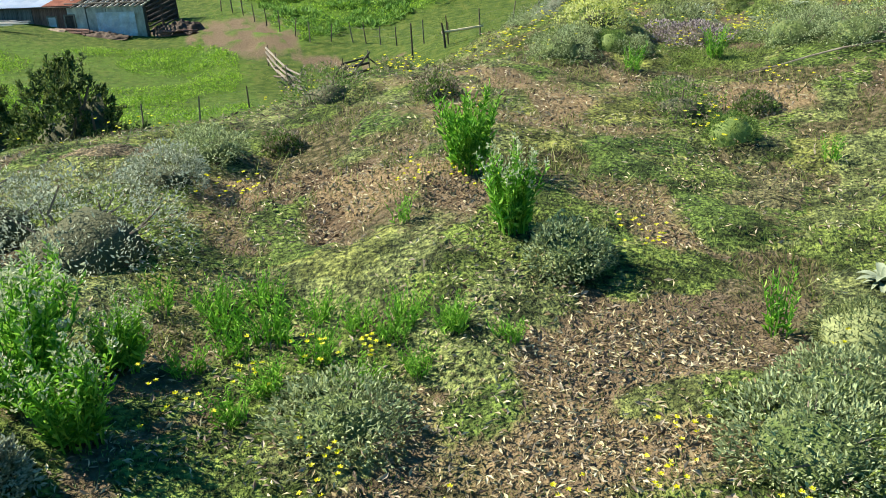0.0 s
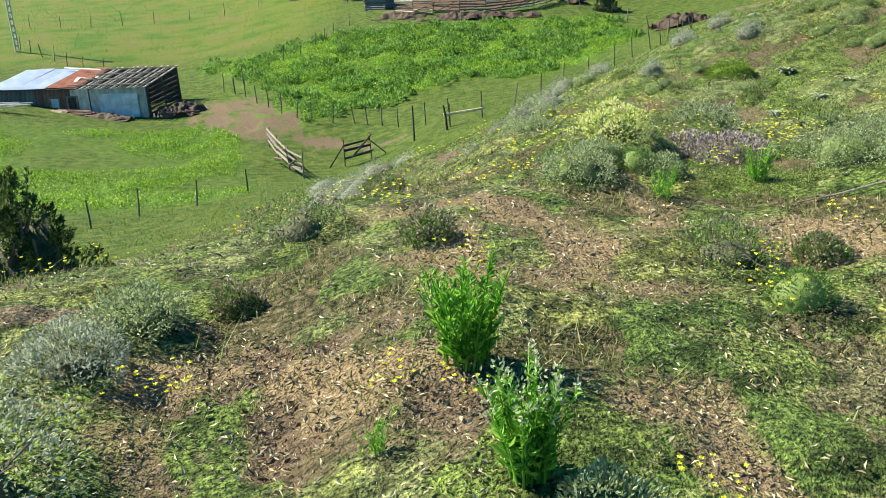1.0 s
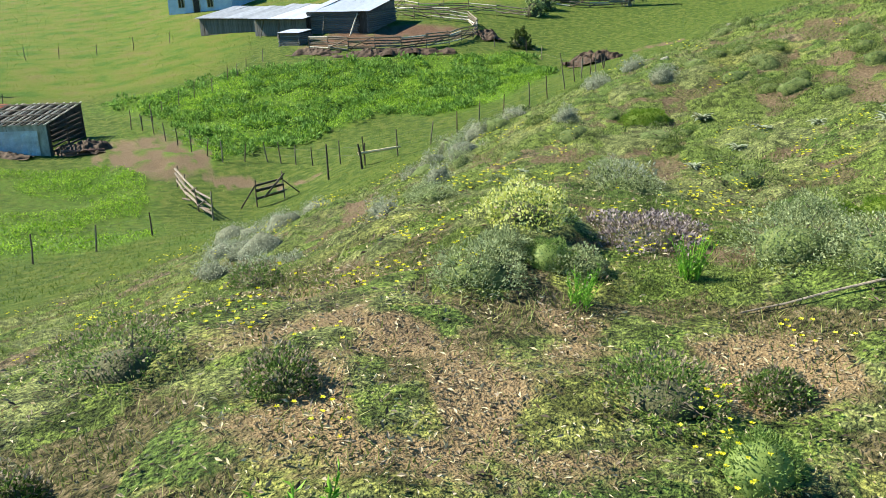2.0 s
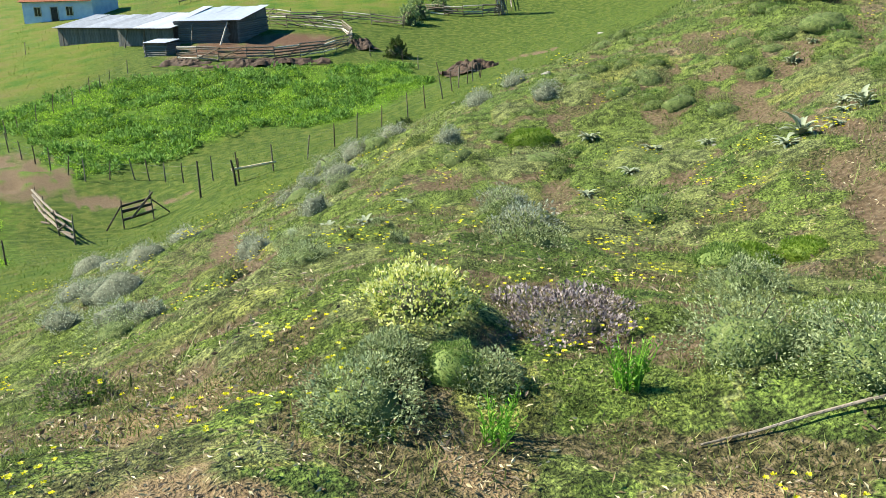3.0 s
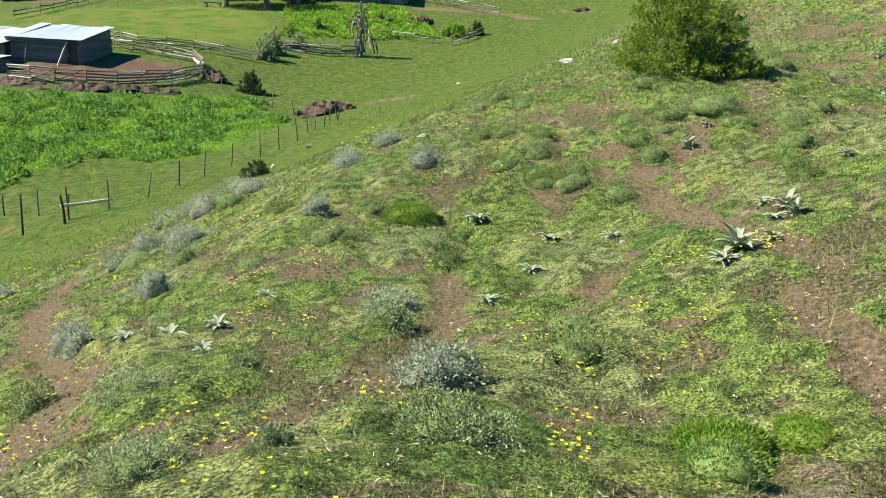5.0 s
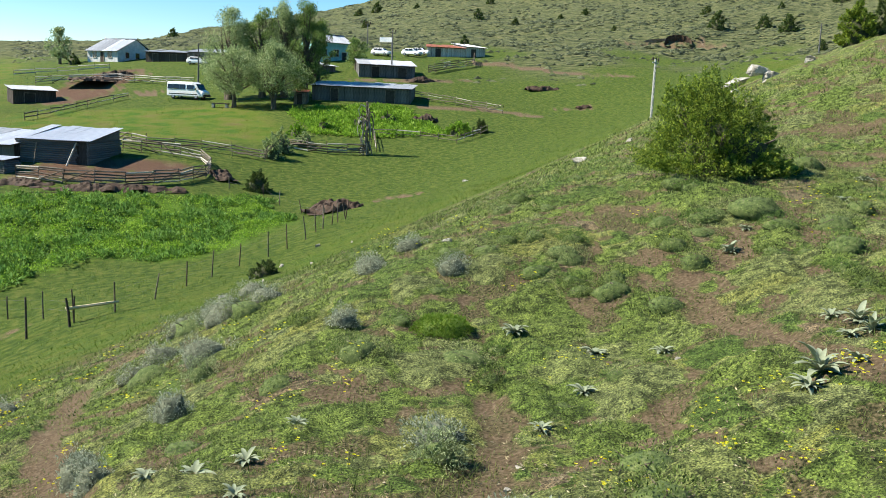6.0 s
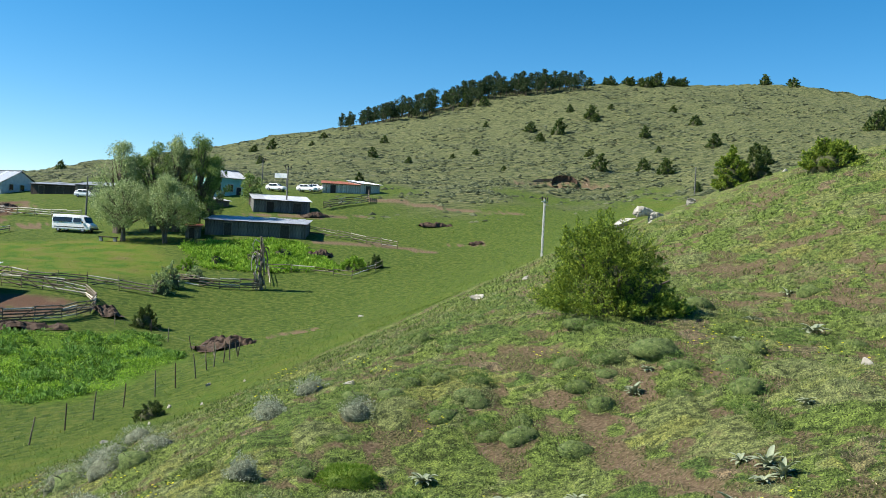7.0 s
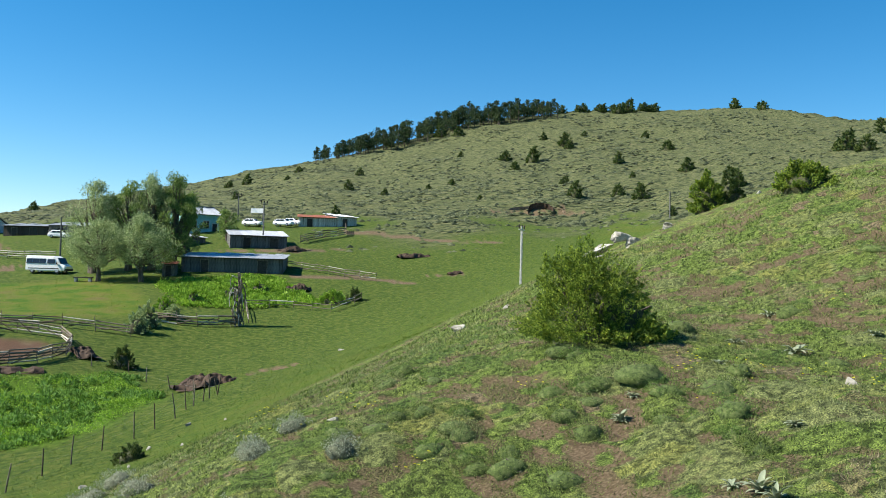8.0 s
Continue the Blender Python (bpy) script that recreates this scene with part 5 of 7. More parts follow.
for i, (x, y, w) in enumerate(GREEN_MATS):
    shrub(x, y, w, w * 0.3, M_MAT_GREEN if i % 2 else M_FORB, "dark green mat-forming shrub on the hillside", "mat_shrub", 560 + i, 1300, 0.026, group="mat shrubs", heart=M_MAT_HEART)

MAT_KINDS = [shrub(x, y, 0.8, 0.26, m, "low leafy mat shrub on the open slope", "mat_shrub", 600 + i, 700, 0.03, group="mat shrubs", lumps=0.6, heart=M_MAT_HEART)
             for i, (x, y, m) in enumerate([(9.9, 15.3, M_MAT_GREEN), (12.2, 17.4, M_FORB), (15.8, 22.5, M_SAGE), (6.1, 20.2, M_MAT_GREEN)])]
rng_mat = np.random.default_rng(605)
mx, my, mr = spread(420, 8, 36, 2, 56, 1.25, rng_mat)
fits = (land_at("bare", mx, my) < 0.2) & (valley(mx, my) < 0.2) & (np.hypot(mx - 12.3, my - 21.4) > 1.9)
for i, (x, y, r) in enumerate(zip(mx[fits][:45], my[fits][:45], mr[fits][:45])):
    s = rng_mat.uniform(0.45, 1.1) * (0.75 + r / 60)
    copy_thing(MAT_KINDS[i % 4], pose(x, y, ground_z(x, y) - 0.04, 0, 0, 67 * i) @ Matrix.Diagonal((s, s * rng_mat.uniform(0.8, 1.3), s * rng_mat.uniform(0.7, 1.0), 1)))

ROSETTES = [
    (5.47, 16.3, 0.4), (6.04, 11.6, 0.5), (5.75, 11.4, 0.36), (6.44, 11.6, 0.26), (7.2, 12.2, 0.36), (6.98, 12.24, 0.26), (5.94, 15.04, 0.38), (4.14, 12.88, 0.24), (5.03, 13.7, 0.3), (9.28, 16.89, 0.32), (1.57, 13.39, 0.28),
    (1.10, 13.04, 0.3), (0.74, 13.38, 0.24), (6.47, 14.42, 0.27), (14.55, 18.2, 0.6), (14.78, 19.93, 0.42), (9.22, 16.87, 0.36), (7.5, 12.66, 0.38), (7.59, 13.12, 0.26), (12.47, 18.07, 0.32), (9.98, 17.49, 0.28), (17.96, 21.89, 0.44),
    (9.58, 14.01, 0.26), (16.21, 17.7, 0.38), (1.38, 2.74, 0.18), (1.3, 12.2, 0.2), (2.2, 14.3, 0.24),
]
for i, (x, y, w) in enumerate(ROSETTES):
    rosette(x, y, w, 380 + i, 0.55 if i in (1, 4, 16, 17) else 0.3)

bush("spreading_bush", 12.3, 21.4, 3.35, 1.95, 401, M_JUNIPER, "large dense green bush on the slope", 560, 90, 0.06, lean=(-0.3, 0.16), turn=0)
bush("spreading_bush", 33.2, 39.4, 1.9, 2.2, 402, M_JUNIPER, "dense green bush among rocks on the ridge", 170, 60, 0.11)
bush("spreading_bush", 35.0, 39.6, 1.5, 1.9, 405, M_DARK_BUSH, "dense green bush among rocks on the ridge", 130, 50, 0.11)
bush("spreading_bush", 29.4, 30.4, 2.5, 1.25, 403, M_JUNIPER, "low wide green bush on the ridge", 190, 60, 0.1)
bush("spreading_bush", -14.9, 28.3, 2.6, 2.6, 404, M_DARK_BUSH, "large dark green bush below the slope", 190, 60, 0.1)
bush("spreading_bush", -2.9, 6.5, 1.2, 0.9, 406, M_DARK_BUSH, "dark green bush at the edge of the slope", 170, 60, 0.04)
bush("small_bush", 12.8, 80.6, 2.3, 1.9, 407, M_DARK_BUSH, "small dark round bush in the meadow", 110, 40, 0.14)
bush("small_bush", 7.51, 46.4, 1.6, 0.85, 408, M_DARK_BUSH, "small dark bush beside pale stones", 90, 36, 0.1)
bush("small_bush", 39.4, 103.6, 3.6, 1.5, 409, M_LUSH, "light green leafy bush by a fence", 120, 34, 0.2)
bush("small_bush", 42.2, 104.0, 1.8, 1.6, 410, M_DARK_BUSH, "small dark bush by a fence", 80, 30, 0.18)

STONES = [(6.41, 21.26, 0.34, 0.16), (11.44, 53.0, 0.5, 0.26), (8.82, 49.3, 0.46, 0.3), (4.88, 40.6, 0.42, 0.22), (12.18, 48.75, 0.3, 0.17), (6.88, 43.2, 0.36, 0.18), (9.13, 44.2, 0.32, 0.15), (12.56, 15.48, 0.34, 0.2), (16.9, 35.1, 0.75, 0.3),
          (18.27, 34.2, 0.5, 0.22), (28.58, 74.6, 0.8, 0.28), (13.98, 25.2, 0.36, 0.18), (6.3, 13.9, 0.1, 0.06), (3.2, 11.6, 0.14, 0.05), (3.5, 12.0, 0.1, 0.05)]
for i, (x, y, w, h) in enumerate(STONES):
    stone(x, y, w, h, 430 + i)
slab = stone(26.2, 39.4, 2.3, 0.42, 450, "boulder", "white limestone slab sloping out of the ridge", -34, 0.8, 0.0)
slab.matrix_basis = slab.matrix_basis @ pose(0, 0, 0.15, 0, -32, 0)
slab = stone(27.35, 38.8, 1.0, 0.55, 456, "boulder", "white limestone block at the top of the slab", -34, 0.8, 0.0)
slab.matrix_basis = slab.matrix_basis @ pose(0, 0, 0.4, 0, -20, 0)
stone(25.9, 38.7, 1.2, 0.6, 451, "boulder", "white limestone block below the slab")
stone(27.9, 38.5, 1.1, 0.7, 452, "boulder", "white limestone block beside the slab")
stone(27.2, 37.9, 1.0, 0.5, 453, "boulder", "grey limestone block below the slab")
stone(30.4, 38.9, 1.1, 0.5, 454, "boulder", "pale rock at the foot of a bush")
stone(36.0, 38.8, 0.9, 0.35, 455, "boulder", "pale rock at the foot of a bush")

# Hill behind the village: bushes and pines.
HILL_BUSHES = [
    (109, 312, 2.8), (100, 298, 1.7), (121, 286, 2.8), (102, 250, 2.4), (101, 223, 1.6), (117, 229, 1.7), (126, 232, 2.0), (164, 294, 1.8), (184, 347, 4.8), (186, 335, 3.9), (166, 267, 3.6), (168, 253, 4.2), (157, 247, 2.6), (198, 277, 4.6), (197, 273, 3.2),
    (197, 289, 2.4), (212, 284, 1.9), (229, 269, 2.8), (212, 238, 3.6), (182, 227, 3.0), (164, 199, 1.6), (183, 198, 3.7), (148, 208, 2.4), (135, 186, 3.3),
]
HILL_BUSHES_EAST = [(146, 183, 2.8), (141, 169, 3.8), (117, 201, 1.4), (71, 182, 1.8), (228, 181, 5.3), (223, 171, 4.6), (229, 185, 2.6), (124, 140, 1.6), (73, 263, 2.2), (276, 205, 3.2), (86, 318, 2.6), (92, 317, 3.0), (26, 338, 2.8), (321, 313, 5.0), (322, 297, 4.2), (328, 305, 3.2), (272, 330, 5.5), (267, 331, 4.5), (300, 222, 3.6), (157, 155, 3.4)]
first = bush("hill_bush", 109, 312, 2.8, 2.4, 460, M_DARK_BUSH, "dark rounded bush on the dry hillside", 56, 15, 0.44, "bushes on the hill", 0.3)
second = bush("hill_bush", 121, 286, 2.8, 2.9, 461, M_DARK_BUSH, "dark rounded bush on the dry hillside", 60, 15, 0.42, "bushes on the hill", 0.3)
for i, (x, y, w) in enumerate((HILL_BUSHES + HILL_BUSHES_EAST)[1:]):
    if (x, y) != (121, 286):
        s = w / 2.3
        copy_thing(first if i % 2 else second, pose(x, y, ground_z(x, y) - 0.3, 0, 0, 61 * i) @ Matrix.Diagonal((s, s, s * (0.85 + 0.1 * (i % 4)), 1)))

PINES = [pine(126, 340, 7.0, 470), pine(140, 352, 7.0, 471), pine(160, 352, 7.0, 472)]
rng_pine = np.random.default_rng(473)
CLUMPS = (35.2, 36.2, 36.5, 37.4, 37.7, 38.3, 38.9, 40.0, 40.2, 40.5, 40.8)
for i in range(185):
    deg = 20.2 + 14.6 * (i / 184) ** 0.9 + rng_pine.normal() * 0.25
    ridge = float(np.interp(deg, (-40, 0, 45, 53, 62), (330, 342, 456, 405, 400)))
    far = ridge + rng_pine.uniform(-22, 6)
    x, y = HUB[0] + far * math.sin(radians(deg)), HUB[1] + far * math.cos(radians(deg))
    s = rng_pine.uniform(0.8, 1.5) * (0.7 + 0.3 * math.sin(math.pi * i / 190))
    copy_thing(PINES[i % 3], pose(x, y, ground_z(x, y) - 0.3, 0, 0, 47 * i) @ Matrix.Scale(s, 4))

for i, deg in enumerate(CLUMPS):
    far = float(np.interp(deg, (-40, 0, 45, 53, 62), (330, 342, 456, 405, 400))) - 4
    x, y = HUB[0] + far * math.sin(radians(deg)), HUB[1] + far * math.cos(radians(deg))
    copy_thing(first if i % 2 else second, pose(x, y, ground_z(x, y) - 0.3, 0, 0, 61 * i) @ Matrix.Diagonal((1.7, 1.7, 1.5, 1)))


# ---- fences ----
def round_post(height, thick, seed, sides=7):
    rng = np.random.default_rng(seed)
    pts = [[0, 0, -0.3], [rng.normal() * 0.01, rng.normal() * 0.01, height * 0.5], [rng.normal() * 0.025, rng.normal() * 0.025, height]]
    return quick_mesh("post", *tube(pts, [thick * 0.55, thick * 0.5, thick * 0.42], sides, 0.15, rng))


POSTS = [round_post(1.3, 0.066, 500 + k) for k in range(4)]
ROD = quick_mesh("rail", *tube([[0, 0, 0], [0.33, 0.004, 0.006], [0.66, -0.004, -0.004], [1, 0, 0]], [0.5, 0.47, 0.44, 0.38], 6, 0.15))


def rod_between(name, a, b, thick, material, parent, sag=0.0):
    """A round pole from a to b; poles share one shape and are stretched to fit."""
    a, b = Vector(a), Vector(b)
    ob = new(name, ROD)
    ob.parent = parent
    way = b - a
    m = Matrix.Translation(a) @ way.to_track_quat("X", "Z").to_matrix().to_4x4() @ Matrix.Diagonal((way.length, thick, thick, 1))
    ob.matrix_basis = m
    if material and not ob.material_slots[0].link == "OBJECT":
        ob.material_slots[0].link = "OBJECT"
    ob.material_slots[0].material = material
    return ob


ROD.materials.append(M_WOOD)
for k, post_mesh in enumerate(POSTS):
    post_mesh.materials.append(M_WOOD if k % 2 else M_BROWN_POLE)


def fence(name, spots, label, rails=(), wires=(), height=1.15, rail_mat=None, thick=0.08, every=0.0, seed=0, post_mat=None, lean=4.0):
    """A fence along spots: a post at each, with round rails or wires between."""
    rng = np.random.default_rng(seed)
    if every:
        line = []
        for (ax, ay), (bx, by) in zip(spots[:-1], spots[1:]):
            n = max(1, round(math.hypot(bx - ax, by - ay) / every))
            line += [(ax + (bx - ax) * k / n, ay + (by - ay) * k / n) for k in range(n)]
        spots = line + [spots[-1]]
    root = new(name)
    root.matrix_basis = Matrix.Translation((spots[0][0], spots[0][1], ground_z(*spots[0])))
    tagged(root, label, "fence")
    base = root.matrix_basis.translation
    feet = []
    for i, (x, y) in enumerate(spots):
        p = Vector((x, y, ground_z(x, y))) - base
        feet.append(p)
        post = new("post", POSTS[i % 4])
        post.parent = root
        post.matrix_basis = pose(*p, rng.normal() * lean, rng.normal() * lean, rng.uniform(0, 360)) @ Matrix.Diagonal((1, 1, height / 1.3 * rng.uniform(0.88, 1.12), 1))
        if post_mat:
            post.material_slots[0].link = "OBJECT"
            post.material_slots[0].material = post_mat
    for a, b in zip(feet[:-1], feet[1:]):
        for h in rails:
            da, db = rng.normal() * 0.05, rng.normal() * 0.05
            rod_between("rail", a + Vector((0, 0, h + da)), b + Vector((0, 0, h + db)), thick * rng.uniform(0.9, 1.7), rail_mat or (M_WOOD, M_WOOD, M_WOOD, M_BROWN_POLE, M_WHITE_WOOD)[rng.integers(5)], root)
        for _ in range(2 if len(rails) > 2 else 0):
            u, v = sorted(rng.random(2))
            side = Vector((rng.normal() * 0.12, rng.normal() * 0.12, 0))
            rod_between("loose_pole", a.lerp(b, u * 0.5) + side + Vector((0, 0, height * rng.uniform(0.05, 0.4))), a.lerp(b, 0.5 + v * 0.6) + side + Vector((0, 0, height * rng.uniform(0.3, 1.05))), thick * rng.uniform(0.6, 1.1), M_BROWN_POLE, root)
        for h in wires:
            rod_between("wire", a + Vector((0, 0, h)), b + Vector((0, 0, h)), 0.008, M_WIRE, root)
    return root


fence("wire_fence", [(-16.1, 63.5), (-15.1, 62.5), (-14.1, 61.2), (-12.9, 58.9), (-11.8, 57.1), (-10.7, 55.4), (-9.6, 54.2), (-8.6, 53.2), (-7.4, 53.4), (-6.1, 53.2), (-5.3, 52.7), (-4.4, 51.9), (-3.4, 50.6), (-1.8, 48.2), (-0.5, 45.3)],
      "leaning wooden posts with wire along the meadow", wires=(0.45, 0.85), height=1.15, seed=1)
fence("wire_fence", [(1.1, 45.5), (2.8, 47.1), (4.35, 49.4), (5.7, 51.0), (7.4, 53.5), (9.1, 54.6), (10.3, 55.5), (11.6, 56.7), (12.6, 58.5), (13.1, 58.9), (13.9, 59.9), (14.4, 60.4), (15.2, 61.6)],
      "dark wooden posts with wire above the marsh", wires=(0.5, 0.95), height=1.3, seed=2)
fence("wire_fence", [(15.2, 61.6), (14.9, 66.5), (14.5, 71.4), (13.6, 75.3), (13.0, 79.0), (10.5, 80.5)], "short wooden posts with wire behind a heap", wires=(0.5,), height=1.0, seed=3)
fence("wire_fence", [(-8.6, 36.1), (-9.9, 33.4), (-11.7, 32.3), (-12.7, 30.4), (-14.5, 28.6)], "old wooden posts with wire below the slope", wires=(0.4, 0.8), height=1.05, seed=4)
fence("wire_fence", [(-38.0, 81.5), (-36.3, 79.6), (-34.3, 77.2), (-32.6, 75.5), (-31.0, 74.0), (-29.2, 72.6), (-27.0, 71.0)], "leaning wooden posts with wire behind the shed", wires=(0.5, 0.9), height=1.2, seed=5)
fence("wire_fence", [(-43.0, 95.0), (-37.0, 95.5), (-31.0, 97.0), (-24.0, 98.5), (-17.0, 100.0)], "wooden posts with wire across the field", wires=(0.5, 0.9), height=1.2, seed=6, every=3.0)
fence("wire_fence", [(-15.1, 62.5), (-14.5, 66.0), (-13.0, 70.0), (-11.0, 73.5), (-10.0, 77.0), (-9.0, 80.0)], "thin wooden posts beside a ditch", wires=(0.5, 0.9), height=1.15, seed=7, every=2.2)
lone = thing("gate_post", -2.3, 45.3, "tall lone wooden gate post", "post", 0)
part("post", round_post(1.75, 0.095, 520), M_DARK_WOOD, lone)
bar = fence("rail_hurdle", [(-0.5, 45.2), (1.1, 45.5)], "two posts joined by a pale new rail", rails=(), height=1.35, seed=8, lean=2)
rod_between("rail", (-0.3, -0.1, 0.62), (1.75, 0.25, 0.78), 0.15, M_PALE_WOOD, bar)
extra = part("post", round_post(1.2, 0.11, 521), M_DARK_WOOD, bar)
extra.matrix_basis = pose(-0.15, -0.6, 0, 3, -3, 0)

gate = fence("wooden_gate", [(-5.8, 45.1), (-4.5, 45.5)], "wooden gate frame with slanting side braces", rails=(0.42, 0.72, 1.0), height=1.25, seed=9, rail_mat=M_DARK_WOOD, lean=1, thick=0.1)
rod_between("brace", (-0.75, -0.15, 0.0), (0.02, 0, 1.1), 0.08, M_DARK_WOOD, gate)
rod_between("brace", (1.32, 0.4, 1.15), (2.15, 0.55, 0.35), 0.07, M_DARK_WOOD, gate)
fence("rail_fence", [(-10.3, 48.9), (-9.4, 46.6), (-8.4, 44.2), (-7.3, 41.7)], "weathered brown rails on leaning posts", rails=(0.35, 0.7, 1.0), height=1.2, seed=10, rail_mat=M_WOOD, thick=0.1, lean=6)

# Log pen beside the barn and the pole fences of the village.
fence("pen_fence", [(-5.2, 82.3), (-1.9, 80.0), (2.6, 79.3), (6.7, 80.7), (9.0, 83.6), (9.8, 87.0), (9.3, 90.2)], "round pen of stacked weathered poles", rails=(0.2, 0.42, 0.64, 0.86, 1.05), height=1.15, seed=11, every=2.3, thick=0.1)
fence("pen_fence", [(9.3, 90.2), (6.0, 92.4), (2.8, 94.2)], "pole fence closing the pen behind the barn", rails=(0.3, 0.6, 0.9, 1.1), height=1.2, seed=12, every=2.2, thick=0.1)
fence("pole_fence", [(2.5, 99.5), (5.0, 96.5), (9.9, 95.0), (12.5, 93.4), (15.3, 91.9)], "grey pole fence below the field", rails=(0.35, 0.65, 0.95), height=1.2, seed=13, every=2.4, thick=0.09)
fence("pole_fence", [(-12.0, 103.5), (-5.0, 101.5), (2.5, 99.5)], "grey pole fence above the barn", rails=(0.35, 0.65, 0.95), height=1.2, seed=14, every=2.6, thick=0.09)
fence("pole_fence", [(18.6, 98.0), (20.4, 96.6), (22.2, 95.7), (26.0, 95.0)], "piled pole fence round a garden", rails=(0.2, 0.45, 0.7, 0.95), height=1.2, seed=15, every=1.8, thick=0.12)
fence("pole_fence", [(27.5, 96.5), (29.5, 104.5), (34.2, 102.1), (37.1, 98.4), (40.0, 100.8), (42.9, 103.5)], "low pole fence round a green garden", rails=(0.4, 0.75), height=1.0, seed=16, every=2.2, thick=0.08)
fence("pole_fence", [(41.2, 125.0), (45.5, 120.5), (50.0, 115.2)], "pole fence beside a muddy lane", rails=(0.4, 0.75, 1.05), height=1.2, seed=17, every=2.2, thick=0.09)
fence("pole_fence", [(50.5, 146.0), (56.0, 150.5), (61.5, 153.5), (63.5, 158.5)], "tall pole fence round a yard", rails=(0.35, 0.7, 1.05, 1.35), height=1.6, seed=18, every=2.4, thick=0.12)
fence("pole_fence", [(-7.9, 160.6), (-0.8, 160.1), (4.5, 157.5)], "pale pole fence in the upper village", rails=(0.4, 0.8, 1.1), height=1.3, seed=19, every=2.6, rail_mat=M_WHITE_WOOD, thick=0.13)
fence("pole_fence", [(4.0, 156.7), (10.6, 151.0), (14.5, 149.0)], "pale pole fence behind the van", rails=(0.4, 0.8, 1.1), height=1.3, seed=20, every=2.6, rail_mat=M_WHITE_WOOD, thick=0.13)
fence("pole_fence", [(-7.0, 121.0), (-5.8, 123.0), (-1.7, 130.5), (0.9, 134.7), (4.8, 139.8)], "grey pole fence along a dirt yard", rails=(0.4, 0.8), height=1.2, seed=21, every=2.6, thick=0.11)
fence("pole_fence", [(-12.0, 176.0), (-2.0, 175.0), (3.0, 173.0)], "pale pole fence before the upper house", rails=(0.4, 0.9), height=1.2, seed=22, every=3.0, rail_mat=M_WHITE_WOOD, thick=0.15)


# ---- buildings ----
def local_frame(name, a, b, label, category="barn", kind=""):
    """A thing whose x axis runs from a to b along the front, y pointing back."""
    (ax, ay), (bx, by) = a, b
    turn = math.degrees(math.atan2(by - ay, bx - ax))
    lows = [ground_z(ax + (bx - ax) * s, ay + (by - ay) * s) for s in (0, 0.5, 1)]
    ob = new(name)
    ob.matrix_basis = pose(ax, ay, min(lows), 0, 0, turn)
    return tagged(ob, label, category, kind=kind), math.hypot(bx - ax, by - ay)


def sheet_mesh(name, width, length, ribs=7, lift=0.018):
    """One corrugated roofing sheet, ribs running along its length."""
    n = ribs * 4
    u = np.linspace(0, width, n + 1)
    z = lift * np.sin(np.linspace(0, ribs * 2 * np.pi, n + 1))
    top = np.concatenate([np.c_[u, np.zeros(n + 1), z], np.c_[u, np.full(n + 1, length), z]])
    verts = np.concatenate([top, top - [0, 0, 0.012]])
    k = n + 1
    faces = [[i, i + 1, k + i + 1, k + i] for i in range(n)] + [[2 * k + i, 3 * k + i, 3 * k + i + 1, 2 * k + i + 1] for i in range(n)]
    faces += [[i, 2 * k + i, 2 * k + i + 1, i + 1] for i in range(n)] + [[k + i, k + i + 1, 3 * k + i + 1, 3 * k + i] for i in range(n)]
    return quick_mesh(name, verts, faces, smooth=False)


def sheet_roof(parent, x0, x1, y0, z0, y1, z1, mats, sheet=1.0, over=0.25, seed=0):
    """Sheets side by side on a plane that rises from (y0, z0) to (y1, z1)."""
    rng = np.random.default_rng(seed)
    roof = part("roof", box_mesh("roof", (x1 - x0 + 0.1, math.hypot(y1 - y0, z1 - z0) + 0.2, 0.05), ((x0 + x1) / 2, (y0 + y1) / 2, (z0 + z1) / 2 - 0.05), (math.degrees(math.atan2(z1 - z0, y1 - y0)), 0, 0)), M_DARK_WOOD, parent)
    n = max(1, round((x1 - x0 + 2 * over) / sheet))
    w = (x1 - x0 + 2 * over) / n
    length = math.hypot(y1 - y0, z1 - z0) + 2 * over
    tilt = math.degrees(math.atan2(z1 - z0, y1 - y0))
    shape = sheet_mesh("sheet", w * 1.02, length, max(3, round(w / 0.16)))
    c, s = math.cos(radians(tilt)), math.sin(radians(tilt))
    for k in range(n):
        ob = new("sheet", shape)
        ob.parent = roof
        ob.matrix_basis = pose(x0 - over + k * w, y0 - over * c, z0 - over * s + 0.03 + rng.uniform(0, 0.02), tilt + rng.normal() * 0.3, rng.normal() * 0.3, 0)
        if not shape.materials:
            shape.materials.append(mats[0])
        ob.material_slots[0].link = "OBJECT"
        ob.material_slots[0].material = mats[min(len(mats) - 1, int(k * len(mats) / n))] if len(mats) > 1 else mats[0]
    return roof


PLANK = box_mesh("plank", (1, 1, 1), (0.5, 0, 0.5), bevel=0.0, material=M_GREY_WOOD)
LOG = quick_mesh("log", *tube([[0, 0, 0], [0.5, 0, 0], [1, 0, 0]], [0.5, 0.48, 0.46], 7, 0.1), M_GREY_WOOD)


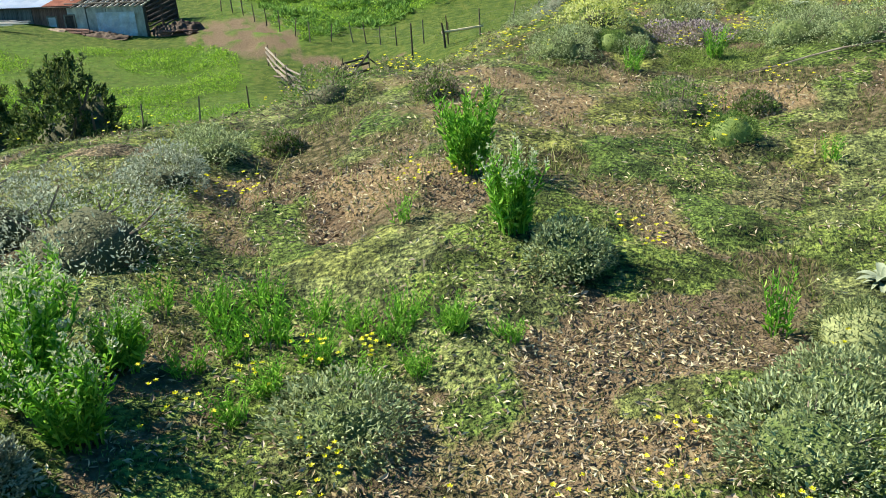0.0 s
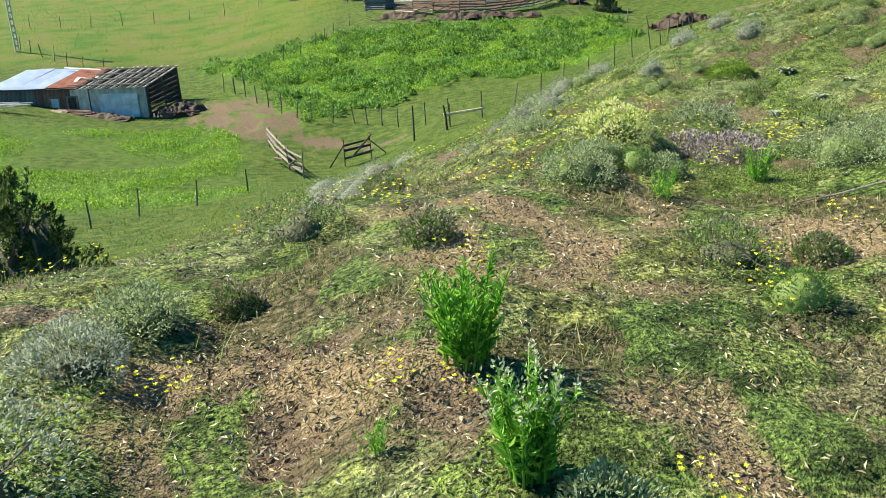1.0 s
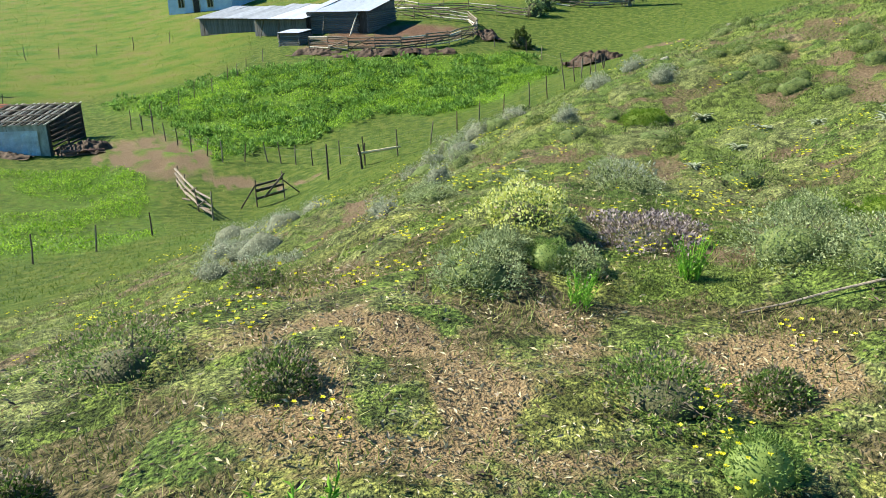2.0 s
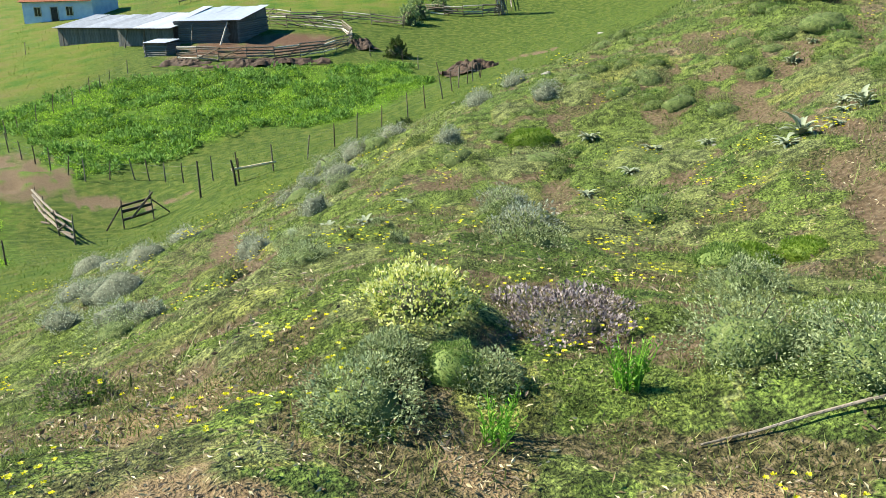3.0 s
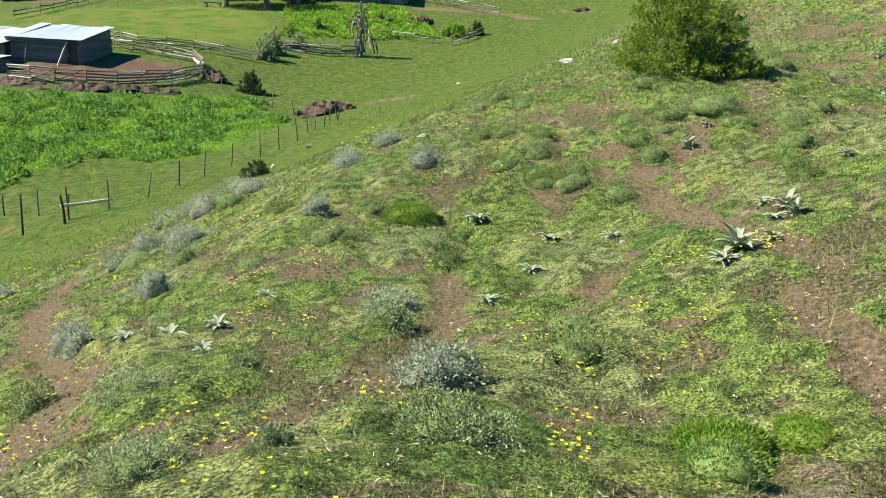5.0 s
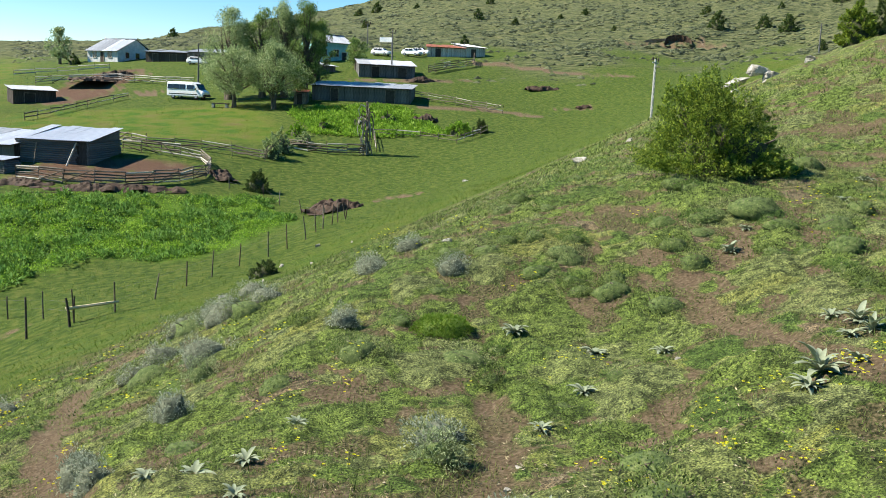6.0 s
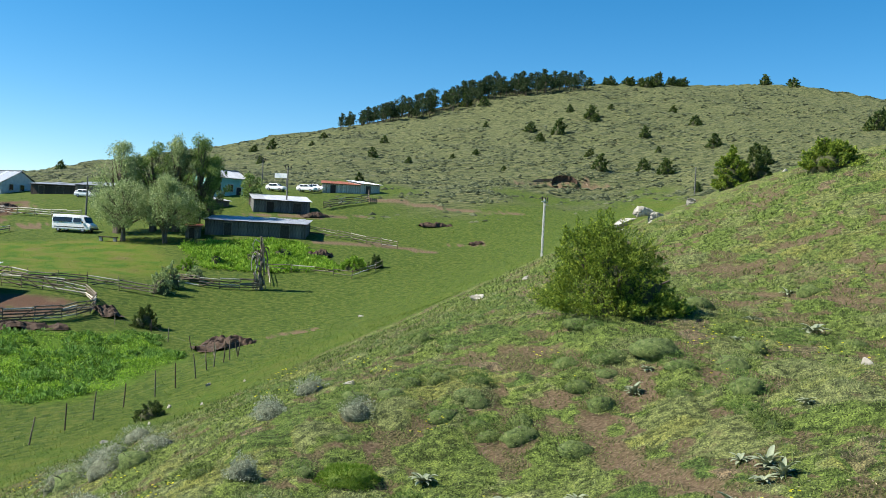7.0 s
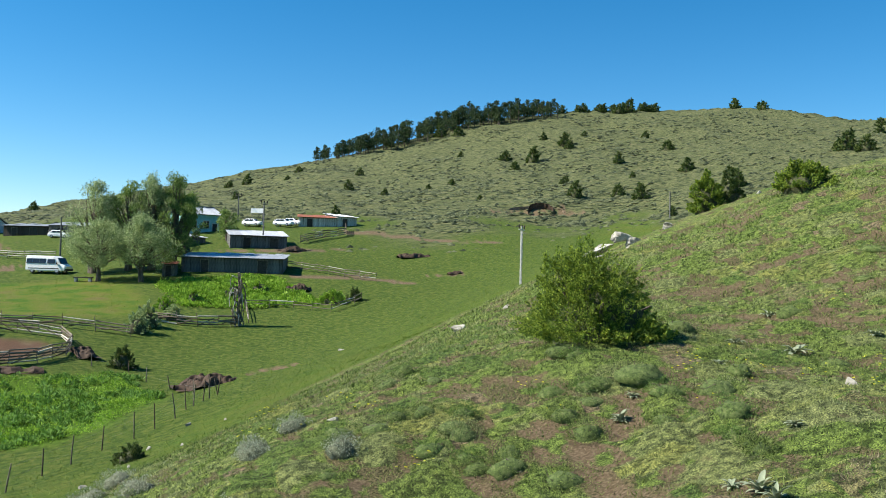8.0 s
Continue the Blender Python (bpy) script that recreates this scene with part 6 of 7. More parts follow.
def plank_wall(parent, a, b, h0, h1, mat_, width=0.28, seed=0, low=-0.5, wall_mat=None):
    """Upright planks from a to b before a backing wall; the top runs from height h0 to h1."""
    rng = np.random.default_rng(seed)
    (ax, ay), (bx, by) = a, b
    length, turn = math.hypot(bx - ax, by - ay), math.degrees(math.atan2(by - ay, bx - ax))
    c, s = math.cos(radians(turn)), math.sin(radians(turn))
    bm = bmesh.new()
    vs = [bm.verts.new(q) for q in ((0, 0, low), (length, 0, low), (length, 0, h1 - 0.03), (0, 0, h0 - 0.03), (0, 0.1, low), (length, 0.1, low), (length, 0.1, h1 - 0.03), (0, 0.1, h0 - 0.03))]
    for q in ((0, 1, 2, 3), (5, 4, 7, 6), (1, 5, 6, 2), (4, 0, 3, 7), (3, 2, 6, 7), (0, 4, 5, 1)):
        bm.faces.new([vs[k] for k in q])
    wall = part("wall", bm, wall_mat or M_DARK_WOOD, parent)
    wall.matrix_basis = pose(ax, ay, 0, 0, 0, turn)
    n = max(1, round(length / width))
    for k in range(n):
        u = length * k / n
        h = h0 + (h1 - h0) * (k + 0.5) / n
        ob = new("plank", PLANK)
        ob.parent = wall
        ob.matrix_basis = pose(u + rng.uniform(0, 0.01), -0.02 - rng.uniform(0, 0.012), low, 0, rng.normal() * 0.5, 0) @ Matrix.Diagonal((length / n * rng.uniform(0.9, 0.99), 0.03, h - low - rng.uniform(0, 0.06), 1))
        ob.material_slots[0].link = "OBJECT"
        ob.material_slots[0].material = mat_
    return wall


def log_wall(parent, a, b, height, mat_, thick=0.2, seed=0, low=-0.4):
    """Logs laid level on one another from a to b."""
    rng = np.random.default_rng(seed)
    (ax, ay), (bx, by) = a, b
    length, turn = math.hypot(bx - ax, by - ay), math.degrees(math.atan2(by - ay, bx - ax))
    wall = part("wall", box_mesh("wall", (length, 0.1, height - low - 0.02), (length / 2, 0.06, (height + low) / 2)), M_DARK_WOOD, parent)
    wall.matrix_basis = pose(ax, ay, 0, 0, 0, turn)
    n = round((height - low) / (thick * 0.9))
    for k in range(n):
        ob = new("log", LOG)
        ob.parent = wall
        ob.matrix_basis = pose(-rng.uniform(0.02, 0.2), 0, low + (k + 0.5) * (height - low) / n) @ Matrix.Diagonal((length + rng.uniform(0.1, 0.4), thick, thick * 1.05, 1))
        ob.material_slots[0].link = "OBJECT"
        ob.material_slots[0].material = mat_
    return wall


def opening(parent, name, at, size, mat_, frame_mat, turn=0.0):
    """A door or window: a recessed panel in a frame of four boards."""
    w, h = size
    ob = part(name, box_mesh(name, (w, 0.05, h), (0, 0, h / 2)), mat_, parent)
    ob.matrix_basis = pose(*at, 0, 0, turn)
    bm = bmesh.new()
    for sx in (-1, 1):
        box(bm, (0.09, 0.1, h + 0.12), (sx * (w / 2 + 0.03), -0.01, h / 2))
    box(bm, (w + 0.15, 0.1, 0.09), (0, -0.012, h + 0.03))
    box(bm, (w + 0.15, 0.12, 0.07), (0, -0.014, -0.02))
    part("frame", bm, frame_mat, ob)
    return ob


def rod_part(name, a, b, thick, mat_, parent):
    return rod_between(name, a, b, thick, mat_, parent)


# Barn with the pen: a lean-to roof that falls to the front.
def pen_barn():
    ob, w = local_frame("log_barn", (-5.6, 89.8), (-0.1, 87.2), "grey log barn with a pale sheet-metal lean-to roof")
    d, zf, zb = 6.0, 1.95, 2.75
    log_wall(ob, (0, 0), (w - 1.1, 0), zf, M_GREY_WOOD, 0.2, 1)
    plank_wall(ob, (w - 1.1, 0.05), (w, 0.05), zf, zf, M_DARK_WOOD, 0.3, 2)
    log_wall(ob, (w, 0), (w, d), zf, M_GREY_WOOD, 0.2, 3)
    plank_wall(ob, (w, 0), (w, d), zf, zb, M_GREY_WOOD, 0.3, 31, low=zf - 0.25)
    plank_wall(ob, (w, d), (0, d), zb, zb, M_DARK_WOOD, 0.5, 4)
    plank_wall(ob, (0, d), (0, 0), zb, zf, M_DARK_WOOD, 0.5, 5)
    sheet_roof(ob, 0, w, 0, zf + 0.05, d, zb + 0.05, [M_SHEET], 0.9, 0.3, 6)
    rod_part("prop", (w - 1.5, -0.9, -0.2), (w - 1.0, -0.05, 1.8), 0.16, M_WHITE_WOOD, ob)
    rod_part("prop", (1.6, -0.5, -0.2), (1.7, -0.1, 1.7), 0.12, M_WOOD, ob)


def pen_porch():
    ob, w = local_frame("barn_wing", (-11.0, 93.2), (-5.8, 89.2), "plank barn wing with a patched metal roof")
    plank_wall(ob, (0, 0), (w, 0), 1.7, 1.75, M_GREY_WOOD, 0.3, 11)
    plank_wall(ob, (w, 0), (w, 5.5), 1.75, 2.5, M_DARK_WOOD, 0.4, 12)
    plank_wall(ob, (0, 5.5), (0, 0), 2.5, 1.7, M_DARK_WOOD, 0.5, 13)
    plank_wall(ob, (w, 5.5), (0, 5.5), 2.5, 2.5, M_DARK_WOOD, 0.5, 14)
    sheet_roof(ob, 0, w, -0.5, 1.68, 5.5, 2.6, [M_SHEET_DULL, M_SHEET, M_SHEET], 0.9, 0.2, 15)
    rod_part("prop", (1.2, -0.7, -0.3), (1.3, -0.05, 1.6), 0.12, M_WOOD, ob)
    rod_part("prop", (3.4, -0.7, -0.3), (3.3, -0.05, 1.6), 0.12, M_WOOD, ob)
    ob2, w2 = local_frame("grey_barn", (-17.5, 100.6), (-10.6, 95.4), "long grey barn with a dull metal roof")
    plank_wall(ob2, (0, 0), (w2, 0), 1.8, 1.8, M_GREY_WOOD, 0.35, 16)
    plank_wall(ob2, (w2, 0), (w2, 5), 1.8, 2.5, M_DARK_WOOD, 0.4, 17)
    plank_wall(ob2, (0, 5), (0, 0), 2.5, 1.8, M_DARK_WOOD, 0.5, 18)
    plank_wall(ob2, (w2, 5), (0, 5), 2.5, 2.5, M_DARK_WOOD, 0.5, 19)
    sheet_roof(ob2, 0, w2, -0.2, 1.83, 5.2, 2.6, [M_SHEET_DULL], 1.0, 0.25, 20)
    hut, w3 = local_frame("log_coop", (-8.0, 85.8), (-6.2, 84.6), "small grey log coop with a tin lid", "shed")
    log_wall(hut, (0, 0), (w3, 0), 1.1, M_GREY_WOOD, 0.18, 21)
    log_wall(hut, (w3, 0), (w3, 1.6), 1.1, M_GREY_WOOD, 0.18, 22)
    log_wall(hut, (0, 1.6), (0, 0), 1.1, M_GREY_WOOD, 0.18, 23)
    log_wall(hut, (w3, 1.6), (0, 1.6), 1.1, M_GREY_WOOD, 0.18, 24)
    sheet_roof(hut, 0, w3, -0.1, 1.15, 1.7, 1.3, [M_SHEET], 0.9, 0.1, 25)


def old_shed():
    """Ruined shed: sheets on one half of the roof, bare rafters on the other."""
    ob, w = local_frame("ruined_shed", (-30.2, 59.3), (-19.5, 58.0), "ruined plank shed with blue and rusty roof sheets", "shed")
    d, zf, zb = 4.8, 2.0, 2.45
    plank_wall(ob, (0, 0), (w * 0.3, 0), zf, zf, M_GREY_WOOD, 0.32, 31)
    plank_wall(ob, (w * 0.3, 0), (w * 0.52, 0), zf, zf, M_RED_WOOD, 0.26, 38)
    plank_wall(ob, (w * 0.52, 0.03), (w, 0.03), zf, zf, M_WHITE_WOOD, 1.3, 32, wall_mat=M_GREY_WOOD)
    plank_wall(ob, (0, d), (0, 0), zb, zf, M_DARK_WOOD, 0.5, 33)
    plank_wall(ob, (w, d), (0, d), zb, zb, M_DARK_WOOD, 0.5, 34)
    for k in range(6):
        rod_part("log", (w, 0.3, 0.25 + 0.3 * k), (w, d - 0.2, 0.3 + 0.32 * k), 0.14, M_DARK_WOOD, ob)
    for k, u in enumerate((w, w, w)):
        rod_part("post", (u, (0.05, d / 2, d)[k], -0.4), (u, (0.05, d / 2, d)[k], zf + 0.2 * k), 0.16, M_DARK_WOOD, ob)
    sheet_roof(ob, 0, w * 0.36, -0.1, zf + 0.04, d + 0.1, zb + 0.06, [M_SHEET_BLUE], 0.95, 0.15, 35)
    sheet_roof(ob, w * 0.37, w * 0.56, -0.1, zf + 0.05, d + 0.1, zb + 0.07, [M_RUST], 0.95, 0.0, 36)
    rng = np.random.default_rng(37)
    for k in range(14):
        u = w * 0.57 + w * 0.43 * k / 13
        rod_part("rafter", (u, -0.35 - rng.random() * 0.15, zf - 0.02), (u + rng.normal() * 0.1, d + 0.2, zb + 0.08), 0.1, (M_WOOD, M_WHITE_WOOD, M_WHITE_WOOD)[k % 3], ob)
    for k, v in enumerate((0.2, 1.6, 3.0, 4.4)):
        rod_part("purlin", (w * 0.5, v, zf + 0.12 + (zb - zf) * v / d), (w + 0.3, v + rng.normal() * 0.1, zf + 0.12 + (zb - zf) * v / d), 0.1, M_WOOD, ob)
    rod_part("loose_board", (w * 0.28, 4.4, zb + 0.25), (w * 0.58, 3.2, zb + 0.2), 0.14, M_WHITE_WOOD, ob)
    for k in range(5):
        b = part("loose_board", box_mesh("loose_board", (0.9, 0.22, 0.03), (0, 0, 0)), M_WHITE_WOOD, ob)
        b.matrix_basis = pose(w * (0.5 + 0.03 * k), 1.5 + 0.6 * k, zf + 0.3, rng.normal() * 8, rng.normal() * 8, rng.uniform(0, 180))
    bm = bmesh.new()
    bmesh.ops.create_grid(bm, x_segments=14, y_segments=10, size=0.5)
    for v in bm.verts:
        x, y = v.co.x, v.co.y
        v.co = Vector((x * 2.6, 0.05 * noise.noise(Vector((x * 7, y * 6, 3))) + 0.03 * math.sin(x * 24), (y + 0.5) * 1.5))
    bmesh.ops.solidify(bm, geom=bm.faces[:], thickness=0.01)
    tarp = part("plastic_sheeting", bm, M_TARP, ob, "wrinkled grey plastic sheeting")
    tarp.matrix_basis = pose(w * 0.82, -0.12, 0.1)
    door = opening(ob, "door", (w * 0.42, -0.05, 0.1), (0.55, 1.3), M_PLASTER, M_WOOD)
    tagged(door, "pale board door")
    opening(ob, "door", (w * 0.53, -0.05, 0.1), (0.6, 1.35), M_DARK_WOOD, M_WOOD)


def plain_barn(name, a, b, depth, zf, zb, roofs, label, seed, mat_=None, doors=(), sheet=1.0):
    ob, w = local_frame(name, a, b, label)
    mat_ = mat_ or M_GREY_WOOD
    plank_wall(ob, (0, 0), (w, 0), zf, zf, mat_, 0.4, seed)
    plank_wall(ob, (w, 0), (w, depth), zf, zb, mat_, 0.4, seed + 1)
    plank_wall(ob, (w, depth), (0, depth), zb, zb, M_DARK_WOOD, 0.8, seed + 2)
    plank_wall(ob, (0, depth), (0, 0), zb, zf, mat_, 0.6, seed + 3)
    sheet_roof(ob, 0, w, -0.2, zf + 0.05, depth + 0.2, zb + 0.1, roofs, sheet, 0.3, seed + 4)
    for u, dw, dh in doors:
        opening(ob, "door", (u, -0.06, 0.0), (dw, dh), M_DARK_WOOD, M_WOOD)
    return ob


def gable_house(name, a, b, depth, eave, ridge, wall_mat, roof_mats, label, seed, windows=(), doors=(), end_windows=()):
    """A house with its ridge along the front."""
    ob, w = local_frame(name, a, b, label, "house")
    for q0, q1 in (((0, 0), (w, 0)), ((w, depth), (0, depth))):
        turn = math.degrees(math.atan2(q1[1] - q0[1], q1[0] - q0[0]))
        wall = part("wall", box_mesh("wall", (w, 0.25, eave + 0.8), (w / 2, 0.125, eave / 2 - 0.4)), wall_mat, ob)
        wall.matrix_basis = pose(*q0, 0, 0, 0, turn)
    for u in (0.0, w - 0.25):
        bm = bmesh.new()
        vs = [[bm.verts.new((x, y, z)) for y, z in ((0.26, -0.8), (depth - 0.26, -0.8), (depth - 0.26, eave), (depth / 2, ridge - 0.03), (0.26, eave))] for x in (u, u + 0.25)]
        bm.faces.new(vs[0][::-1])
        bm.faces.new(vs[1])
        for k in range(5):
            bm.faces.new((vs[0][k], vs[0][(k + 1) % 5], vs[1][(k + 1) % 5], vs[1][k]))
        part("gable", bm, wall_mat, ob)
    sheet_roof(ob, 0, w, -0.3, eave - 0.05, depth / 2, ridge, roof_mats, 0.9, 0.25, seed)
    back = new("roof_back")
    back.parent = ob
    back.matrix_basis = pose(w, depth, 0, 0, 0, 180)
    sheet_roof(back, 0, w, -0.3, eave - 0.05, depth / 2, ridge, roof_mats, 0.9, 0.25, seed + 1)
    for u, z, ww, hh in windows:
        win = opening(ob, "window", (u, -0.04, z), (ww, hh), M_GLASS_DARK, M_WHITE_WOOD)
        part("glazing_bar", box_mesh("glazing_bar", (0.05, 0.07, hh), (0, -0.01, hh / 2)), M_WHITE_WOOD, win)
    for u, dw, dh in doors:
        opening(ob, "door", (u, -0.04, 0.0), (dw, dh), M_DARK_WOOD, M_WHITE_WOOD)
    for v, z, ww, hh in end_windows:
        opening(ob, "window", (w + 0.04, v, z), (ww, hh), M_GLASS_DARK, M_WHITE_WOOD, 90)
    return ob


pen_barn()
pen_porch()
old_shed()
gable_house("white_house", (-25.5, 124.5), (-17.0, 121.0), 6.0, 2.7, 4.0, M_BLUE_WALL, [M_TILE], "pale blue cottage with an orange-red roof", 601, ((2.0, 0.9, 0.8, 1.0), (6.2, 0.9, 0.8, 1.0)), ((4.2, 0.9, 1.9),))
plain_barn("long_barn", (27.6, 127.4), (39.4, 121.6), 5.0, 2.0, 2.6, [M_SHEET_DULL], "long dark plank barn with a grey metal roof", 610, M_GREY_WOOD, ((3.0, 1.0, 1.7), (10.5, 1.2, 1.8)))
plain_barn("plank_barn", (38.4, 143.4), (46.8, 141.8), 6.0, 2.0, 2.9, [M_SHEET_DULL], "dark plank barn with a dull metal roof", 620, M_GREY_WOOD, ((2.5, 1.1, 1.7), (6.6, 1.2, 1.7)))
gable_house("turquoise_house", (35.8, 161.0), (42.0, 162.6), 6.0, 3.6, 4.9, M_TURQUOISE, [M_SHEET_DULL], "turquoise painted house with a metal roof", 630, ((1.3, 1.2, 1.0, 1.2), (3.6, 1.2, 1.0, 1.2)), ((5.2, 0.9, 2.0),), ((2.0, 1.2, 0.9, 1.1), (4.2, 1.2, 0.9, 1.1)))
plain_barn("red_roofed_hut", (57.3, 166.0), (63.8, 163.6), 4.5, 1.75, 2.4, [M_RUST], "low stable with a rusty red roof", 640, M_WHITE_WOOD, ((2.0, 0.9, 1.5),))
plain_barn("white_roofed_hut", (63.9, 163.5), (68.0, 164.2), 4.5, 1.9, 2.5, [M_SHEET, M_WHITE_PAINT], "low stable with a bright white roof", 650, M_WHITE_WOOD, ((1.6, 0.9, 1.5),))
gable_house("old_cottage", (-0.6, 190.6), (4.5, 184.5), 8.4, 2.2, 4.5, M_PLASTER, [M_SHEET_DULL, M_SHEET], "old whitewashed cottage with a metal roof", 660, ((2.0, 0.9, 0.9, 1.0), (6.0, 0.9, 0.9, 1.0)), ((4.0, 0.9, 1.9),), ((2.2, 1.0, 0.9, 1.0), (4.6, 1.0, 0.9, 1.0)))
plain_barn("low_barn", (9.2, 181.0), (16.2, 176.0), 5.0, 1.8, 2.3, [M_SHEET_DULL], "low brown barn with a flat grey roof", 670, M_DARK_WOOD, ((2.0, 1.0, 1.5), (5.5, 1.4, 1.5)))
plain_barn("low_barn", (15.8, 174.0), (21.0, 170.5), 5.0, 1.9, 2.6, [M_SHEET_DULL], "low grey barn in the upper village", 675, M_GREY_WOOD, ((2.0, 1.0, 1.5),))
plain_barn("dark_shed", (-9.5, 139.5), (-4.4, 140.8), 4.0, 1.9, 2.3, [M_SHEET_DULL], "dark plank shed beside a dirt yard", 680, M_DARK_WOOD, ((2.0, 1.3, 1.5),))
plain_barn("lean_to", (29.5, 146.5), (36.0, 149.0), 4.5, 2.0, 2.6, [M_SHEET_DULL], "weathered outbuilding beneath the trees", 684, M_GREY_WOOD, ((3.0, 1.0, 1.6),))
plain_barn("privy", (24.8, 125.6), (26.3, 125.0), 1.5, 1.6, 1.8, [M_RUST], "small brown plank privy", 690, M_WOOD, ((0.75, 0.7, 1.4),))


# ---- poles ----
def power_pole(x, y, height, label, concrete=True, seed=0, arm=True):
    ob = thing("power_pole", x, y, label, "pole", 35, sink=0.4)
    h = height + 0.4
    if concrete:
        for s in (-1, 1):
            part("leg", box_mesh("leg", (0.1, 0.16, h), (s * 0.13, 0, h / 2), bevel=0.02), M_CONCRETE, ob)
        for k in range(int(h / 0.55)):
            part("web", box_mesh("web", (0.17, 0.1, 0.14), (0, 0, 0.4 + 0.55 * k)), M_CONCRETE, ob)
    else:
        part("shaft", quick_mesh("shaft", *tube([[0, 0, 0], [0.02, 0, h / 2], [0, 0.02, h]], [0.14, 0.12, 0.09], 8, 0.1)), M_GREY_WOOD, ob)
    if arm:
        part("crossarm", box_mesh("crossarm", (1.7, 0.12, 0.12), (0, 0, h - 0.35), bevel=0.02), M_CONCRETE if concrete else M_WOOD, ob)
        for s in (-0.75, 0, 0.75):
            part("insulator", quick_mesh("insulator", *tube([[s, 0, h - 0.3], [s, 0, h - 0.15], [s, 0, h - 0.1], [s, 0, h + 0.12], [s, 0, h + 0.22]], [0.03, 0.03, 0.09, 0.1, 0.04], 8)), M_DARK_WOOD, ob)
    return ob


power_pole(55.6, 89.5, 6.3, "pale concrete ladder pole with three insulators")
power_pole(43.4, 143.0, 7.0, "grey power pole before the barns", False)
power_pole(15.2, 150.2, 5.9, "grey wooden light pole behind the van", False, arm=False)
power_pole(49.1, 177.0, 5.2, "grey wooden pole above the cars", False)
power_pole(118.5, 134.8, 5.2, "thin grey pole on the far slope", False, arm=False)
power_pole(-37.6, 80.0, 9.0, "pale concrete ladder pole in the field")
sign = thing("notice_board", 52.5, 176.0, "pale blank board on two posts", "sign", -42)
part("board", box_mesh("board", (2.7, 0.06, 0.9), (0, 0, 2.2), bevel=0.01), M_WHITE_PAINT, sign)
for s in (-1.1, 1.1):
    part("post", box_mesh("post", (0.1, 0.1, 2.9), (s, 0.09, 1.2)), M_GREY_WOOD, sign)


# ---- vehicles ----
def side_loft(name, sections, material):
    """A body lofted through cross-sections along x: each has x, half width, floor, roof and the roof's half width."""
    bm = bmesh.new()
    rings = []
    for x, hw, z0, z1, top in sections:
        zm = z0 + (z1 - z0) * 0.55
        prof = [(-hw * 0.96, z0), (-hw, z0 + 0.12), (-hw, zm), (-top, z1 - 0.08), (-top * 0.85, z1), (top * 0.85, z1), (top, z1 - 0.08), (hw, zm), (hw, z0 + 0.12), (hw * 0.96, z0)]
        rings.append([bm.verts.new((x, y, z)) for y, z in prof])
    for r0, r1 in zip(rings[:-1], rings[1:]):
        for k in range(10):
            bm.faces.new((r0[k], r0[(k + 1) % 10], r1[(k + 1) % 10], r1[k]))
    bm.faces.new(rings[0][::-1])
    bm.faces.new(rings[-1])
    bmesh.ops.recalc_face_normals(bm, faces=bm.faces[:])
    bmesh.ops.bevel(bm, geom=[e for e in bm.edges if e.calc_face_angle(0) > 0.7], offset=0.03, segments=2, affect="EDGES")
    return bm


def add_wheel(parent, x, y, radius):
    w = part("wheel", quick_mesh("wheel", *tube([[x, y - 0.11, radius], [x, y - 0.09, radius], [x, y + 0.09, radius], [x, y + 0.11, radius]], [radius * 0.9, radius, radius, radius * 0.9], 20)), M_RUBBER, parent)
    part("rim", quick_mesh("rim", *tube([[x, y - 0.125, radius], [x, y + 0.125, radius]], [radius * 0.58, radius * 0.58], 16)), M_STEEL, w)


def panel(name, at, size, material, parent, turn=(0, 0, 0)):
    ob = part(name, box_mesh(name, size, (0, 0, 0), bevel=0.01), material, parent)
    ob.matrix_basis = pose(*at, *turn)
    return ob


def minibus(x, y, turn):
    ob = thing("minibus", x, y, "white long-wheelbase minibus with dark side windows", "van", turn, sink=-0.01)
    part("body", side_loft("body", [(0, 0.98, 0.42, 2.45, 0.86), (0.12, 1.0, 0.36, 2.6, 0.88), (4.1, 1.0, 0.36, 2.6, 0.88), (4.75, 1.0, 0.36, 2.25, 0.82), (5.15, 0.99, 0.36, 1.5, 0.88), (5.75, 0.95, 0.38, 1.2, 0.86), (5.95, 0.86, 0.42, 1.0, 0.8)], M_WHITE_PAINT), M_WHITE_PAINT, ob)
    for s in (-1, 1):
        for wx in (0.62, 1.6, 2.58):
            panel("window", (wx, s * 0.985, 1.82), (0.93, 0.09, 0.7), M_GLASS_DARK, ob, (s * 6.5, 0, 0))
        panel("window", (3.86, s * 0.985, 1.78), (1.1, 0.09, 0.66), M_GLASS_DARK, ob, (s * 6.5, 0, 0))
        panel("sill_strip", (2.7, s * 1.005, 0.72), (4.6, 0.03, 0.12), M_BLACK, ob)
        panel("headlight", (5.72, s * 0.72, 1.0), (0.25, 0.3, 0.2), M_LAMP, ob, (0, 30, 0))
        panel("tail_light", (-0.02, s * 0.85, 1.3), (0.05, 0.14, 0.6), M_RUST, ob)
        panel("mirror", (4.75, s * 1.12, 1.5), (0.12, 0.2, 0.3), M_BLACK, ob)
        for wx in (1.0, 4.75):
            add_wheel(ob, wx, s * 0.88, 0.35)
    panel("windscreen", (4.98, 0, 1.88), (0.1, 1.6, 0.95), M_GLASS_DARK, ob, (0, -28, 0))
    panel("bumper", (5.9, 0, 0.55), (0.18, 1.8, 0.28), M_BLACK, ob)
    panel("rear_window", (-0.01, 0, 1.8), (0.04, 1.3, 0.6), M_GLASS_DARK, ob)
    return ob


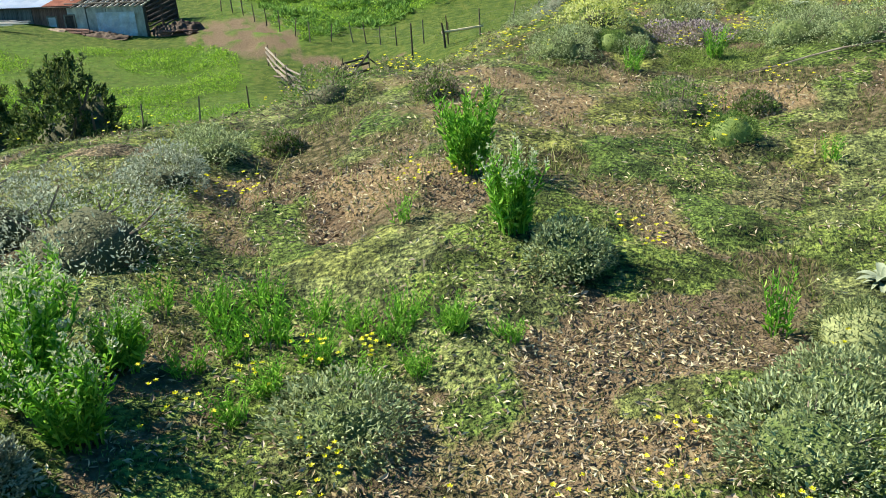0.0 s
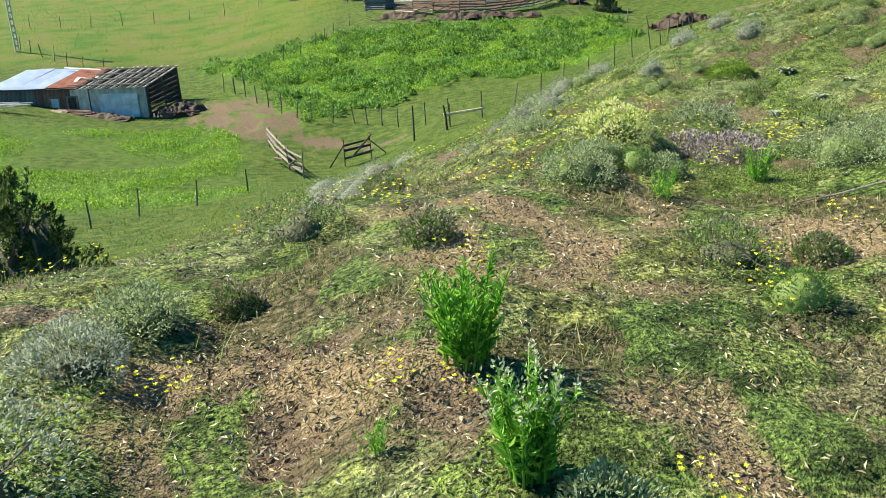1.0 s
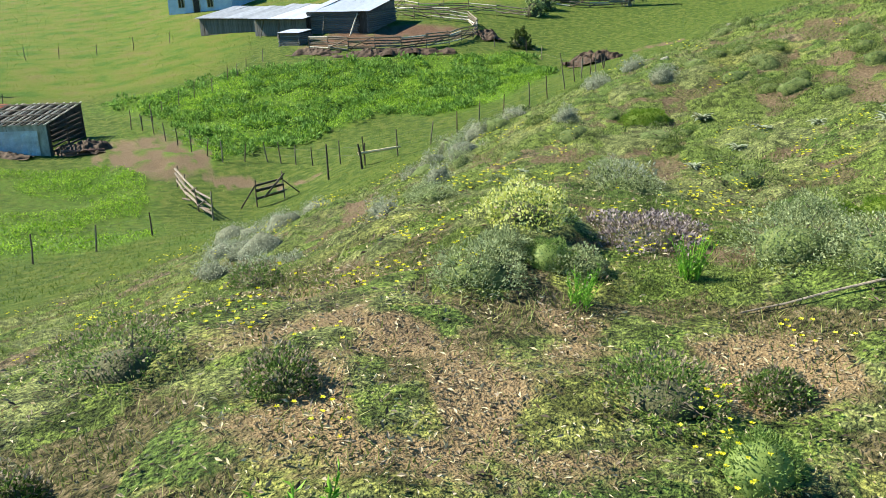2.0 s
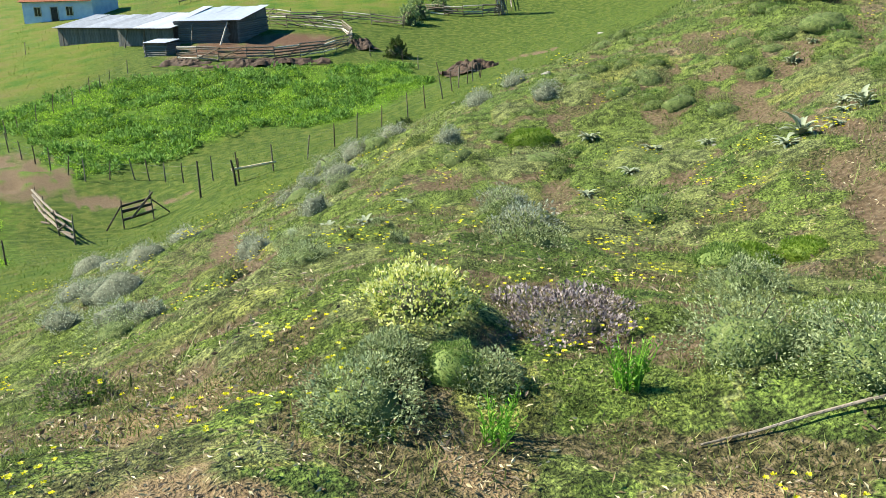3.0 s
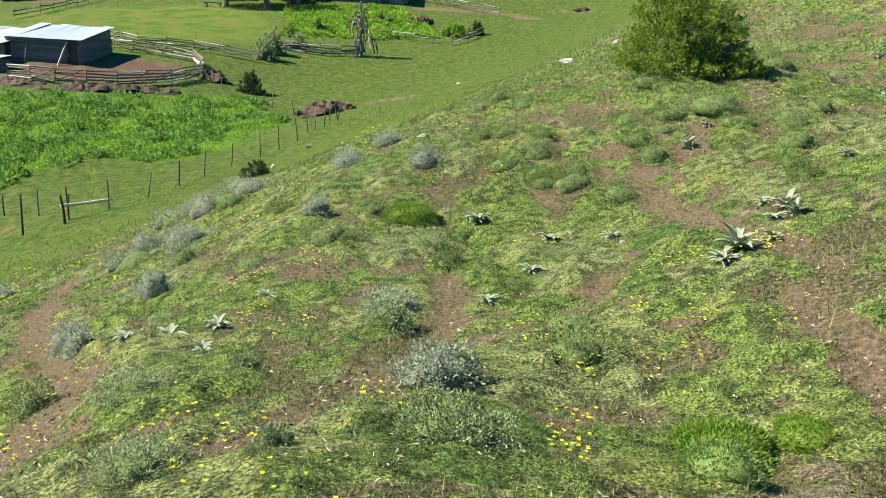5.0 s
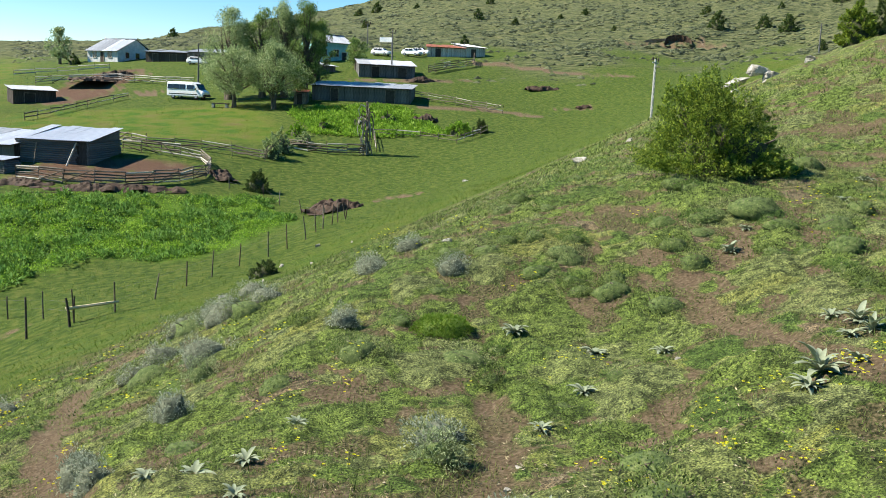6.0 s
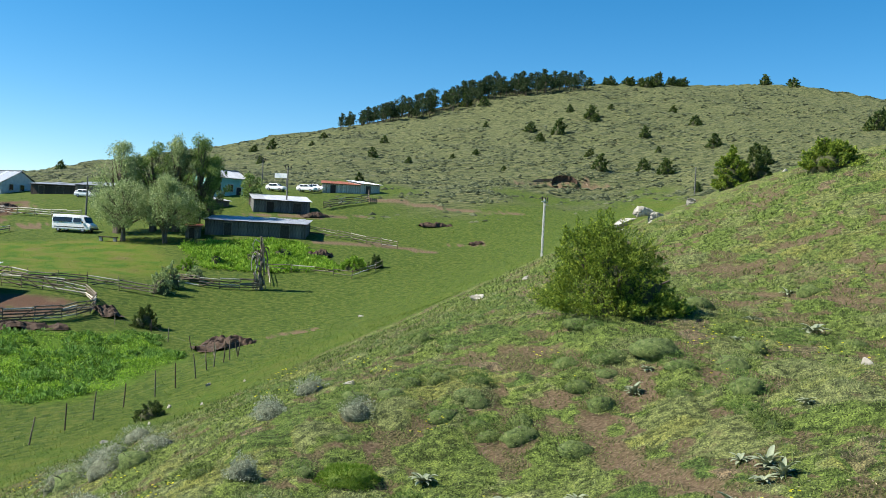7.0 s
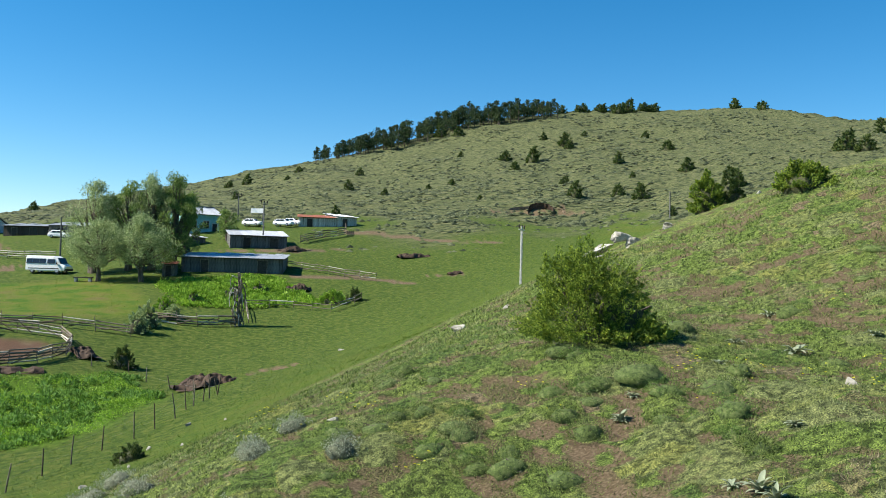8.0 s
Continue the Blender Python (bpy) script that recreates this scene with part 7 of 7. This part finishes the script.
def car(x, y, turn, label, tall=1.55):
    ob = thing("car", x, y, label, "car", turn, sink=-0.01)
    part("body", side_loft("body", [(0, 0.78, 0.4, 0.95, 0.7), (0.15, 0.86, 0.3, 1.05, 0.76), (1.1, 0.88, 0.28, 1.02, 0.8), (4.0, 0.88, 0.28, 1.0, 0.8), (4.3, 0.8, 0.36, 0.9, 0.7)], M_WHITE_PAINT), M_WHITE_PAINT, ob)
    part("cabin", side_loft("cabin", [(0.25, 0.7, 0.95, 1.05, 0.6), (0.75, 0.78, 0.95, tall, 0.6), (2.6, 0.78, 0.95, tall, 0.6), (3.35, 0.72, 0.95, 1.03, 0.6)], M_WHITE_PAINT), M_WHITE_PAINT, ob)
    for s in (-1, 1):
        panel("window", (1.25, s * 0.775, 1.25), (0.85, 0.03, 0.34), M_GLASS_DARK, ob, (s * 16, 0, 0))
        panel("window", (2.2, s * 0.775, 1.25), (0.85, 0.03, 0.34), M_GLASS_DARK, ob, (s * 16, 0, 0))
        panel("headlight", (4.22, s * 0.6, 0.72), (0.12, 0.28, 0.14), M_LAMP, ob)
        for wx in (0.85, 3.4):
            add_wheel(ob, wx, s * 0.78, 0.31)
    panel("windscreen", (3.02, 0, 1.28), (0.04, 1.2, 0.6), M_GLASS_DARK, ob, (0, -52, 0))
    panel("rear_window", (0.5, 0, 1.3), (0.04, 1.15, 0.5), M_GLASS_DARK, ob, (0, 42, 0))
    ob.matrix_basis = ob.matrix_basis @ Matrix.Scale(0.85, 4)
    return ob


bus = minibus(10.4, 139.4, -40)
bus.matrix_basis = bus.matrix_basis @ Matrix.Diagonal((0.98, 0.95, 0.88, 1))
car(47.6, 168.2, -46, "white estate car parked above the barns")
car(53.0, 167.0, -46, "white hatchback parked beside the stable", 1.5)
car(55.4, 168.6, -50, "white car parked close to the stable", 1.5)
car(15.6, 171.5, -30, "white car parked before a low barn")
tractor = thing("tractor", -33.5, 63.6, "small blue tractor beside the shed", "tractor", 20)
panel("bonnet", (0.9, 0, 0.95), (1.3, 0.6, 0.55), M_BLUE_PAINT, tractor)
panel("seat_box", (-0.2, 0, 0.85), (0.8, 0.8, 0.5), M_BLUE_PAINT, tractor)
panel("seat", (-0.2, 0, 1.25), (0.45, 0.5, 0.12), M_BLACK, tractor)
for s in (-1, 1):
    add_wheel(tractor, -0.2, s * 0.62, 0.6)
    add_wheel(tractor, 1.3, s * 0.5, 0.32)

# ---- village trees, heaps and timber ----
tree("willow_tree", 17.3, 126.9, 7.8, 7.4, 701, M_WILLOW, "grey-green willow with a short trunk", 36, 260, 0.26, 0.32)
tree("willow_tree", 22.0, 123.0, 8.4, 7.2, 702, M_WILLOW, "grey-green willow with several trunks", 38, 260, 0.26, 0.3, trunks=3)
tree("poplar_tree", 17.6, 134.0, 12.6, 7.0, 703, M_WILLOW, "tall pale green tree above the van", 44, 260, 0.26, 0.22, trunks=2)
tree("poplar_tree", 22.0, 133.5, 12.4, 6.0, 704, M_POPLAR, "tall dark green tree in the village", 40, 260, 0.26, 0.22)
tree("poplar_tree", 24.6, 131.5, 13.6, 5.5, 705, M_WILLOW, "tall pale green tree in the village", 40, 260, 0.26, 0.2)
tree("poplar_tree", 27.4, 130.7, 13.2, 6.0, 706, M_POPLAR, "tall green tree beside the long barn", 46, 260, 0.26, 0.2, trunks=2)
tree("poplar_tree", 29.6, 133.0, 10.4, 4.2, 707, M_POPLAR, "green tree behind the long barn", 30, 260, 0.26, 0.2)
tree("young_tree", 39.8, 150.8, 5.0, 4.2, 708, M_POPLAR, "young green tree before the turquoise house", 22, 110, 0.34, 0.2)
tree("young_tree", 25.8, 127.0, 5.0, 3.4, 709, M_POPLAR, "young green tree beside the privy", 20, 110, 0.3, 0.2)
tree("young_tree", -5.4, 193.0, 7.0, 4.6, 710, M_WILLOW, "slender tree beside the old cottage", 24, 110, 0.4, 0.25)
bush("small_bush", -3.0, 187.7, 2.8, 2.2, 711, M_DARK_BUSH, "dark bush beside the old cottage", 24, 70, 0.3)
for i, (x, y, w, h) in enumerate([(16.2, 93.3, 2.6, 2.4), (17.6, 95.6, 2.0, 2.6), (20.5, 99.0, 2.4, 1.6), (29.0, 109.0, 3.0, 2.0), (33.5, 112.0, 3.5, 1.8), (24.5, 107.5, 2.6, 2.0), (21.0, 105.0, 2.4, 1.5)]):
    bush("garden_bush", x, y, w, h, 720 + i, M_WILLOW if i < 3 else M_LUSH, "grey-green garden bush by a pole fence" if i < 3 else "bright green garden bush in shade", 70, 30, 0.18, "garden bushes")


def dead_tree(x, y, height, seed):
    """Twisted bare trunks with loops of hanging branches."""
    rng = np.random.default_rng(seed)
    ob = thing("dead_tree", x, y, "dead pale tree trunk with hanging branches", "tree", 0, sink=0.1)
    for k, (dx, tall) in enumerate(((0.0, 1.0), (0.35, 0.72), (-0.3, 0.6))):
        pts = [[dx + rng.normal() * 0.12, rng.normal() * 0.12, height * tall * s] for s in np.linspace(0, 1, 7)]
        part("trunk", quick_mesh("trunk", *tube(pts, np.linspace(0.18, 0.09, 7) * (1 - 0.2 * k), 8, 0.35, rng)), M_WOOD, ob)
    for k in range(40):
        a, z = rng.uniform(0, 6.28), height * rng.uniform(0.15, 0.95) ** 1.2
        out = rng.uniform(0.3, 0.95)
        d = np.array([math.cos(a), math.sin(a) * 0.7, 0])
        drop = min(z - 0.1, rng.uniform(0.5, 1.6))
        pts = [d * 0.08 + [0, 0, z], d * out * 0.7 + [0, 0, z + 0.22], d * out + [0, 0, z - drop * 0.3], d * out * 0.95 + rng.normal(size=3) * 0.06 + [0, 0, z - drop]]
        part("branch", quick_mesh("branch", *tube(pts, [0.075, 0.065, 0.05, 0.03], 5, 0.3, rng)), (M_WOOD, M_WHITE_WOOD, M_BROWN_POLE)[k % 3], ob)


dead_tree(26.0, 95.4, 5.4, 730)


def heap(name, x, y, width, depth, height, seed, material, label, turn=0.0):
    """A clodded heap of earth, dung or timber."""
    ob = thing(name, x, y, label, "heap", turn, sink=0.08)
    n = 52
    u = np.linspace(-1, 1, n)
    a, b = np.meshgrid(u, u)
    ragged = 1 + 0.7 * (value_noise(a * width / 2, b * depth / 2, 0.7, seed + 2) - 0.5)
    q = np.clip(1 - (np.hypot(a, b) * ragged) ** 2, 0, 1)
    z = height * q ** 0.7 * (0.6 + 0.35 * value_noise(a * width / 2, b * depth / 2, 0.55, seed) + 0.4 * (value_noise(a * width / 2, b * depth / 2, 0.2, seed + 1) - 0.4)) - 0.08
    idx = np.arange(n * n).reshape(n, n)
    faces = np.stack([idx[:-1, :-1], idx[:-1, 1:], idx[1:, 1:], idx[1:, :-1]], -1).reshape(-1, 4)
    part("mound", quick_mesh("mound", np.c_[(a * width / 2).ravel(), (b * depth / 2).ravel(), z.ravel()], faces), material, ob)


heap("dung_heap", 17.0, 70.8, 5.0, 3.4, 1.0, 741, M_HEAP, "red-brown dung heap at the meadow's edge")
heap("dung_heap", 47.0, 139.2, 4.5, 2.2, 1.0, 742, M_HEAP, "dark brown dung heap before the plank barn")
heap("dung_heap", 38.1, 111.4, 3.2, 2.2, 1.2, 743, M_HEAP, "dark red-brown heap in the garden")
heap("dung_heap", 1.4, 78.6, 11.0, 2.2, 0.65, 744, M_HEAP, "dark dung bank below the pen fence", 2)
heap("dung_heap", -4.6, 80.6, 5.0, 2.0, 0.6, 745, M_HEAP, "dark dung bank below the pen fence", -25)
heap("dung_heap", 10.4, 85.0, 1.8, 4.6, 0.8, 746, M_HEAP, "dark brush piled along the pen fence", 10)
heap("dung_heap", -17.6, 58.9, 4.0, 2.8, 0.9, 747, M_HEAP, "dark rubble heap at the shed's end", 0)
heap("dung_heap", -22.5, 57.3, 4.2, 1.2, 0.45, 748, M_HEAP, "brown rubble bank before the shed", 172)
heap("earth_bank", -25.4, 57.7, 1.8, 0.9, 0.3, 749, M_EARTH, "pale earth bank before the shed", 172)
heap("dung_heap", 4.0, 163.0, 5.0, 3.0, 1.2, 750, M_HEAP, "red-brown dung heap below the cottage")
heap("earth_bank", 1.6, 160.0, 17.0, 6.5, 0.8, 754, M_HEAP, "red-brown bank of bare earth in the village", 68)
heap("earth_bank", 63.9, 131.3, 6.0, 2.2, 0.8, 751, M_HEAP, "broken earth bank in the meadow")
heap("earth_bank", 63.0, 116.6, 3.0, 1.4, 0.6, 752, M_HEAP, "small broken earth bank in the meadow")


def cut_bank(x, y, width, height, turn, material):
    """A hollow cut into the hill: a curved wall of bare earth under a lip of turf."""
    ob = thing("earth_scar", x, y, "dark hollow scar of bare earth on the hill", "bank", turn, sink=1.0)
    u, v = np.meshgrid(np.linspace(-1, 1, 25), np.linspace(0, 1, 9))
    bow = np.sqrt(np.clip(1 - u * u, 0, 1))
    rough = value_noise(u * 3, v * 2, 0.4, 5) - 0.5
    front = np.stack([u * width / 2, bow * 1.6 - 0.5 * v ** 2 * bow + rough * 0.3, v * (height + 1) * (0.55 + 0.45 * bow) + rough * 0.25], -1).reshape(-1, 3)
    back = front + [0, 0.6, -0.05]
    idx = np.arange(25 * 9).reshape(9, 25)
    sheet = np.stack([idx[:-1, :-1], idx[:-1, 1:], idx[1:, 1:], idx[1:, :-1]], -1).reshape(-1, 4)
    top = np.stack([idx[-1, :-1], idx[-1, 1:], idx[-1, 1:] + 225, idx[-1, :-1] + 225], -1)
    part("wall", quick_mesh("wall", np.concatenate([front, back]), np.concatenate([sheet, sheet[:, ::-1] + 225, top])), material, ob)


cut_bank(116.0, 174.9, 12.5, 1.3, -30, M_EARTH)
# Deep middle of the scar; the darker material stands in for overhang shade.
cut_bank(116.6, 174.0, 5.6, 2.4, -30, M_HEAP)


def timber_pile(x, y, length, seed, turn, n=9, wood=None, label="pile of bleached poles lying in the grass"):
    rng = np.random.default_rng(seed)
    ob = thing("timber_pile", x, y, label, "timber", turn)
    for k in range(n):
        z = 0.08 + 0.11 * (k // 4)
        rod_between("pole", (rng.normal() * 0.2, 0.16 * (k % 4) + rng.normal() * 0.03, z), (length * rng.uniform(0.75, 1.05), 0.16 * (k % 4) + rng.normal() * 0.2, z + rng.normal() * 0.03), 0.11, wood or M_WHITE_WOOD, ob)


timber_pile(-32.0, 56.0, 6.0, 760, -4)
timber_pile(-18.6, 58.6, 2.6, 761, 60, 8)
timber_pile(-18.4, 57.6, 2.0, 762, 20, 12, M_RED_WOOD, "tangled brown boards beside the ruined shed")
timber_pile(-17.6, 58.2, 1.8, 763, 130, 12, M_DARK_WOOD, "tangled dark boards beside the ruined shed")
timber_pile(-23.0, 57.5, 2.2, 764, 165, 10, M_RED_WOOD, "broken brown boards before the ruined shed")
bench = thing("stone_bench", 15.6, 127.4, "rough bench beneath the willow", "bench", -30)
part("seat", box_mesh("seat", (2.4, 0.5, 0.12), (0, 0, 0.55), bevel=0.02), M_DARK_WOOD, bench)
for s in (-0.9, 0.9):
    part("leg", box_mesh("leg", (0.35, 0.45, 0.55), (s, 0, 0.24), bevel=0.03), M_STONE, bench)


def fallen_branch(x0, y0, x1, y1, seed):
    rng = np.random.default_rng(seed)
    ob = thing("fallen_branch", x0, y0, "long dry fallen branch lying on the slope", "branch")
    pts = []
    for s in np.linspace(0, 1, 7):
        x, y = x0 + (x1 - x0) * s, y0 + (y1 - y0) * s
        pts.append([x - x0, y - y0, ground_z(x, y) - ground_z(x0, y0) + 0.025 + rng.normal() * 0.008])
    part("stick", quick_mesh("stick", *tube(pts, np.linspace(0.004, 0.009, 7), 6, 0.3, rng)), M_WOOD, ob)


fallen_branch(1.71, 5.44, 2.75, 5.2, 770)
